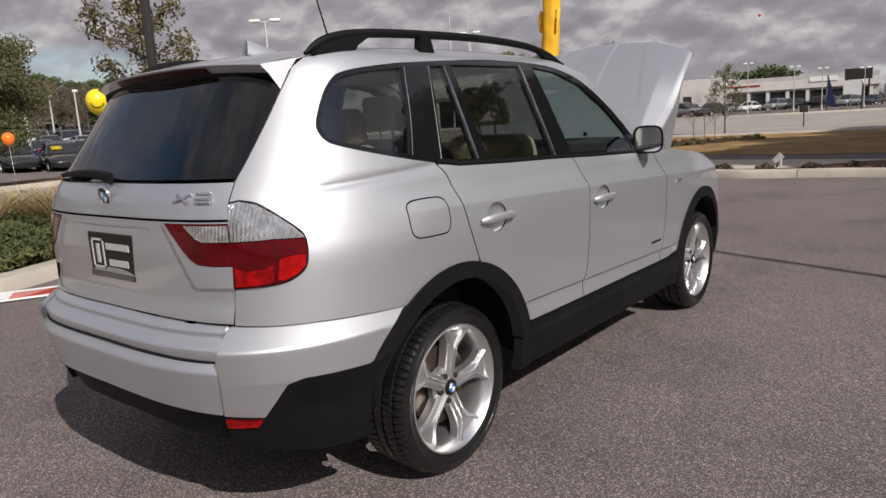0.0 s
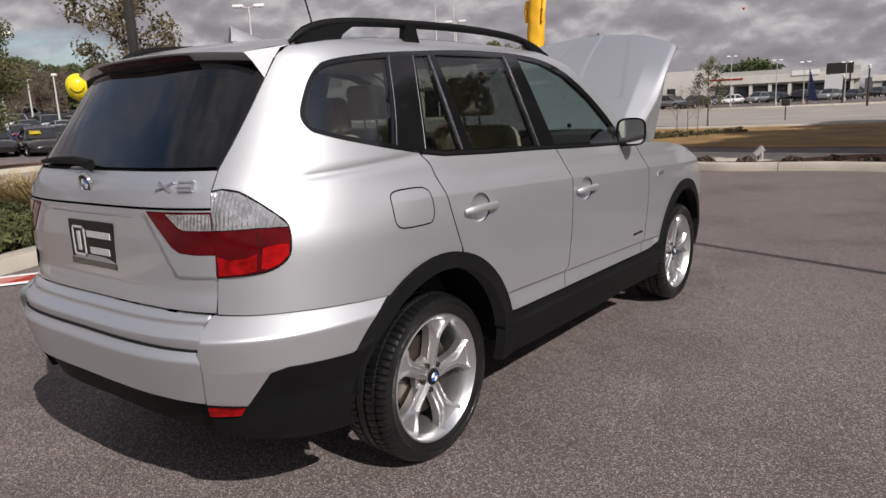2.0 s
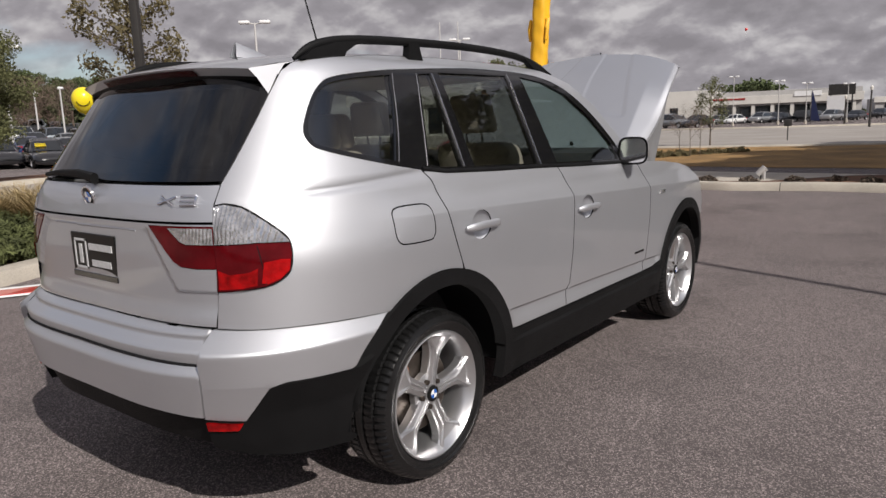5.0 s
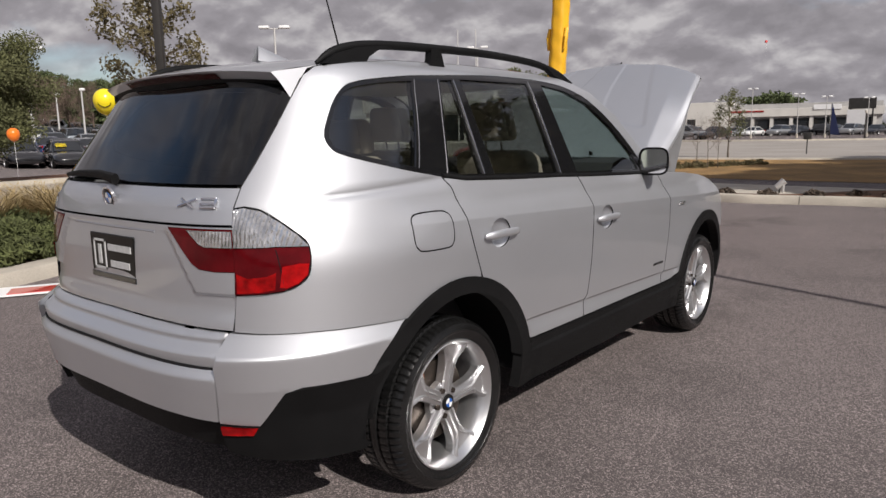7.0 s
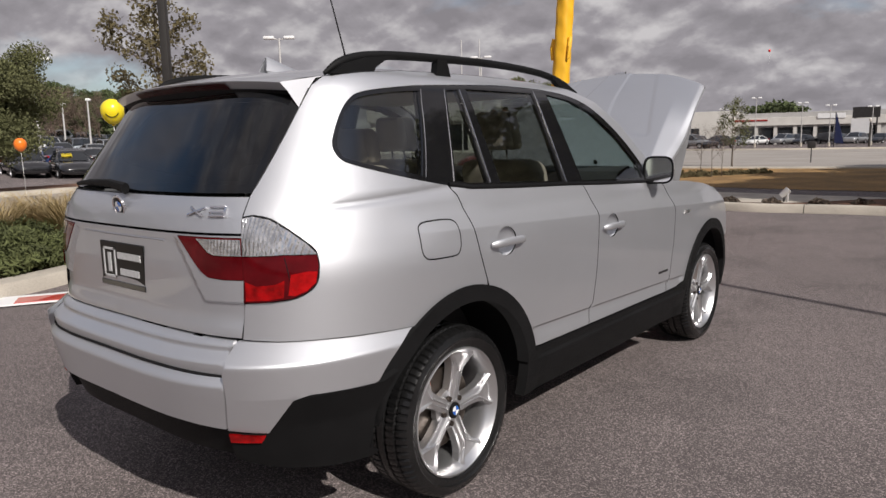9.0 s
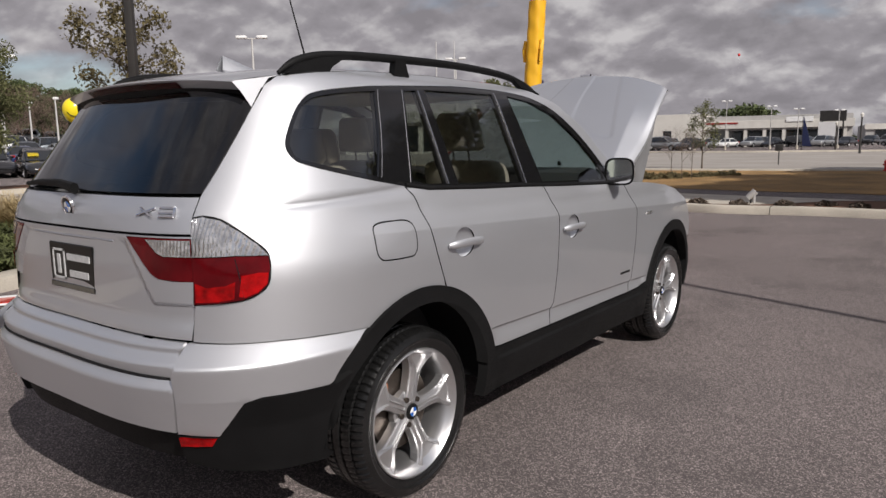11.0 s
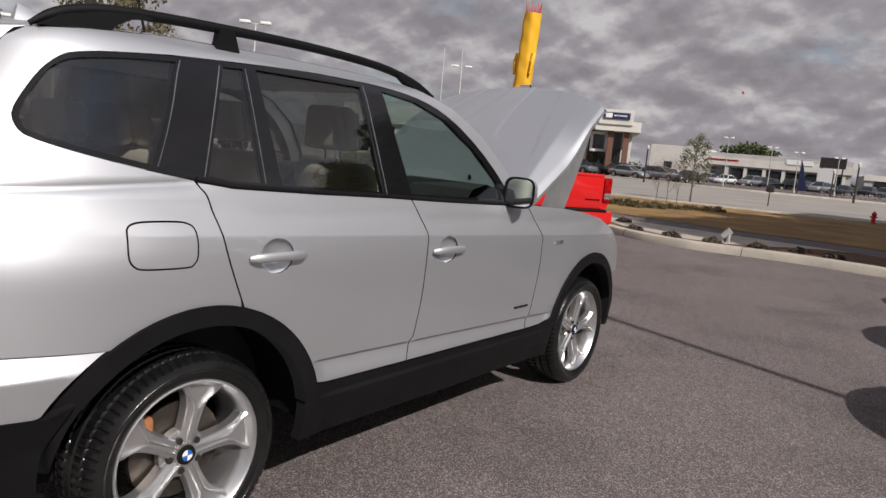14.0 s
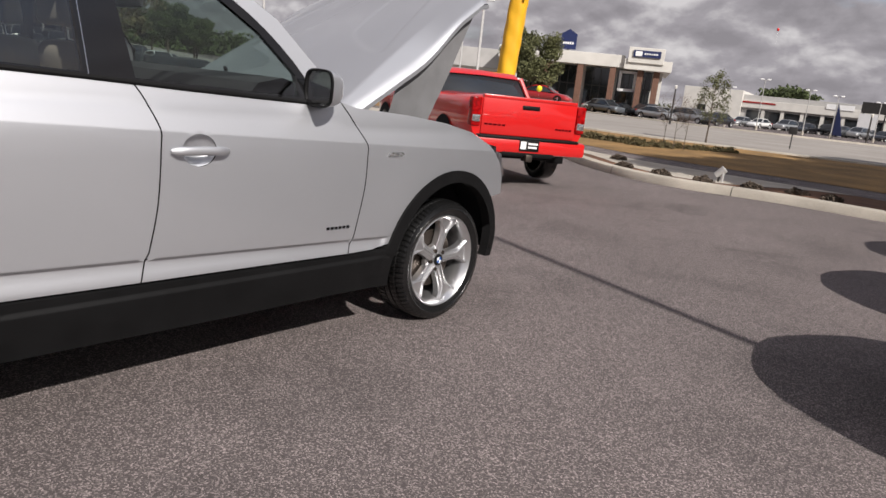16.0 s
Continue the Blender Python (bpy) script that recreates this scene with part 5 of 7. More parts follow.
def bonnet(car):
    """The raised bonnet, hinged at the windscreen."""
    hood = new("bonnet")
    hood.parent = car

    foot, along, up = Vector((0, 2.08, 1.205)), Vector((0, 1.10, 0.68)), Vector((0, -0.526, 0.850))

    def surf(v, t, drop=0.0):
        a = abs(t)
        w = 0.79 - 0.02 * v - 0.05 * v ** 3
        x = w * a
        reach = v * (0.955 + 0.150 * (1 - a ** 2.3)) - 0.03 * (1 - v) * (1 - a * a)
        h = 0.012 * math.sin(math.pi * v) - 0.050 * a ** 2.4
        # a shallow pocket on each side of the middle, round at its rear end
        rear = 0.325 + 0.11 * max(0.0, (0.56 - x) / 0.38) ** 1.4 + 0.05 * abs((x - 0.40) / 0.21) ** 6
        h -= 0.006 * ease((x - 0.19 + 0.28 * (v - 0.42)) / 0.034) * ease((0.61 - 0.42 * (v - 0.34) - x) / 0.034) * ease((v - rear) / 0.045)
        # the flank falls away outside a crease that runs up from the hinge
        h -= 0.45 * max(0.0, x - (0.72 - 0.17 * v)) * (1 - ease((v - 0.40) / 0.4))
        if a > 0.955:
            h -= 0.016 * ((a - 0.955) / 0.045) ** 2
        if v > 0.96:
            h -= 0.020 * ((v - 0.96) / 0.04) ** 2
        p = foot + along * reach + up * (h - drop)
        return Vector((w * t, p.y, p.z))
    ts = [-1 + k / 80 for k in range(161)]
    bm = bmesh.new()
    grid(bm, [[surf(i / 100, t) for t in ts] for i in range(101)])
    part("bonnet_skin", bm, M_SILVER, hood)
    bm = bmesh.new()
    grid(bm, [[surf(i / 16, t * 0.985, 0.035) for t in ts[::5]] for i in range(17)])
    part("bonnet_lining", bm, M_FELT, hood, "grey felt lining")
    bm = bmesh.new()
    rim = [(i / 20, 1.0) for i in range(21)] + [(1.0, 1 - 2 * i / 30) for i in range(1, 31)] + [(1 - i / 20, -1.0) for i in range(1, 21)]
    grid(bm, [[surf(v, t), surf(v, t, 0.02), surf(v * 0.985, t * 0.985, 0.036)] for v, t in rim])
    part("bonnet_edge", bm, M_SILVER, hood)
    for s in (1, -1):
        bm = bmesh.new()
        a, b = surf(0.30, 0.95 * s, 0.04), surf(0.93, 0.93 * s, 0.04)
        rows = []
        for i in range(9):
            p = a + (b - a) * i / 8
            q = Vector((s * 0.70, 2.42 + 0.30 * i / 8, 1.06 - 0.03 * i / 8))
            rows.append([p, (p + q) / 2 + Vector((0.01 * s, 0, 0)), q])
        grid(bm, rows)
        part("bonnet_side_lining", bm, M_FELT, hood, "grey side lining under the bonnet")
        bm = bmesh.new()
        tube(bm, [(s * 0.70, 2.20, 1.06), surf(0.42, 0.86 * s, 0.05)], 0.011, 8)
        part("gas_strut", bm, M_PLASTIC, hood)
    for x in (-0.36, 0.36):
        bm = bmesh.new()
        p = surf(0.10, x / 0.8)
        tube(bm, [p, p + Vector((0, -0.012, 0.022))], [(0.016, 0.010), (0.010, 0.007)], 8)
        part("washer_jet", bm, M_PLASTIC, hood)
    bm = bmesh.new()
    tube(bm, [surf(0.985, 0.06) + Vector((0, 0.0, 0.006)), surf(0.985, -0.06) + Vector((0, 0.0, 0.006))], (0.012, 0.010), 8)
    part("bonnet_badge", bm, M_CHROME, hood)


def seat(parent, x, y, w, front=True):
    s = new("front_seat" if front else "rear_seat")
    s.parent = parent
    part("cushion", boxm((x - w, y + 0.02, 0.62), (x + w, y + 0.52, 0.82), 0.06), M_LEATHER, s)
    bm = box(bmesh.new(), (x - w, -0.09, 0), (x + w, 0.09, 0.62), 0.07, 3)
    b = part("backrest", bm, M_LEATHER, s)
    for v in b.data.vertices:
        v.co = Vector((v.co.x, y + v.co.y - 0.28 * v.co.z, 0.70 + v.co.z))
    for hx in ([x] if front else [x - 0.24, x + 0.24] if w > 0.4 else [x]):
        # a padded front half and a shell behind it, with a gap between
        z0, tall = (1.37, 0.20) if front else (1.33, 0.15)
        for nm, y0, y1 in (("headrest", -0.005, 0.070), ("headrest_shell", -0.075, -0.012)):
            h = part(nm, box(bmesh.new(), (hx - 0.125, y0, 0), (hx + 0.125, y1, tall), 0.030, 5), M_LEATHER, s)
            for v in h.data.vertices:
                v.co = Vector((hx + (v.co.x - hx) * (1 - 7 * v.co.z ** 2), y - 0.20 + v.co.y - 0.1 * v.co.z, z0 + v.co.z))
        for dx in (-0.05, 0.05):
            bm = bmesh.new()
            tube(bm, [(hx + dx, y - 0.18, 1.28), (hx + dx, y - 0.20, 1.40)], 0.006, 6)
            part("headrest_post", bm, M_CHROME, s)


def cabin(car):
    c = new("cabin")
    c.parent = car
    part("floor_tray", box(box(bmesh.new(), (-0.78, 0.49, 0.40), (0.78, 2.0, 0.46), 0.01), (-0.49, -0.72, 0.40), (0.49, 0.486, 0.46), 0.01), M_TRIMDARK, c)
    for s in (-1, 1):
        part("door_lining", boxm((s * 0.83 - 0.02, 0.56, 0.46), (s * 0.83 + 0.02, 1.95, 1.17), 0.01), M_LEATHER, c)
        part("boot_lining", boxm((s * 0.60 - 0.02, -0.62, 0.46), (s * 0.60 + 0.02, 0.50, 1.20), 0.01), M_TRIMDARK, c)
    part("parcel_cover", boxm((-0.66, -0.70, 1.08), (0.66, -0.10, 1.11), 0.01), M_TRIMDARK, c)
    part("headlining", boxm((-0.50, -0.20, 1.640), (0.50, 1.10, 1.660), 0.005), M_LEATHER, c)
    for x in (-0.37, 0.37):
        seat(c, x, 1.22, 0.25)
    seat(c, 0.0, 0.28, 0.62, False)
    bm = bmesh.new()
    rows = [[(x, y, z) for x in (-0.80, -0.4, 0, 0.4, 0.80)] for y, z in ((1.50, 0.70), (1.50, 1.02), (1.52, 1.16), (1.58, 1.235), (1.70, 1.262), (1.84, 1.235), (2.02, 1.15))]
    grid(bm, rows)
    part("dashboard", bm, M_TRIMDARK, c)
    bm = bmesh.new()
    pts = [(-0.37 + 0.185 * math.cos(a), 1.47 + 0.06 * math.sin(a), 1.06 + 0.175 * math.sin(a)) for a in [2 * math.pi * k / 24 for k in range(25)]]
    tube(bm, pts, 0.015, 8, close=False)
    part("steering_wheel", bm, M_TRIMDARK, c)
    part("interior_mirror", boxm((-0.12, 1.42, 1.50), (0.12, 1.45, 1.57), 0.02), M_TRIMDARK, c)
    part("centre_console", boxm((-0.12, 0.6, 0.46), (0.12, 1.6, 0.80), 0.03), M_TRIMDARK, c)


build_car()

# ---- other vehicles ----
STYLES = {
    # stations: place along the length, bottom, top, half width; then cabin stations
    "sedan": (4.75, 1.82, [(-1.0, 0.38, 0.78, 0.74), (-0.97, 0.30, 0.88, 0.86), (-0.80, 0.24, 0.98, 0.97), (-0.45, 0.22, 0.97, 1.0), (0.0, 0.22, 0.95, 1.0), (0.40, 0.22, 0.92, 1.0), (0.68, 0.22, 0.86, 0.98), (0.84, 0.22, 0.79, 0.96), (0.925, 0.21, 0.70, 0.93), (0.97, 0.21, 0.645, 0.87), (0.995, 0.215, 0.605, 0.82), (1.025, 0.22, 0.575, 0.77), (1.048, 0.235, 0.545, 0.68), (1.056, 0.28, 0.50, 0.58)],
              [(-0.72, 0.98, 0.76), (-0.42, 1.40, 0.66), (-0.05, 1.46, 0.66), (0.12, 1.42, 0.66), (0.46, 0.93, 0.80)]),
    "suv": (4.70, 1.86, [(-1.0, 0.45, 0.85, 0.80), (-0.98, 0.34, 1.02, 0.92), (-0.85, 0.28, 1.10, 0.98), (-0.4, 0.26, 1.10, 1.0), (0.0, 0.26, 1.08, 1.0), (0.42, 0.26, 1.05, 1.0), (0.72, 0.26, 1.0, 0.98), (0.89, 0.27, 0.95, 0.94), (0.965, 0.29, 0.90, 0.86), (0.995, 0.33, 0.83, 0.70), (1.0, 0.45, 0.74, 0.55)],
            [(-0.97, 1.08, 0.84), (-0.84, 1.58, 0.70), (-0.30, 1.68, 0.71), (0.10, 1.64, 0.70), (0.50, 1.05, 0.84)]),
}


# the same cars without their noses, which are built apart
STYLES["coupe"] = (*STYLES["sedan"][:2], [q for q in STYLES["sedan"][2] if q[0] < 0.3] + [(0.40, 0.22, 0.86, 1.0), (0.55, 0.22, 0.76, 1.0), (0.72, 0.22, 0.68, 0.96), (0.84, 0.22, 0.58, 0.86), (0.90, 0.24, 0.48, 0.70)], STYLES["sedan"][3])
STYLES["crossover"] = (*STYLES["suv"][:2], [q for q in STYLES["suv"][2] if q[0] < 0.3] + [(0.42, 0.26, 0.98, 1.0), (0.55, 0.26, 0.86, 1.0), (0.72, 0.26, 0.78, 0.97), (0.84, 0.27, 0.68, 0.88), (0.90, 0.29, 0.55, 0.74)], STYLES["suv"][3])


def loft(bm, stations, cut=16, power=3.4, flat=0.0):
    rows = []
    for y, zb, zt, hw in stations:
        zc, h = (zb + zt) / 2, (zt - zb) / 2
        row = []
        for k in range(cut):
            a = 2 * math.pi * k / cut + math.pi / cut
            c, s = math.cos(a), math.sin(a)
            row.append((hw * math.copysign(abs(c) ** (2 / power), c), y, zc + h * math.copysign(abs(s) ** (2 / power), s)))
        rows.append(row)
    vs = grid(bm, rows, wrap=True)
    bm.faces.new(vs[0])
    bm.faces.new(vs[-1][::-1])
    return bm


def spline(stations, n):
    """Finer stations through the given ones."""
    out = []
    k = len(stations)
    for i in range(k - 1):
        p0, p1, p2, p3 = stations[max(i - 1, 0)], stations[i], stations[i + 1], stations[min(i + 2, k - 1)]
        for j in range(n):
            t = j / n
            out.append(tuple(0.5 * ((2 * b) + (c - a) * t + (2 * a - 5 * b + 4 * c - d) * t * t + (3 * b - a - 3 * c + d) * t ** 3) if q else b + (c - b) * t for q, (a, b, c, d) in enumerate(zip(p0, p1, p2, p3))))
    out.append(stations[-1])
    return out


def small_wheel(parent, x, y, r=0.33, w=0.11, rim_mat=None, far=False):
    s = 1 if x > 0 else -1
    wl = new("wheel")
    wl.parent = parent
    wl.location = (x, y, r)
    wl.rotation_euler = (0, 0, 0 if s > 0 else math.pi)
    part("tyre", revolve(bmesh.new(), [(-w, r * 0.7), (-w * 1.08, r * 0.85), (-w * 0.9, r * 0.97), (-w * 0.6, r), (w * 0.6, r), (w * 0.9, r * 0.97), (w * 1.08, r * 0.85), (w, r * 0.7)], 28), M_RUBBER, wl)
    bm = revolve(bmesh.new(), [(-w, r * 0.68), (w * 0.8, r * 0.70), (w * 0.95, r * 0.70), (w * 0.95, r * 0.64), (w * 0.55, r * 0.60), (w * 0.5, 0.001)], 28)
    rim = part("rim", bm, M_RIM if far else M_DARK, wl)
    for k in range(0 if far else 5):
        a = 2 * math.pi * k / 5
        bm = bmesh.new()
        tube(bm, [(w * 0.8, 0, 0), (w * 0.85, r * 0.64 * math.sin(a), r * 0.64 * math.cos(a))], [(0.04, 0.012), (0.032, 0.010)], 6)
        part("spoke", bm, rim_mat or M_RIM, rim)
    return wl


def vehicle(style, paint_mat, label, m, group="", far=False):
    length, width, body, cab = STYLES[style]
    L, W = length / 2, width / 2
    v = thing("parked_car", label, "car", m, group)
    st = spline([(y * L, zb, zt, hw * W) for y, zb, zt, hw in body], 3)
    part("body", loft(bmesh.new(), st, 20), paint_mat, v)
    # glasshouse and roof
    cs = spline([(y * L, 0.85, zt, hw * W) for y, zt, hw in cab], 3)
    bm = bmesh.new()
    rows = []
    for y, zb, zt, hw in cs:
        belt = float(np.interp(y / L, [b[0] for b in body], [b[2] for b in body])) - 0.05
        zt = max(zt, belt + 0.02)
        hb = W * 0.90
        rows.append([(-hb, y, belt), (-hw - 0.02, y, zt - 0.10), (-hw + 0.05, y, zt - 0.02), (0, y, zt), (hw - 0.05, y, zt - 0.02), (hw + 0.02, y, zt - 0.10), (hb, y, belt)])
    grid(bm, rows)
    part("window_glass", bm, M_WINDOW, v, "dark tinted windows")
    bm = bmesh.new()
    y0, y1 = cab[1][0] * L - 0.05, cab[-2][0] * L + 0.05
    rows = []
    for i in range(9):
        y = y0 + (y1 - y0) * i / 8
        zt = float(np.interp(y, [c[0] for c in cs], [c[2] for c in cs])) + 0.006
        hw = float(np.interp(y, [c[0] for c in cs], [c[3] for c in cs]))
        rows.append([(-hw - 0.03, y, zt - 0.115), (-hw - 0.006, y, zt - 0.085), (-hw + 0.05, y, zt - 0.015), (0, y, zt + 0.004), (hw - 0.05, y, zt - 0.015), (hw + 0.006, y, zt - 0.085), (hw + 0.03, y, zt - 0.115)])
    grid(bm, rows)
    part("roof", bm, paint_mat, v)
    for s in (-1, 1):
        for ya, yb in ((cab[0][0] * L, cab[1][0] * L), (cab[-1][0] * L, cab[-2][0] * L)):
            bm = bmesh.new()
            za = float(np.interp(ya / L, [b[0] for b in body], [b[2] for b in body])) - 0.02
            zb = float(np.interp(yb, [c[0] for c in cs], [c[2] for c in cs])) - 0.06
            hw = float(np.interp(yb, [c[0] for c in cs], [c[3] for c in cs]))
            tube(bm, [(s * W * 0.885, ya, za), (s * (hw + 0.01), yb, zb)], [(0.04, 0.03), (0.035, 0.025)], 6)
            part("pillar", bm, paint_mat, v)
        bm = bmesh.new()
        ym = (cab[1][0] + cab[-2][0]) / 2 * L
        tube(bm, [(s * W * 0.905, ym, 0.95), (s * W * 0.70, ym, cs[len(cs) // 2][2] - 0.08)], [(0.04, 0.02), (0.03, 0.02)], 6)
        part("pillar", bm, M_GLOSS, v)
        plain = style in ("sedan", "suv")
        hz = float(np.interp(0.93, [b[0] for b in body], [b[2] for b in body]))
        lampb = boxm((-0.17, -0.16, -0.075), (0.17, 0.10, 0.075), 0.05)
        for q in lampb.verts:
            q.co = Vector((s * (W * 0.66 + q.co.x), L * 0.915 + q.co.y - 0.55 * (q.co.x + 0.05) * (1 if q.co.x > -0.05 else 0.4), hz - 0.13 + q.co.z + 0.12 * q.co.x))
        if s < 0:
            bmesh.ops.reverse_faces(lampb, faces=lampb.faces)
        if plain:
            part("headlamp", lampb, M_LAMPDARK, v, "dark clear-glass headlamp")
        else:
            lampb.free()
        part("tail_lamp", boxm((s * W * 0.72 - 0.16, -L * 0.985, 0.72), (s * W * 0.72 + 0.10, -L * 0.93, 0.90), 0.03), M_REDLENS, v)
        part("wing_mirror", boxm((s * W * 1.0 - 0.06, L * 0.34, 0.95), (s * W * 1.0 + 0.10, L * 0.39, 1.08), 0.03), paint_mat, v)
        for yy in (-0.60 * L, 0.62 * L):
            small_wheel(v, s * (W - 0.115), yy, far=far)
            bm = bmesh.new()
            rows = [[(s * x, yy + 0.40 * math.cos(a), 0.33 + 0.40 * math.sin(a)) for x in (W * 0.97, W * 1.003)] for a in [math.pi * k / 12 for k in range(13)]]
            rows2 = [[(s * W * 1.004, yy + r * math.cos(a), 0.33 + r * math.sin(a)) for r in (0.30, 0.385)] for a in [math.pi * k / 12 for k in range(13)]]
            grid(bm, rows2)
            part("wheel_arch", bm, M_DARK, v)
    if not plain:
        return v
    part("grille", boxm((-W * 0.36, L * 0.955, 0.40), (W * 0.36, L * 0.999, 0.54), 0.02), M_PLASTIC, v)
    part("lower_intake", boxm((-W * 0.5, L * 0.95, 0.26), (W * 0.5, L * 0.985, 0.38), 0.02), M_PLASTIC, v)
    return v


def near_front(v, style, paint_mat, kind):
    """The front of a car parked close by: a skin from the bumper over the bonnet, with lamps, grille and shut lines on it."""
    length, width, body, cab = STYLES[style]
    L, W = length / 2, width / 2
    low = kind == "coupe"
    prof = cr([(-0.12, 0.20), (-0.03, 0.28), (0.0, 0.40), (-0.02, 0.54), (-0.07, 0.67), (-0.17, 0.735), (-0.5, 0.81), (-0.9, 0.87), (-1.38, 0.92)] if low else
              [(-0.12, 0.25), (-0.03, 0.35), (0.0, 0.50), (-0.03, 0.66), (-0.07, 0.82), (-0.16, 0.905), (-0.5, 0.975), (-0.9, 1.03), (-1.38, 1.07)], 6)

    def at(t, q, off=0.0):
        f = min(max(q, 0.0), 1.0) * (len(prof) - 1)
        i = min(int(f), len(prof) - 2)
        y, z = (prof[i][k] + (prof[i + 1][k] - prof[i][k]) * (f - i) for k in (0, 1))
        a = abs(t)
        hoodness = ease((q - 0.42) / 0.25)
        back = (0.50 if low else 0.40) * a ** 2.5 * (1 - ease((q - 0.45) / 0.55)) + 0.03 * a * a
        # raised middle of the bonnet, falling to the wings
        z -= hoodness * (0.085 * a ** 3 + 0.018 * ease((a - 0.50) / 0.10) * (1 - ease((a - 0.72) / 0.2)))
        p = Vector((W * (0.955 + 0.05 * ease(q / 0.7)) * t, L + y - back, z))
        if off:
            e = 0.01
            n = (at(t + e, q) - at(t - e, q)).cross(at(t, q + e) - at(t, q - e))
            p -= n.normalized() * off
        return p
    ts = [-1 + k / 20 for k in range(41)]
    qs = [k / 48 for k in range(49)]
    bm = bmesh.new()
    rows = []
    for q in qs:
        row = [at(t, q) for t in ts]
        for s, end in ((-1, 0), (1, -1)):
            e = row[end]
            drop = [Vector((e.x + 0.012 * s * f, e.y, e.z + (min(e.z, 0.70) - e.z) * f)) for f in (0.15, 0.5, 1.0)]
            row = drop[::-1] + row if s < 0 else row + drop
        rows.append(row)
    grid(bm, rows)
    front = part("front_skin", bm, paint_mat, v)

    def patch(name, corners, material, off, label="", nt=10, nq=6, parent=None):
        """A piece laid on the skin between four (t, q) corners."""
        bm = bmesh.new()
        c = [Vector(p) for p in corners]
        rows = []
        for i in range(nq + 1):
            a, b = c[0] + (c[3] - c[0]) * i / nq, c[1] + (c[2] - c[1]) * i / nq
            rows.append([at(*(a + (b - a) * k / nt), off) for k in range(nt + 1)])
        grid(bm, rows)
        bmesh.ops.solidify(bm, geom=bm.faces[:], thickness=0.006)
        return part(name, bm, material, parent or v, label)

    def bar(name, pts, r, material, parent, off=0.012):
        bm = bmesh.new()
        tube(bm, [at(t, q, off) for t, q in pts], r, 8)
        return part(name, bm, material, parent)
    if low:
        g = patch("grille", ((-0.20, 0.27), (0.20, 0.27), (0.27, 0.43), (-0.27, 0.43)), M_DARK, 0.006, "dark mesh grille")
        ring = [(-0.20, 0.27), (0.0, 0.265), (0.20, 0.27), (0.245, 0.35), (0.27, 0.43), (0.0, 0.438), (-0.27, 0.43), (-0.245, 0.35), (-0.20, 0.27)]
        bar("grille_frame", cr(ring, 5), 0.005, M_CHROME, g)
        bar("grille_bar", [(-0.25 + 0.47 * k / 6, 0.42 - 0.145 * k / 6) for k in range(7)], (0.007, 0.010), M_CHROME, g, 0.018)
        bm = bmesh.new()
        tube(bm, [at(0, 0.36, 0.012), at(0, 0.36, 0.032)], 0.042, 16)
        part("grille_badge", bm, M_CHROME, g)
        lamps = ((0.52, 0.42), (0.90, 0.455), (0.98, 0.56), (0.60, 0.50))
        intake = ((-0.60, 0.07), (0.60, 0.07), (0.52, 0.19), (-0.52, 0.19))
    else:
        g = patch("grille", ((-0.25, 0.30), (0.25, 0.30), (0.36, 0.52), (-0.36, 0.52)), M_DARK, 0.004, "dark grille behind chrome slats")
        ring = [(-0.25, 0.30), (0.0, 0.293), (0.25, 0.30), (0.315, 0.41), (0.36, 0.52), (0.0, 0.533), (-0.36, 0.52), (-0.315, 0.41), (-0.25, 0.30)]
        bar("grille_frame", cr(ring, 5), 0.011, M_CHROME, g)
        for k in range(5):
            q = 0.328 + 0.039 * k
            w = 0.25 + 0.105 * (q - 0.30) / 0.22
            bar("grille_slat", [(-w + 2 * w * i / 8, q) for i in range(9)], (0.005, 0.008), M_CHROME, g)
        bm = bmesh.new()
        tube(bm, [at(0, 0.42, 0.012), at(0, 0.42, 0.030)], 0.05, 16)
        part("grille_badge", bm, M_CHROME, g)
        lamps = ((0.50, 0.40), (0.90, 0.44), (0.97, 0.57), (0.56, 0.50))
        intake = ((-0.55, 0.08), (0.55, 0.08), (0.46, 0.20), (-0.46, 0.20))
    patch("lower_intake", intake, M_DARK, 0.005, "black lower intake", 14)
    bar("bumper_strip", [(-0.78 + 1.56 * k / 12, 0.045) for k in range(13)], 0.009, M_CHROME, v)
    for s in (1, -1):
        q = [(t * s, u) for t, u in lamps]
        lamp = patch("headlamp", q if s > 0 else (q[1], q[0], q[3], q[2]), M_LAMPDARK, 0.007, "dark clear-glass headlamp")
        for t in (0.64, 0.80):
            bm = bmesh.new()
            c, o = at(t * s, 0.475, 0.010), at(t * s, 0.475, 0.016)
            tube(bm, [c, o], [0.042, 0.034], 16)
            part("lamp_projector", bm, M_CHROME, lamp, "round projector lens")
        # shut line of the bonnet
        bar("shut_line", [(s * (0.76 + 0.06 * k / 14), 0.58 + 0.41 * k / 14) for k in range(15)], 0.0035, M_DARK, front, 0.001)
        bar("shut_line", [(s * 0.76 * k / 10, 0.575) for k in range(11)], 0.0035, M_DARK, front, 0.001)
        bar("bonnet_rib", [(s * (0.46 + 0.10 * k / 10), 0.60 + 0.36 * k / 10) for k in range(11)], 0.002, paint_mat, front, 0.0)


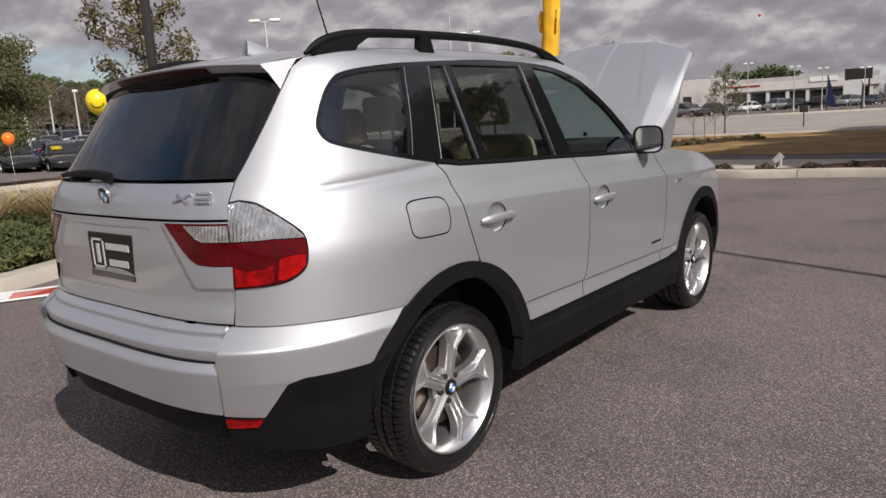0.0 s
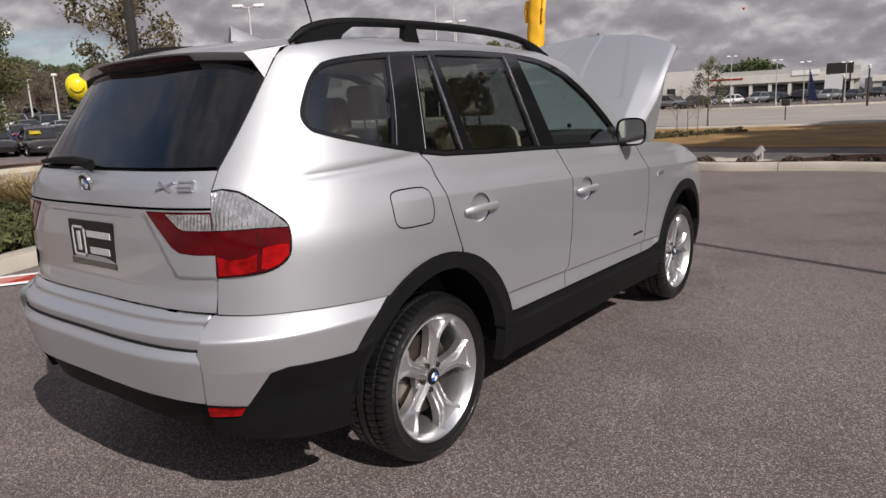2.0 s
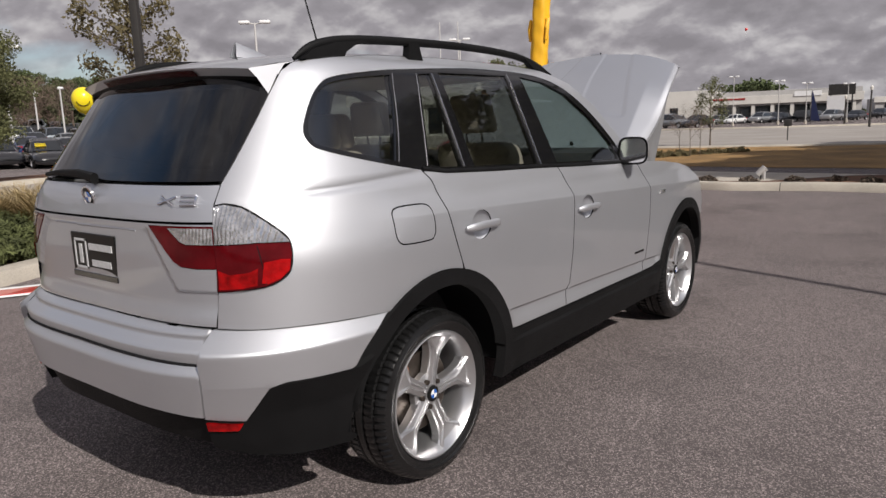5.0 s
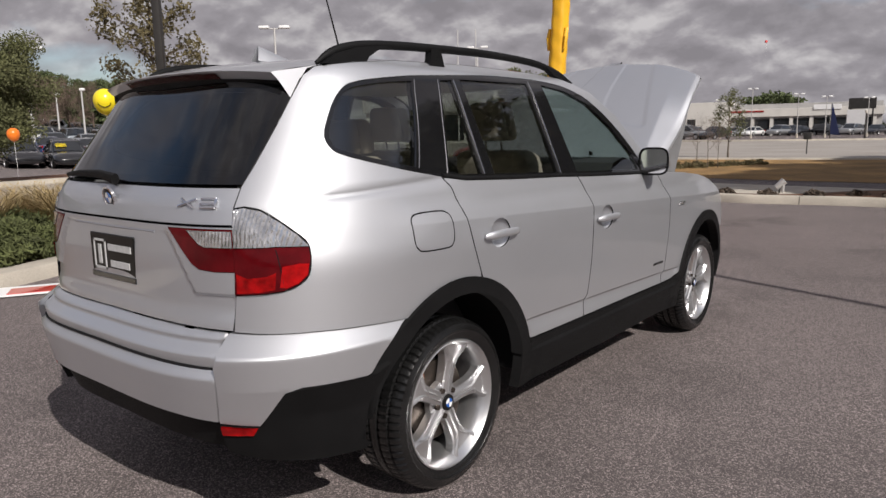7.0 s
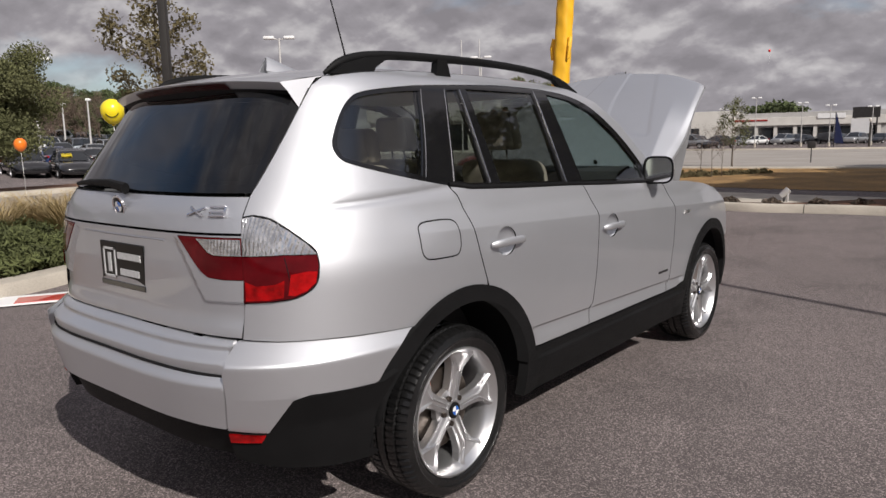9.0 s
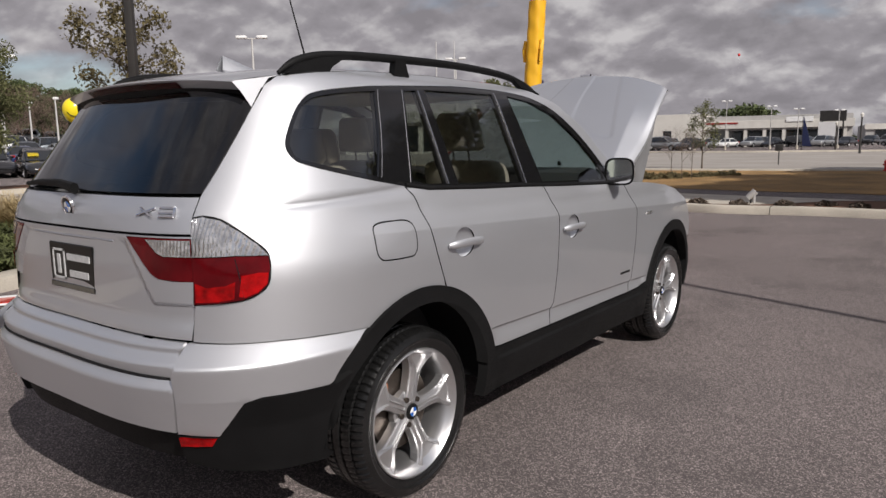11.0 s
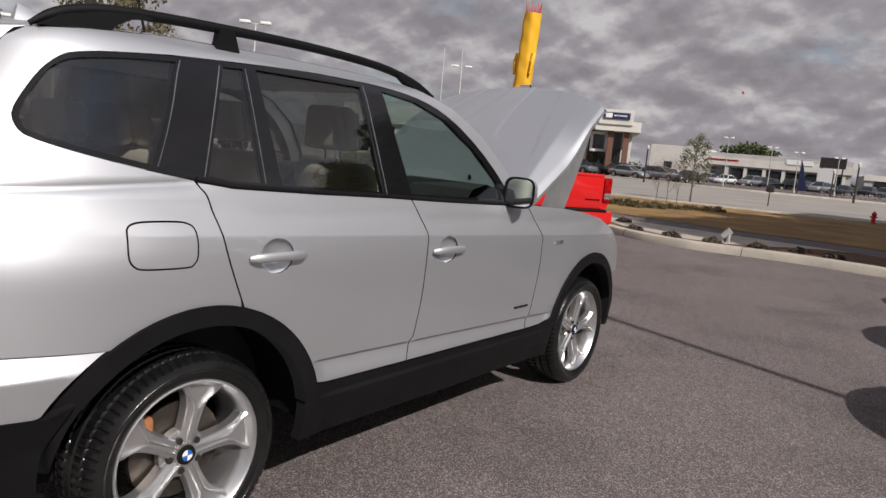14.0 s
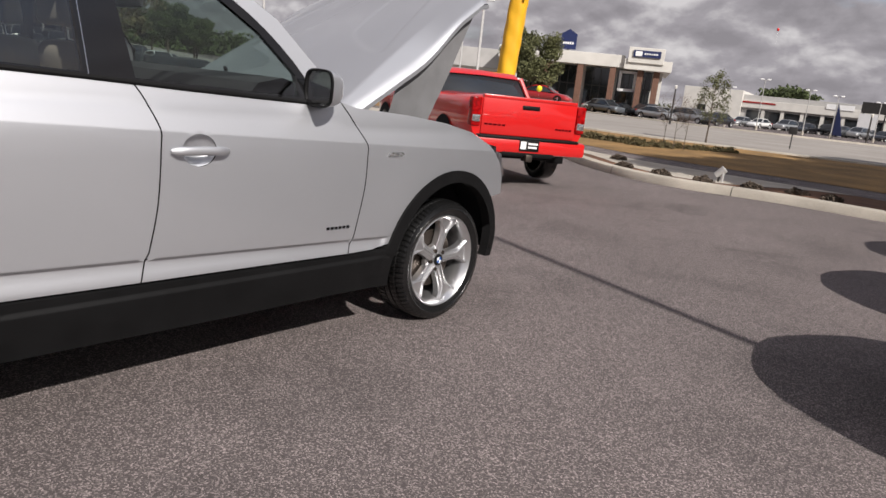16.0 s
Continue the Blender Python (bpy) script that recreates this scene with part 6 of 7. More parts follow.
# three cars parked nose-in, facing the silver car
ROW = "row of cars parked beside the aisle"
for style, kind, c, label, x, y in (("coupe", "coupe", 3, "pale silver coupe with a dark grille, parked nose out", 5.36, 4.13),
                                    ("crossover", "suv", 0, "black crossover with a chrome slatted grille, parked nose out", 5.34, 6.78),
                                    ("crossover", "suv", 1, "charcoal crossover with a chrome slatted grille, parked nose out", 5.26, 9.45)):
    near_front(vehicle(style, CAR_PAINTS[c], label, pose(x, y, 0, 0, 0, 103), ROW), style, CAR_PAINTS[c], kind)


def pickup():
    t = thing("pickup_truck", "bright red double-cab pickup truck seen from its tailgate", "truck", pose(-2.18, 8.30, 0.03, 0, 0, 60))
    # local: rear bumper at y = 0, nose towards +y
    def rounded(stations):
        return loft(bmesh.new(), spline(stations, 2), 20, 5)
    part("bed", rounded([(0.10, 0.62, 1.23, 0.88), (0.14, 0.60, 1.25, 0.90), (0.9, 0.60, 1.25, 0.93), (1.75, 0.60, 1.25, 0.92)]), M_REDPAINT, t)
    part("cab_body", rounded([(1.80, 0.58, 1.20, 0.90), (2.3, 0.56, 1.20, 0.93), (3.6, 0.56, 1.20, 0.93), (4.2, 0.56, 1.20, 0.92)]), M_REDPAINT, t)
    part("front_body", rounded([(4.1, 0.55, 1.19, 0.92), (4.7, 0.55, 1.14, 0.91), (5.2, 0.55, 1.06, 0.86), (5.4, 0.60, 0.95, 0.74)]), M_REDPAINT, t)
    bm = bmesh.new()
    rows = []
    for y, z, hw in ((1.86, 1.17, 0.84), (1.98, 1.52, 0.68), (2.1, 1.59, 0.66), (3.1, 1.62, 0.66), (3.35, 1.58, 0.66), (4.15, 1.17, 0.82)):
        rows.append([(-0.86, y, 1.16), (-hw - 0.02, y, z - 0.06), (-hw + 0.06, y, z), (hw - 0.06, y, z), (hw + 0.02, y, z - 0.06), (0.86, y, 1.16)])
    grid(bm, rows)
    part("cab_glass", bm, M_WINDOW, t, "dark cab windows")
    bm = bmesh.new()
    rows = []
    for y, z, hw in ((1.95, 1.52, 0.70), (2.08, 1.60, 0.67), (3.1, 1.635, 0.67), (3.38, 1.595, 0.67)):
        rows.append([(-hw - 0.03, y, z - 0.10), (-hw + 0.05, y, z), (0, y, z + 0.015), (hw - 0.05, y, z), (hw + 0.03, y, z - 0.10)])
    grid(bm, rows)
    part("cab_roof", bm, M_REDPAINT, t)
    for s in (-1, 1):
        for y0, z0, x0, y1, z1, x1, r in ((1.86, 1.16, 0.87, 1.99, 1.54, 0.70, 0.055), (2.95, 1.18, 0.90, 2.95, 1.58, 0.69, 0.035), (4.15, 1.17, 0.85, 3.38, 1.56, 0.69, 0.04)):
            bm = bmesh.new()
            tube(bm, [(s * x0, y0, z0), (s * x1, y1, z1)], (r, r * 0.7), 8)
            part("cab_pillar", bm, M_REDPAINT, t)
        part("tail_lamp", boxm((s * 0.83 - 0.075, 0.07, 0.80), (s * 0.83 + 0.075, 0.22, 1.20), 0.03), M_REDLENS, t, "red and clear lens")
        part("lamp_strip", boxm((s * 0.83 - 0.06, 0.063, 0.86), (s * 0.83 + 0.06, 0.10, 0.96), 0.01), M_CLEARLENS, t)
        for yy in (1.10, 4.45):
            small_wheel(t, s * 0.80, yy, 0.40, 0.13)
            bm = bmesh.new()
            grid(bm, [[(s * 0.936, yy + r * math.cos(a), 0.42 + r * math.sin(a)) for r in (0.30, 0.47)] for a in [math.pi * k / 12 for k in range(13)]])
            part("wheel_arch", bm, M_DARK, t)
        part("mud_flap", boxm((s * 0.80 - 0.14, 0.62, 0.30), (s * 0.80 + 0.14, 0.64, 0.62), 0.01), M_PLASTIC, t)
    # tailgate
    g = part("tailgate", boxm((-0.745, 0.075, 0.70), (0.745, 0.15, 1.235), 0.02), M_REDPAINT, t)
    part("gate_top", boxm((-0.74, 0.065, 1.20), (0.74, 0.16, 1.25), 0.015), M_REDPAINT, g)
    part("gate_handle", boxm((-0.14, 0.060, 1.08), (0.14, 0.09, 1.14), 0.015), M_PLASTIC, g)
    for x0, x1 in ((-0.70, -0.36), (0.42, 0.70)):
        for k in range(5):
            w = (x1 - x0) / 5
            part("badge_bar", boxm((x0 + w * k, 0.069, 0.83), (x0 + w * (k + 0.75), 0.08, 0.855)), M_REDDARK, g, smooth=False)
    b = part("rear_bumper", boxm((-0.93, 0.0, 0.46), (0.93, 0.22, 0.68), 0.05), M_REDPAINT, t)
    part("bumper_step", boxm((-0.80, -0.006, 0.655), (0.80, 0.20, 0.70), 0.02), M_PLASTIC, b)
    part("bumper_lower", boxm((-0.42, 0.01, 0.42), (0.42, 0.16, 0.50), 0.02), M_PLASTIC, b)
    part("plate_board", boxm((-0.155, -0.012, 0.51), (0.155, 0.004, 0.665), 0.004), M_BLACK, b, "black dealer board with white bars", smooth=False)
    for x0, z0, x1, z1 in ((-0.14, 0.535, -0.05, 0.645), (-0.02, 0.60, 0.13, 0.63), (-0.02, 0.55, 0.12, 0.58)):
        part("sign_bar", boxm((x0, -0.015, z0), (x1, -0.011, z1)), M_WHITE, b, smooth=False)
    part("underbody", boxm((-0.55, 0.3, 0.36), (0.55, 5.1, 0.62), 0.05), M_DARK, t)
    part("tow_hitch", boxm((-0.05, -0.05, 0.36), (0.05, 0.12, 0.46), 0.01), M_STEEL, t)


pickup()


STICKERED = ((-36.4, 14.2), (-42.0, 16.4))


def lots():
    """Rows of cars in the car parks across the roads."""
    rng = random.Random(5)
    names = ["black", "charcoal", "white", "silver", "dark red", "dark blue", "black", "steel grey"]
    bases = {}

    def put(x, y, turn, grp, low=False, dark=False):
        st = "sedan" if low else rng.choice(("sedan", "suv", "sedan"))
        c = rng.choice((0, 1, 7)) if dark else rng.choice((0, 1, 2, 2, 3, 3, 0, 5, 7, 3, 0))
        m = pose(x, y, ground_z(x, y) + (0.34 if y > 60 else 0.0), 0, 0, turn)
        lab = f"{names[c]} {'saloon' if st == 'sedan' else 'crossover'} parked in a car park row"
        if (st, c) in bases:
            copy_thing(bases[st, c], m)
        else:
            bases[st, c] = vehicle(st, CAR_PAINTS[c], lab, m, grp, True)
    # left car park: rows run along its border
    for row in range(9):
        off = 15.0 + row * 5.6 + (row // 2) * 2.0
        for k in range(14):
            y = -4 + row * 1.2 + k * 2.75 + rng.uniform(-0.12, 0.12)
            x = -21.6 - 0.21 * (y - 5) - off
            if rng.random() < 0.94 and min(math.hypot(x - a, y - b) for a, b in STICKERED) > 2.4:
                put(x, y, -100 if row % 2 == 0 else 80, "cars in the far car park", row < 2, row == 0)
    # car parks across the road in front
    for k in range(6):
        x = -36 + k * 2.8
        if rng.random() < 0.85:
            put(x - 2, 80 + 0.1 * (x + 20) + rng.uniform(-0.2, 0.2), 180 + rng.choice((-12, 75, -12)), "cars across the road")
    for k in range(30):
        x = -44 + k * 3.1 + rng.uniform(-0.3, 0.3)
        if rng.random() < 0.85:
            put(x, 118 + 0.2 * x, 168 + rng.choice((0, 0, 60)), "cars across the road")
        if rng.random() < 0.7:
            put(x + 1, 136 + 0.15 * x, 168, "cars across the road")
    for x, y, a in ((-41, 73.5, -95), (-35.5, 75.5, -110), (-30.0, 77, -98)):
        put(x, y, a, "cars across the road")


lots()
# two saloons with yellow price stickers behind the windscreen
for (x, y), c in zip(STICKERED, (0, 1)):
    v = vehicle("sedan", CAR_PAINTS[c], "dark saloon with a yellow price sticker on its windscreen", pose(x, y, ground_z(x, y), 0, 0, -104), "cars in the far car park", True)
    bm = bmesh.new()
    grid(bm, [[(x0, 0.62 - 0.02, 1.30), (x0, 0.86, 1.145), (x0, 0.862, 1.135)] for x0 in (0.05, 0.30, 0.55)])
    bmesh.ops.solidify(bm, geom=bm.faces[:], thickness=0.004)
    part("price_sticker", bm, M_YBALLOON, v, "yellow price sticker")
vehicle("sedan", CAR_PAINTS[4], "dark red hatchback parked on the far bank", pose(-31.0, 54.5, 1.0, 0, 0, -75))

# ---- trees and plants ----
def leaf_mesh(name, clumps, per, spread, size, seed, stretch=(1, 1, 1), up=0.0, slim=1.0):
    """Many small bent leaves round clump centres."""
    r = np.random.RandomState(seed)
    cs = np.repeat(np.array(clumps, float), per, axis=0)
    n = len(cs)
    d = r.normal(size=(n, 3))
    d /= np.linalg.norm(d, axis=1)[:, None]
    pos = cs + d * (r.rand(n, 1) ** 0.5) * spread * np.array(stretch)
    a = r.normal(size=(n, 3)) + np.array((0, 0, up))
    a /= np.linalg.norm(a, axis=1)[:, None]
    b = np.cross(a, r.normal(size=(n, 3)))
    b /= np.linalg.norm(b, axis=1)[:, None]
    s = size * (0.6 + 0.8 * r.rand(n, 1))
    nrm = np.cross(a, b)
    v = np.empty((n, 4, 3))
    v[:, 0] = pos - a * s * 0.5
    v[:, 1] = pos + b * s * 0.28 * slim + nrm * s * 0.08
    v[:, 2] = pos + a * s * 0.5
    v[:, 3] = pos - b * s * 0.28 * slim + nrm * s * 0.08
    f = np.arange(n * 4).reshape(n, 4)
    me = bpy.data.meshes.new(name)
    me.from_pydata(v.reshape(-1, 3).tolist(), [], f.tolist())
    return me


def limbs(bm, base, top, r0, n, reach, rng, first=0.35, droop=0.0, rise=0.5):
    """A tapered trunk with limbs; returns the limb tips."""
    base, top = Vector(base), Vector(top)
    pts = [base + (top - base) * i / 6 + Vector((rng.uniform(-1, 1), rng.uniform(-1, 1), 0)) * r0 * 0.5 * (i > 0) for i in range(7)]
    tube(bm, pts, [r0 * (1.25 if i == 0 else 1 - 0.14 * i) for i in range(7)], 8)
    tips = []
    for k in range(n):
        f = first + (1 - first) * (k + 0.5) / n
        p = base + (top - base) * f
        a = k * 2.4 + rng.uniform(-0.4, 0.4)
        ln = reach * (1.15 - 0.75 * abs(f - 0.6)) * rng.uniform(0.7, 1.1)
        d = Vector((math.cos(a), math.sin(a), rise - droop))
        q1, q2 = p + d * ln * 0.55, p + d * ln + Vector((0, 0, ln * 0.1))
        tube(bm, [p, q1, q2], [r0 * 0.38, r0 * 0.22, r0 * 0.08], 5)
        tips += [q2, q1, p + d * ln * 0.8]
        for j in range(2):
            b = a + rng.uniform(-0.9, 0.9)
            q3 = q1 + Vector((math.cos(b), math.sin(b), 0.5)) * ln * 0.45
            tube(bm, [q1, q3], [r0 * 0.15, r0 * 0.05], 4)
            tips.append(q3)
    return tips


def tree(label, m, height, r0, reach, n, leaf, per, spread, size, seed, first=0.35, rise=0.5, group="", stretch=(1, 1, 0.75), slim=1.0):
    rng = random.Random(seed)
    t = thing("tree", label, "tree", m, group)
    bm = bmesh.new()
    tips = limbs(bm, (0, 0, -0.1), (0, 0, height * 0.92), r0, n, reach, rng, first, 0, rise)
    part("trunk", bm, M_BARK, t)
    tips.append(Vector((0, 0, height * 0.93)))
    if per:
        meshpart("crown", leaf_mesh("crown", [tuple(p) for p in tips], per, spread, size, seed, stretch, slim=slim), leaf, t, smooth=False)
    return t


def onland(x, y, turn=0, s=1.0):
    return pose(x, y, ground_z(x, y), 0, 0, turn) @ Matrix.Scale(s, 4)


# young oak with thin autumn leaves behind the dark pole
tree("slim young oak with thin brownish winter leaves", onland(-23.2, 12.2), 6.5, 0.10, 1.75, 19, M_RUSTLEAF, 50, 0.50, 0.15, 11, first=0.28, rise=0.6)
# evergreen oaks at the far car park's border
tree("broad evergreen oak with a dense dark green crown", onland(-22.3, 5.9, 40), 4.0, 0.13, 1.45, 22, M_OAK, 520, 0.62, 0.085, 12, first=0.28)
tree("evergreen oak beside the showroom", pose(-33.0, 54.8, 0.3), 6.1, 0.14, 2.2, 16, M_OAK, 150, 0.75, 0.24, 13, first=0.3)
# pines along the horizon
pine = tree("tall pine with an open tufted crown", onland(-86, 26), 7.4, 0.20, 2.3, 18, M_PINE, 120, 0.95, 0.42, 14, first=0.42, rise=0.25, group="pines behind the far car park", slim=0.6)
rng_p = random.Random(8)
for k in range(17):
    x, y = -92 + 1.0 * k * 0.6 + rng_p.uniform(-4, 4), 4 + k * 3.1 + rng_p.uniform(-1, 1)
    copy_thing(pine, onland(x, y, rng_p.uniform(0, 360), rng_p.uniform(0.68, 0.95)))
bare = tree("bare reddish winter tree", onland(-72, 27), 5.0, 0.09, 1.9, 18, M_BARE, 70, 0.6, 0.26, 15, first=0.2, rise=0.9, group="bare trees behind the far car park", slim=0.14)
for k in range(7):
    copy_thing(bare, onland(-74 - k * 0.7, 12 + k * 3.6, k * 50))
# young tree and saplings on the lawn
tree("slender young tree with sparse yellow-green leaves", pose(-6.65, 28.05, 0.15), 2.75, 0.04, 0.50, 20, M_OAK, 22, 0.20, 0.070, 16, first=0.30, rise=0.9)
sapling = tree("thin bare sapling with grey stems", pose(-5.1, 20.9, 0.1), 1.55, 0.016, 0.34, 9, M_BARE, 12, 0.16, 0.05, 17, first=0.45, rise=1.3, group="saplings in the planting bed", slim=0.2)
for dx, dy in ((0.28, 0.15), (-0.45, 0.3)):
    copy_thing(sapling, pose(-5.1 + dx, 20.9 + dy, 0.1, 0, 0, dx * 500))


def bush(name, label, cat, m, r, h, per, size, leaf, seed, group="", slim=1.0, up=0.0):
    t = thing(name, label, cat, m, group)
    rng = random.Random(seed)
    cl = []
    for k in range(26):
        a, q = rng.uniform(0, 6.28), rng.random() ** 0.6
        cl.append((r * q * math.cos(a), r * q * math.sin(a), h * (0.15 + 0.7 * rng.random() * (1 - 0.6 * q * q))))
    meshpart("foliage", leaf_mesh("foliage", cl, per, r * 0.32, size, seed, (1, 1, 0.7), up=up, slim=slim), leaf, t, smooth=False)
    bm = bmesh.new()
    for k in range(7):
        a = k * 0.9
        tube(bm, [(0, 0, -0.03), (r * 0.5 * math.cos(a), r * 0.5 * math.sin(a), h * 0.5)], [0.012, 0.005], 5)
    part("stem", bm, M_BARK, t)
    return t


low = bush("shrub", "small brownish clipped shrub in the lawn bed", "shrub", pose(-4.3, 23.2, 0.1), 0.34, 0.33, 30, 0.07, M_RUSTLEAF, 20, "row of low shrubs")
for k in range(9):
    f = k / 9
    copy_thing(low, pose(-6.1 + 1.9 * f + 0.12 * (k % 3), 20.5 + 2.9 * f, 0.1, 0, 0, k * 47))
for k in range(7):
    copy_thing(low, pose(-8.2 + 0.33 * k, 20.9 + 0.1 * (k % 2), 0.1, 0, 0, k * 77))
clump = bush("ground_plant", "dry dark brown ground plant on the pine straw", "plant", pose(-2.9, 13.0, 0.1), 0.17, 0.13, 26, 0.06, M_BARK, 21, "dry plants along the kerb")
for x, y in ((-2.0, 12.75), (-1.2, 12.75), (-0.4, 12.95), (0.9, 13.1), (2.0, 12.9), (2.6, 12.75), (3.3, 12.6), (-3.9, 14.8), (0.3, 13.25)):
    copy_thing(clump, pose(x, y, 0.1, 0, 0, x * 91))
tuft = bush("ground_plant", "sparse reddish-brown dry tuft by the kerb", "plant", pose(3.0, 12.9, 0.1), 0.24, 0.15, 22, 0.11, M_RUSTLEAF, 22, "dry plants along the kerb", slim=0.15, up=1.5)
for x in (3.5, 4.1, 2.5):
    copy_thing(tuft, pose(x, 12.75, 0.1, 0, 0, x * 55))


def grass_clump(m, seed, n, h, r):
    """A fountain of thin arching blades with feathery heads."""
    t = thing("ornamental_grass", "straw-coloured feathery ornamental grass over green juniper", "grass", m, "grasses behind the kerb")
    rng = np.random.RandomState(seed)
    vs, fs = [], []
    for k in range(n):
        a, q = rng.rand() * 6.283, rng.rand() ** 0.5
        bx, by = r * 0.4 * q * math.cos(a), r * 0.4 * q * math.sin(a)
        out, hh = r * (0.4 + 0.7 * rng.rand()), h * (0.6 + 0.5 * rng.rand())
        w = 0.004 + 0.004 * rng.rand()
        pa = a + rng.randn() * 0.5
        s = len(vs)
        for i in range(5):
            f = i / 4
            x, y, z = bx + out * f ** 1.8 * math.cos(pa), by + out * f ** 1.8 * math.sin(pa), hh * (f - 0.22 * f ** 3)
            ww = w * (1 - 0.75 * f)
            vs += [(x - ww * math.sin(pa), y + ww * math.cos(pa), z), (x + ww * math.sin(pa), y - ww * math.cos(pa), z)]
            if i:
                fs.append((s + 2 * i - 2, s + 2 * i - 1, s + 2 * i + 1, s + 2 * i))
    me = bpy.data.meshes.new("blades")
    me.from_pydata(vs, [], fs)
    meshpart("blades", me, M_STRAWGRASS, t, smooth=False)
    return t


for x, y, h in ((-6.9, 1.9, 0.95), (-7.3, 1.0, 0.9), (-7.5, 2.9, 1.0), (-8.2, 2.0, 0.9), (-7.8, 0.1, 0.85)):
    grass_clump(pose(x, y, 0.1), int(abs(x * 100 + y * 10)), 900, h, 0.75)
for k, (x, y) in enumerate(((-6.0, 0.75), (-6.1, 1.5), (-6.4, 2.2), (-6.6, 0.2), (-5.9, -0.3), (-6.9, 1.1))):
    bush("juniper", "low spreading green juniper behind the kerb", "shrub", pose(x, y, 0.1), 0.62, 0.52, 260, 0.09, M_SHRUB, 30 + k, "junipers behind the kerb", slim=0.5)
# unseen oaks, added out of view to cast the shade on the lawn
for x, y, seed, turn in ((8.9, 14.2, 19, 0), (9.2, 19.4, 23, 90), (9.7, 25.0, 27, 200)):
    tree("unseen dense oak added to shade the lawn", pose(x, y, 0.15, 0, 0, turn), 7.6, 0.18, 3.3, 24, M_OAK, 340, 1.05, 0.30, seed, first=0.22, group="oaks beside the lawn")


# ---- buildings, lamps, signs, balloons ----
def lamp_post(label, m, height, arms, pole_mat, r=0.09, group=""):
    t = thing("street_lamp", label, "lamp", m, group)
    bm = bmesh.new()
    tube(bm, [(0, 0, 0), (0, 0, height)], [r, r * 0.6], 10)
    part("pole", bm, pole_mat, t)
    part("foot", revolve_z(bmesh.new(), [(r * 2.2, 0), (r * 2.2, 0.5), (r * 1.2, 0.55)], 12), M_KERB, t)
    for s in arms:
        bm = bmesh.new()
        tube(bm, [(0, 0, height - 0.08), (s * 0.5, 0, height)], 0.04, 8)
        part("arm", bm, pole_mat, t)
        hl = 0.33 if abs(s) == 1 else 0.25
        part("lamp_head", boxm((s * 0.64 - hl, -0.20, height - 0.06), (s * 0.64 + hl, 0.20, height + 0.13), 0.06), M_WHITE if pole_mat != M_POLE else M_POLE, t)
    return t


def revolve_z(bm, prof, seg=20):
    rows = []
    for r, z in prof:
        rows.append([(r * math.cos(2 * math.pi * k / seg), r * math.sin(2 * math.pi * k / seg), z) for k in range(seg)])
    grid(bm, rows, wrap=True)
    return bm


G_LAMP = "tall car park lamps"
for x, y, h, turn in ((-34.1, 26.5, None, 40), (-37.3, 52.4, None, 30), (-43.9, 15.6, None, 65)):
    top = {-34.1: 8.2, -37.3: 9.4, -43.9: 6.95}[x]
    g = ground_z(x, y)
    lamp_post("tall pale lamp post with two white box heads", pose(x, y, g, 0, 0, turn), top - g, (-1, 1), M_LIGHTPOLE, 0.10, G_LAMP)
for x, y, top in ((-62, 24.6, 5.5), (-56.7, 24.4, 5.55)):
    lamp_post("tall pale lamp post with one white head", pose(x, y, ground_z(x, y), 0, 0, 150), top - ground_z(x, y), (1,), M_LIGHTPOLE, 0.09, G_LAMP)
for x, y, top in ((-27.2, 105.5, 7.0), (-21.1, 105.5, 6.0), (-17.6, 105.5, 5.5), (-30.7, 102.5, 5.5), (-13.7, 113, 5.4), (-4.0, 112, 5.6), (6.0, 118, 5.8)):
    lamp_post("grey lamp post with twin heads across the road", pose(x, y, 0.1, 0, 0, 20), top, (-0.7, 0.7), M_STUCCO2, 0.08, "lamps across the road")
for x, y, top in ((-21.5, 60.5, 3.2), (-8.2, 73, 2.6), (-4.9, 62, 3.0), (3.0, 47, 2.4)):
    t = thing("street_lamp", "short dark post-top lamp beside the road", "lamp", pose(x, y, 0.1), "post-top lamps")
    bm = bmesh.new()
    tube(bm, [(0, 0, 0), (0, 0, top)], [0.09, 0.06], 10)
    part("pole", bm, M_POLE, t)
    part("lantern", revolve_z(bmesh.new(), [(0.02, top), (0.10, top + 0.03), (0.13, top + 0.24), (0.02, top + 0.36)], 12), M_STUCCO, t)
# dark square pole near the grasses
t = thing("street_lamp", "tall dark square lamp pole behind the kerb", "lamp", pose(-7.9, 3.85, 0.1, 0, 0, 35))
part("pole", boxm((-0.058, -0.058, 0), (0.058, 0.058, 8.6), 0.008), M_POLE, t)
part("foot", boxm((-0.22, -0.22, 0), (0.22, 0.22, 0.30), 0.02), M_KERB, t)
part("lamp_head", boxm((-0.25, 0.1, 8.45), (0.25, 0.9, 8.65), 0.03), M_POLE, t)
# the pole whose thin shadow falls across the aisle
t = thing("street_lamp", "tall slim dark lamp pole among the parked cars", "lamp", pose(8.15, 2.05, 0.0))
bm = bmesh.new()
tube(bm, [(0, 0, 0), (0, 0, 8.0)], [0.055, 0.045], 10)
part("pole", bm, M_POLE, t)
part("foot", revolve_z(bmesh.new(), [(0.2, 0), (0.2, 0.35), (0.08, 0.4)], 14), M_KERB, t)


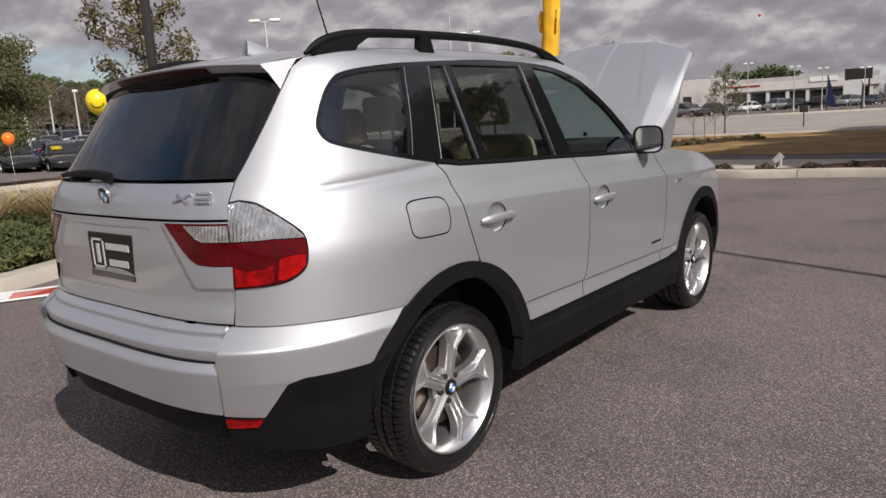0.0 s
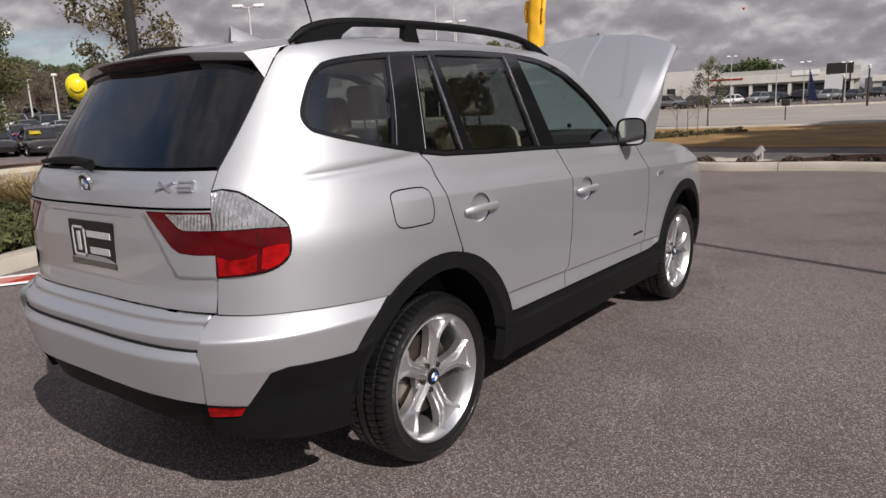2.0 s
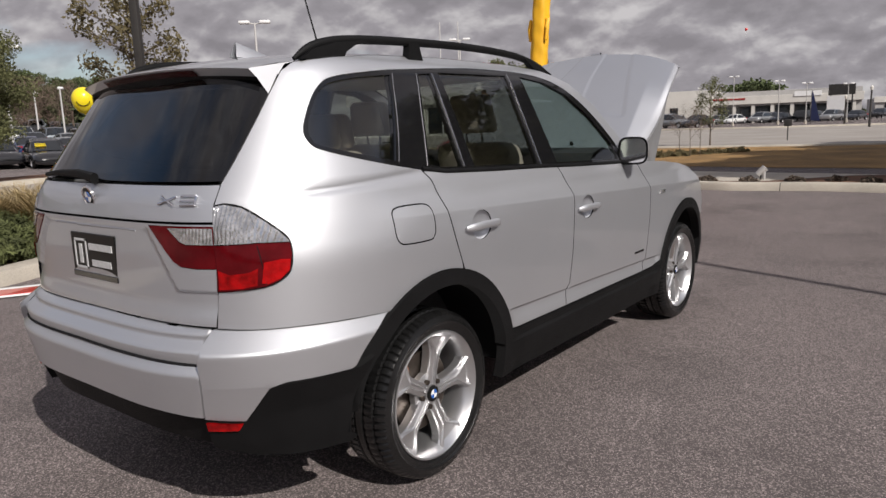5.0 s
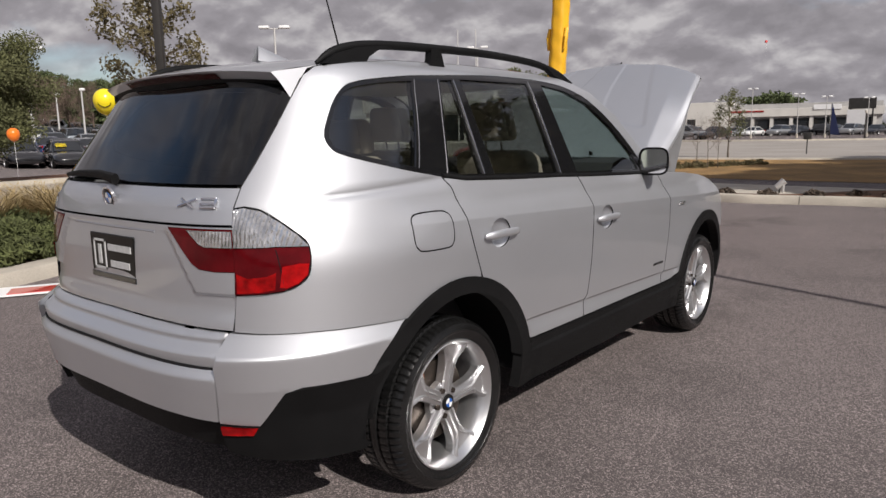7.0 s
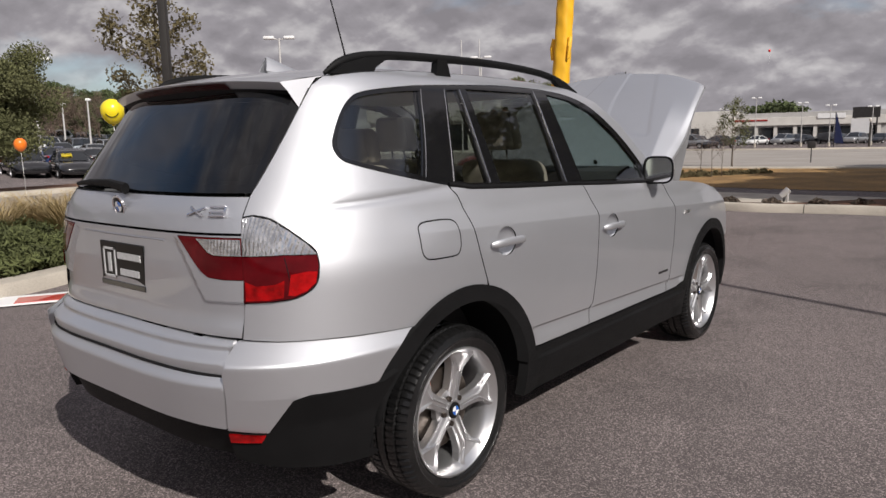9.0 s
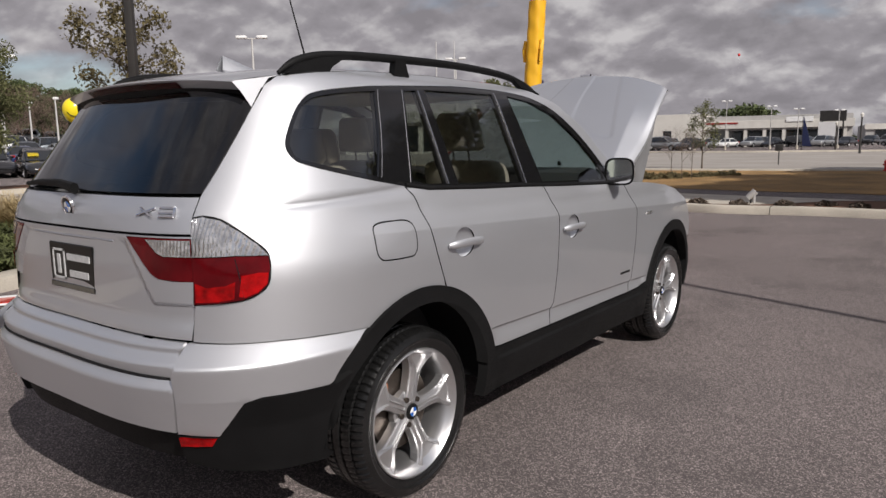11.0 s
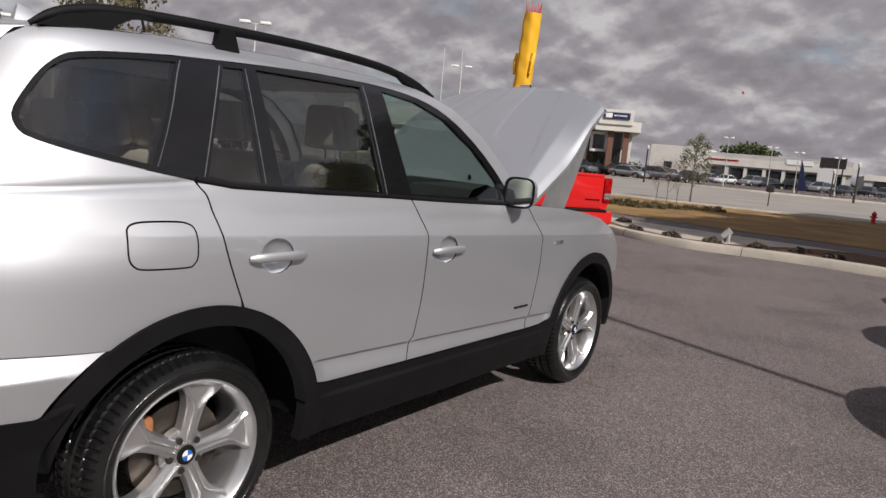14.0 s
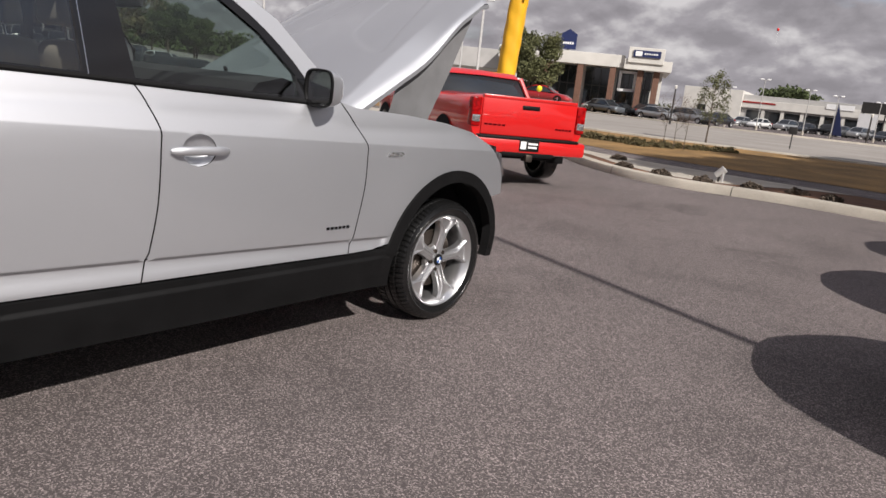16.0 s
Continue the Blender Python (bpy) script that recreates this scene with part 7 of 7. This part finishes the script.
def showroom():
    """Pale flat-roofed showroom with brick columns and dark glass."""
    b = thing("showroom", "pale flat-roofed car showroom with brown brick columns and dark glass", "building", pose(-49.0, 72.4, 0.3, 0, 0, 25) @ Matrix.Scale(1.1, 4))
    # local: front along +x, depth +y
    Wd, H = 17.6, 6.4
    part("back_wall", boxm((0, 2.2, 0), (Wd, 14, 5.2), 0.02), M_STUCCO, b, smooth=False)
    part("roof_band", boxm((-0.4, -0.4, 5.0), (Wd - 4.2, 14, 6.3), 0.04), M_STUCCO, b, smooth=False)
    part("corner_tower", boxm((Wd - 4.2, -0.9, 4.9), (Wd + 0.7, 13, 6.0), 0.04), M_STUCCO, b, smooth=False)
    part("tower_top", boxm((Wd - 3.9, -1.1, 5.6), (Wd - 0.2, 4, 7.2), 0.04), M_STUCCO, b, smooth=False)
    for x in (0.6, 5.2, 8.8, 12.3, 15.2, 16.9):
        part("column", boxm((x - 0.32, -0.3, 0), (x + 0.32, 0.4, 5.1), 0.02), M_BRICK, b, smooth=False)
    for x0, x1 in ((1.1, 4.7), (5.7, 8.3), (9.3, 11.9), (12.8, 14.8), (15.6, 16.5)):
        w = part("window", boxm((x0, 1.9, 0.4), (x1, 2.15, 4.9)), M_WINDOW, b, "dark showroom glass", smooth=False)
        for f in (0.33, 0.66):
            xm = x0 + (x1 - x0) * f
            part("mullion", boxm((xm - 0.04, 1.84, 0.4), (xm + 0.04, 1.9, 4.9)), M_POLE, w, smooth=False)
        part("transom", boxm((x0, 1.84, 2.9), (x1, 1.9, 3.0)), M_POLE, w, smooth=False)
    for x0 in (1.4, 13.0):
        for a, c, d, e in ((x0, 2.6, x0 + 1.9, 2.9), (x0, 4.5, x0 + 1.9, 4.8), (x0, 2.6, x0 + 0.3, 4.8), (x0 + 1.6, 2.6, x0 + 1.9, 4.8)):
            part("white_frame", boxm((a, 0.9, c), (d, 1.1, e)), M_WHITE, b, smooth=False)
    s = part("sign_board", boxm((Wd - 3.4, -1.25, 6.2), (Wd - 0.6, -1.1, 6.9), 0.01), M_NAVY, b, "navy sign with white bars", smooth=False)
    part("sign_bar", boxm((Wd - 3.2, -1.3, 6.3), (Wd - 2.5, -1.25, 6.8)), M_WHITE, s, smooth=False)
    for k in range(6):
        part("sign_bar", boxm((Wd - 2.3 + 0.24 * k, -1.3, 6.48), (Wd - 2.14 + 0.24 * k, -1.25, 6.64)), M_WHITE, s, smooth=False)
    p = thing("pylon_sign", "navy pylon sign with a pointed top behind the showroom", "sign", pose(-45.6, 82.0, 0.2, 0, 0, 25))
    part("post", boxm((-0.15, -0.1, 0), (0.15, 0.1, 8.0)), M_POLE, p, smooth=False)
    part("panel", extrude_poly(bmesh.new(), [(-1.0, 7.7), (1.0, 7.7), (1.0, 9.6), (0.0, 10.2), (-1.0, 9.6)], 1, -0.2, 0.2), M_NAVY, p, smooth=False)
    for k in range(5):
        part("sign_bar", boxm((-0.7 + 0.29 * k, -0.24, 8.3), (-0.5 + 0.29 * k, -0.2, 8.6)), M_WHITE, p, smooth=False)


def workshop():
    """Low white building with a row of open bays."""
    b = thing("workshop", "low white workshop building with a row of dark bays", "building", pose(-51.7, 146.5, 0.1, 0, 0, 10) @ Matrix.Scale(1.36, 4))
    part("wall", boxm((0, 0.6, 0), (26, 14, 4.6), 0.02), M_STUCCO2, b, smooth=False)
    part("parapet", boxm((-0.2, 0.1, 2.75), (26.2, 0.62, 3.9), 0.02), M_STUCCO, b, smooth=False)
    part("tall_end", boxm((-2.0, -0.4, 0), (6.4, 12, 5.1), 0.02), M_STUCCO, b, smooth=False)
    part("red_stripe", boxm((6.5, 0.02, 3.45), (11.0, 0.1, 3.65)), M_REDLENS, b, smooth=False)
    part("upper_sign", boxm((17.5, 0.0, 3.6), (21.0, 0.1, 4.3)), M_WHITE, b, smooth=False)
    part("door", boxm((0.3, -0.46, 0), (1.5, -0.4, 2.6)), M_WINDOW, b, smooth=False)
    for k in range(7):
        x = 7.2 + k * 2.6
        part("bay", boxm((x, 0.52, 0.05), (x + 2.0, 0.61, 2.45)), M_WINDOW, b, "dark bay opening", smooth=False)
        part("pier", boxm((x + 2.05, 0.3, 0), (x + 2.5, 0.62, 2.75)), M_STUCCO, b, smooth=False)
    far = thing("showroom", "long low grey showroom in the distance", "building", pose(-4.5, 222.0, 0, 0, 0, 12) @ Matrix.Scale(1.5, 4))
    part("wall", boxm((-12, 0, 0), (12, 14, 3.4), 0.02), M_STUCCO2, far, smooth=False)
    part("parapet", boxm((-12.2, -0.3, 2.6), (12.2, 0.1, 3.6), 0.02), M_STUCCO, far, smooth=False)
    for k in range(6):
        part("window", boxm((-10.5 + k * 3.4, -0.1, 0.4), (-8.0 + k * 3.4, -0.02, 2.9)), M_WINDOW, far, "dark window", smooth=False)
    far2 = thing("showroom", "pale showroom beyond the pickup truck", "building", pose(-66, 66, 0.2, 0, 0, 32))
    part("wall", boxm((0, 0, 0), (17, 12, 5.6), 0.02), M_STUCCO, far2, smooth=False)
    part("roof_band", boxm((-0.3, -0.6, 4.2), (17.3, 0.2, 6.6), 0.02), M_STUCCO2, far2, smooth=False)
    for k in range(5):
        part("window", boxm((0.8 + k * 3.3, -0.08, 0.4), (3.4 + k * 3.3, -0.01, 3.8)), M_WINDOW, far2, "dark window", smooth=False)
    sb = thing("billboard", "dark sign board on posts over a pale panel", "sign", pose(-19.3, 146, 0.1) @ Matrix.Scale(1.5, 4))
    part("board", boxm((-1.5, -0.1, 3.1), (1.4, 0.1, 4.4)), M_POLE, sb, smooth=False)
    part("lower_board", boxm((-1.6, -0.1, 1.2), (0.4, 0.1, 3.0)), M_WHITE, sb, smooth=False)
    for x in (-1.2, 1.1):
        part("post", boxm((x - 0.08, -0.08, 0), (x + 0.08, 0.08, 3.2)), M_POLE, sb, smooth=False)


showroom()
workshop()
bn = thing("banner", "dark pointed feather banner on a thin pole", "banner", pose(-11.0, 72.5, 0.3, 0, 0, -5))
bm = bmesh.new()
tube(bm, [(0, 0, 0), (0, 0, 3.4)], [0.04, 0.02], 8)
part("pole", bm, M_POLE, bn)
part("cloth", extrude_poly(bmesh.new(), [(0.02, 0.5), (0.85, 0.45), (0.6, 1.4), (0.32, 2.5), (0.05, 3.4)], 1, -0.012, 0.012), M_NAVY, bn, smooth=False)


def distance():
    """Woods along the horizon across the road."""
    r = np.random.RandomState(3)
    cl = []
    for k in range(420):
        x = r.uniform(-130, 160)
        x *= 1.5
        y = 262 + r.uniform(-10, 10) - 0.12 * x
        cl.append((x, y, r.uniform(0.5, 5.0 + 1.6 * math.sin(x * 0.08))))
    for k in range(60):
        a = r.rand() * 6.28
        q = r.rand() ** 0.5
        cl.append((-56 + 8 * math.cos(a) * q, 232 + 3 * math.sin(a), 8.6 + 3.2 * r.rand() * (1 - 0.5 * q * abs(math.cos(a)))))
    ob = meshpart("far_woods", leaf_mesh("far_woods", cl, 26, 1.9, 1.1, 4, (1, 1, 0.8)), M_PINE, smooth=False)
    tagged(ob, "low dark line of woods on the horizon", "woods", kind="stuff")
    # woods out of view, added for the reflections in mirror and doors
    cl = []
    for k in range(900):
        a = r.uniform(-2.75, 0.75)
        d = 95 + r.uniform(0, 14)
        cl.append((d * math.cos(a), d * math.sin(a), ground_z(d * math.cos(a), d * math.sin(a)) + r.uniform(0.3, 6.0 + 2.0 * math.sin(9 * a))))
    ob = meshpart("far_woods", leaf_mesh("far_woods", cl, 26, 2.3, 1.3, 6, (1, 1, 0.8)), M_PINE, smooth=False)
    tagged(ob, "woods out of view behind the lot, mirrored in the car", "woods", kind="stuff")
    cl = []
    for k in range(800):
        y = r.uniform(-40, 90)
        cl.append((-112 + r.uniform(-10, 10) - 0.25 * y, y, 0))
    cl = [(x, y, ground_z(x, y) + r.uniform(0.2, 5.0)) for x, y, _ in cl]
    ob = meshpart("far_woods", leaf_mesh("far_woods", cl, 34, 2.1, 1.0, 5, (1, 1, 0.8)), M_PINE, smooth=False)
    tagged(ob, "dense pine woods behind the far car park", "woods", kind="stuff")


distance()


def balloon(m, r, material, label, tail=1.0, group="balloons"):
    t = thing("balloon", label, "balloon", m, group)
    prof = []
    for i in range(17):
        a = math.pi * i / 16
        z = math.cos(a)
        prof.append((max(0.004, r * math.sin(a) * (1 + 0.06 * z)), r * 1.12 * z + (0 if z > -0.6 else -0.10 * r * (-z - 0.6))))
    part("bladder", revolve_z(bmesh.new(), prof, 28), material, t)
    part("knot", revolve_z(bmesh.new(), [(0.004, -r * 1.14), (0.02, -r * 1.22), (0.004, -r * 1.24)], 10), material, t)
    bm = bmesh.new()
    tube(bm, [(0, 0, -r * 1.2), (0.03, 0, -r * 1.2 - tail * 0.5), (0, 0.02, -r * 1.2 - tail)], 0.004, 5)
    part("string", bm, M_WHITE, t)
    return t


yb = balloon(pose(-4.86, 1.47, 1.81), 0.118, M_YBALLOON, "round yellow balloon with a drawn smile on a string", 1.6)
for a0, a1, rr in ((200, 340, 0.064),):
    bm = bmesh.new()
    c = Vector((0.0, 0, 0))
    out = Vector((0.85, -0.5, 0.05)).normalized()
    sx = Vector((0, 0, 1)).cross(out).normalized()
    pts = []
    for i in range(13):
        a = radians(a0 + (a1 - a0) * i / 12)
        q = (out * 0.10 + sx * rr * math.cos(a) + Vector((0, 0, 1)) * rr * math.sin(a)).normalized() * 0.1215
        pts.append(q)
    tube(bm, pts, 0.004, 5)
    part("drawn_smile", bm, M_BLACK, yb)
balloon(pose(-17.2, 4.96, 1.6), 0.15, M_ORANGE, "round orange balloon tied in the car park", 1.2)
balloon(pose(-26.5, 46.5, 2.0), 0.22, M_YBALLOON, "small yellow balloon by the red hatchback", 0.6)
balloon(pose(-12.6, 55.4, 7.9), 0.10, M_REDBALLOON, "small red balloon high over the road", 0.9)


def air_dancer():
    """A tall yellow wind tube held up by a blower."""
    d = thing("air_dancer", "tall yellow nylon wind tube on a blower", "inflatable", pose(-7.0, 14.2, 0.0))
    bm = bmesh.new()
    rng = random.Random(2)
    rows = []
    H = 5.0
    for i in range(61):
        f = i / 60
        z = 0.55 + (H - 0.55) * f
        cx = 0.10 * math.sin(2.2 * f + 0.3) + 0.25 * f * f
        row = []
        for k in range(28):
            a = 2 * math.pi * k / 28
            r = 0.235 - 0.02 * f + 0.006 * math.sin(9 * f * 6.28 + 3 * a) + 0.009 * math.sin(5 * a + 7 * f)
            row.append((cx + r * math.cos(a), r * math.sin(a), z))
        rows.append(row)
    grid(bm, rows, wrap=True)
    part("tube", bm, M_YELLOW, d)
    for s in (-1, 1):
        bm = bmesh.new()
        x0 = 0.10 * math.sin(1.9) + 0.14
        tube(bm, [(x0 + s * 0.14, 0, 3.95), (x0 + s * 0.23, -0.05, 4.0), (x0 + s * 0.25, -0.10, 3.8), (x0 + s * 0.23, -0.13, 3.5)], [0.07, 0.07, 0.06, 0.035], 12)
        part("sleeve", bm, M_YELLOW, d)
    for k in range(14):
        bm = bmesh.new()
        a = k * 0.45
        cx = 0.10 * math.sin(2.5) + 0.25
        tube(bm, [(cx + 0.16 * math.cos(a), 0.16 * math.sin(a), H - 0.02), (cx + 0.2 * math.cos(a), 0.2 * math.sin(a), H + 0.22 + 0.05 * (k % 3))], [0.012, 0.004], 4)
        part("streamer", bm, M_REDBALLOON, d)
    part("blower", boxm((-0.4, -0.35, 0), (0.4, 0.35, 0.6), 0.06), M_PLASTIC, d)


air_dancer()


def small_things():
    h = thing("fire_hydrant", "red fire hydrant on the lawn edge", "hydrant", pose(0.05, 26.95, 0.27) @ Matrix.Scale(0.6, 4))
    part("barrel", revolve_z(bmesh.new(), [(0.16, 0), (0.16, 0.06), (0.11, 0.08), (0.11, 0.48), (0.15, 0.50), (0.15, 0.55), (0.11, 0.60), (0.05, 0.70), (0.01, 0.72)], 16), M_HYDRANT, h)
    for s in (-1, 1):
        bm = bmesh.new()
        tube(bm, [(s * 0.09, 0, 0.38), (s * 0.19, 0, 0.38)], 0.05, 10)
        part("outlet", bm, M_HYDRANT, h)
    c = thing("utility_cabinet", "dark green utility cabinet on the lawn", "cabinet", pose(3.42, 21.9, 0.2, 0, 0, -8) @ Matrix.Scale(0.72, 4))
    part("case", boxm((-0.62, -0.5, 0.08), (0.62, 0.5, 1.38), 0.03), M_GREENBOX, c)
    part("lid", boxm((-0.66, -0.54, 1.36), (0.66, 0.54, 1.46), 0.03), M_GREENBOX, c)
    part("plinth", boxm((-0.75, -0.62, -0.05), (0.75, 0.62, 0.08), 0.01), M_KERB, c)
    s = thing("sign_post", "small dark sign on a thin post by the road", "sign", pose(-4.55, 32.2, 0.3))
    bm = bmesh.new()
    tube(bm, [(0, 0, 0), (0, 0, 0.75)], 0.025, 8)
    part("post", bm, M_POLE, s)
    part("board", boxm((-0.17, -0.03, 0.62), (0.17, 0.03, 0.92), 0.03), M_POLE, s)
    u = thing("ground_light", "small grey uplight spiked beside the kerb", "lamp", pose(-1.10, 13.3, 0.1))
    bm = bmesh.new()
    tube(bm, [(0, 0, 0), (0, 0, 0.14)], 0.02, 8)
    part("spike", bm, M_POLE, u)
    bm = bmesh.new()
    tube(bm, [(-0.06, 0, 0.12), (0.08, 0.03, 0.26)], [0.06, 0.075], 12)
    part("lamp_body", bm, M_LIGHTPOLE, u)
    part("bracket", boxm((0.05, -0.03, 0.0), (0.09, 0.03, 0.28), 0.01), M_LIGHTPOLE, u)
    p = thing("fallen_sign", "white and red printed board lying on the asphalt by the kerb", "sign", pose(-4.62, 0.45, 0.012, 0, 0, 62))
    part("board", boxm((-0.42, -0.22, 0), (0.42, 0.22, 0.012), 0.003), M_WHITE, p, smooth=False)
    part("red_panel", boxm((-0.15, -0.17, 0.012), (0.36, 0.10, 0.016)), M_REDPAINT, p, smooth=False)
    d = thing("drain_cover", "dark iron drain grate set in the access road", "drain", pose(-12.2, 3.4, ground_z(-12.2, 3.4) + 0.034, 0, 0, 20))
    part("grate", boxm((-0.5, -0.3, 0), (0.5, 0.3, 0.012), 0.004), M_POLE, d, smooth=False)
    for k in range(6):
        part("bar", boxm((-0.42 + k * 0.15, -0.26, 0.012), (-0.36 + k * 0.15, 0.26, 0.02)), M_STEEL, d, smooth=False)
    for x, y in ((-45.5, 60.0), (-43.8, 61.0)):
        f = thing("flagpole", "slim white flagpole beyond the pickup truck", "pole", pose(x, y, 0.1), "flagpoles")
        bm = bmesh.new()
        tube(bm, [(0, 0, 0), (0, 0, 12.5)], [0.09, 0.05], 10)
        part("mast", bm, M_LIGHTPOLE, f)


small_things()
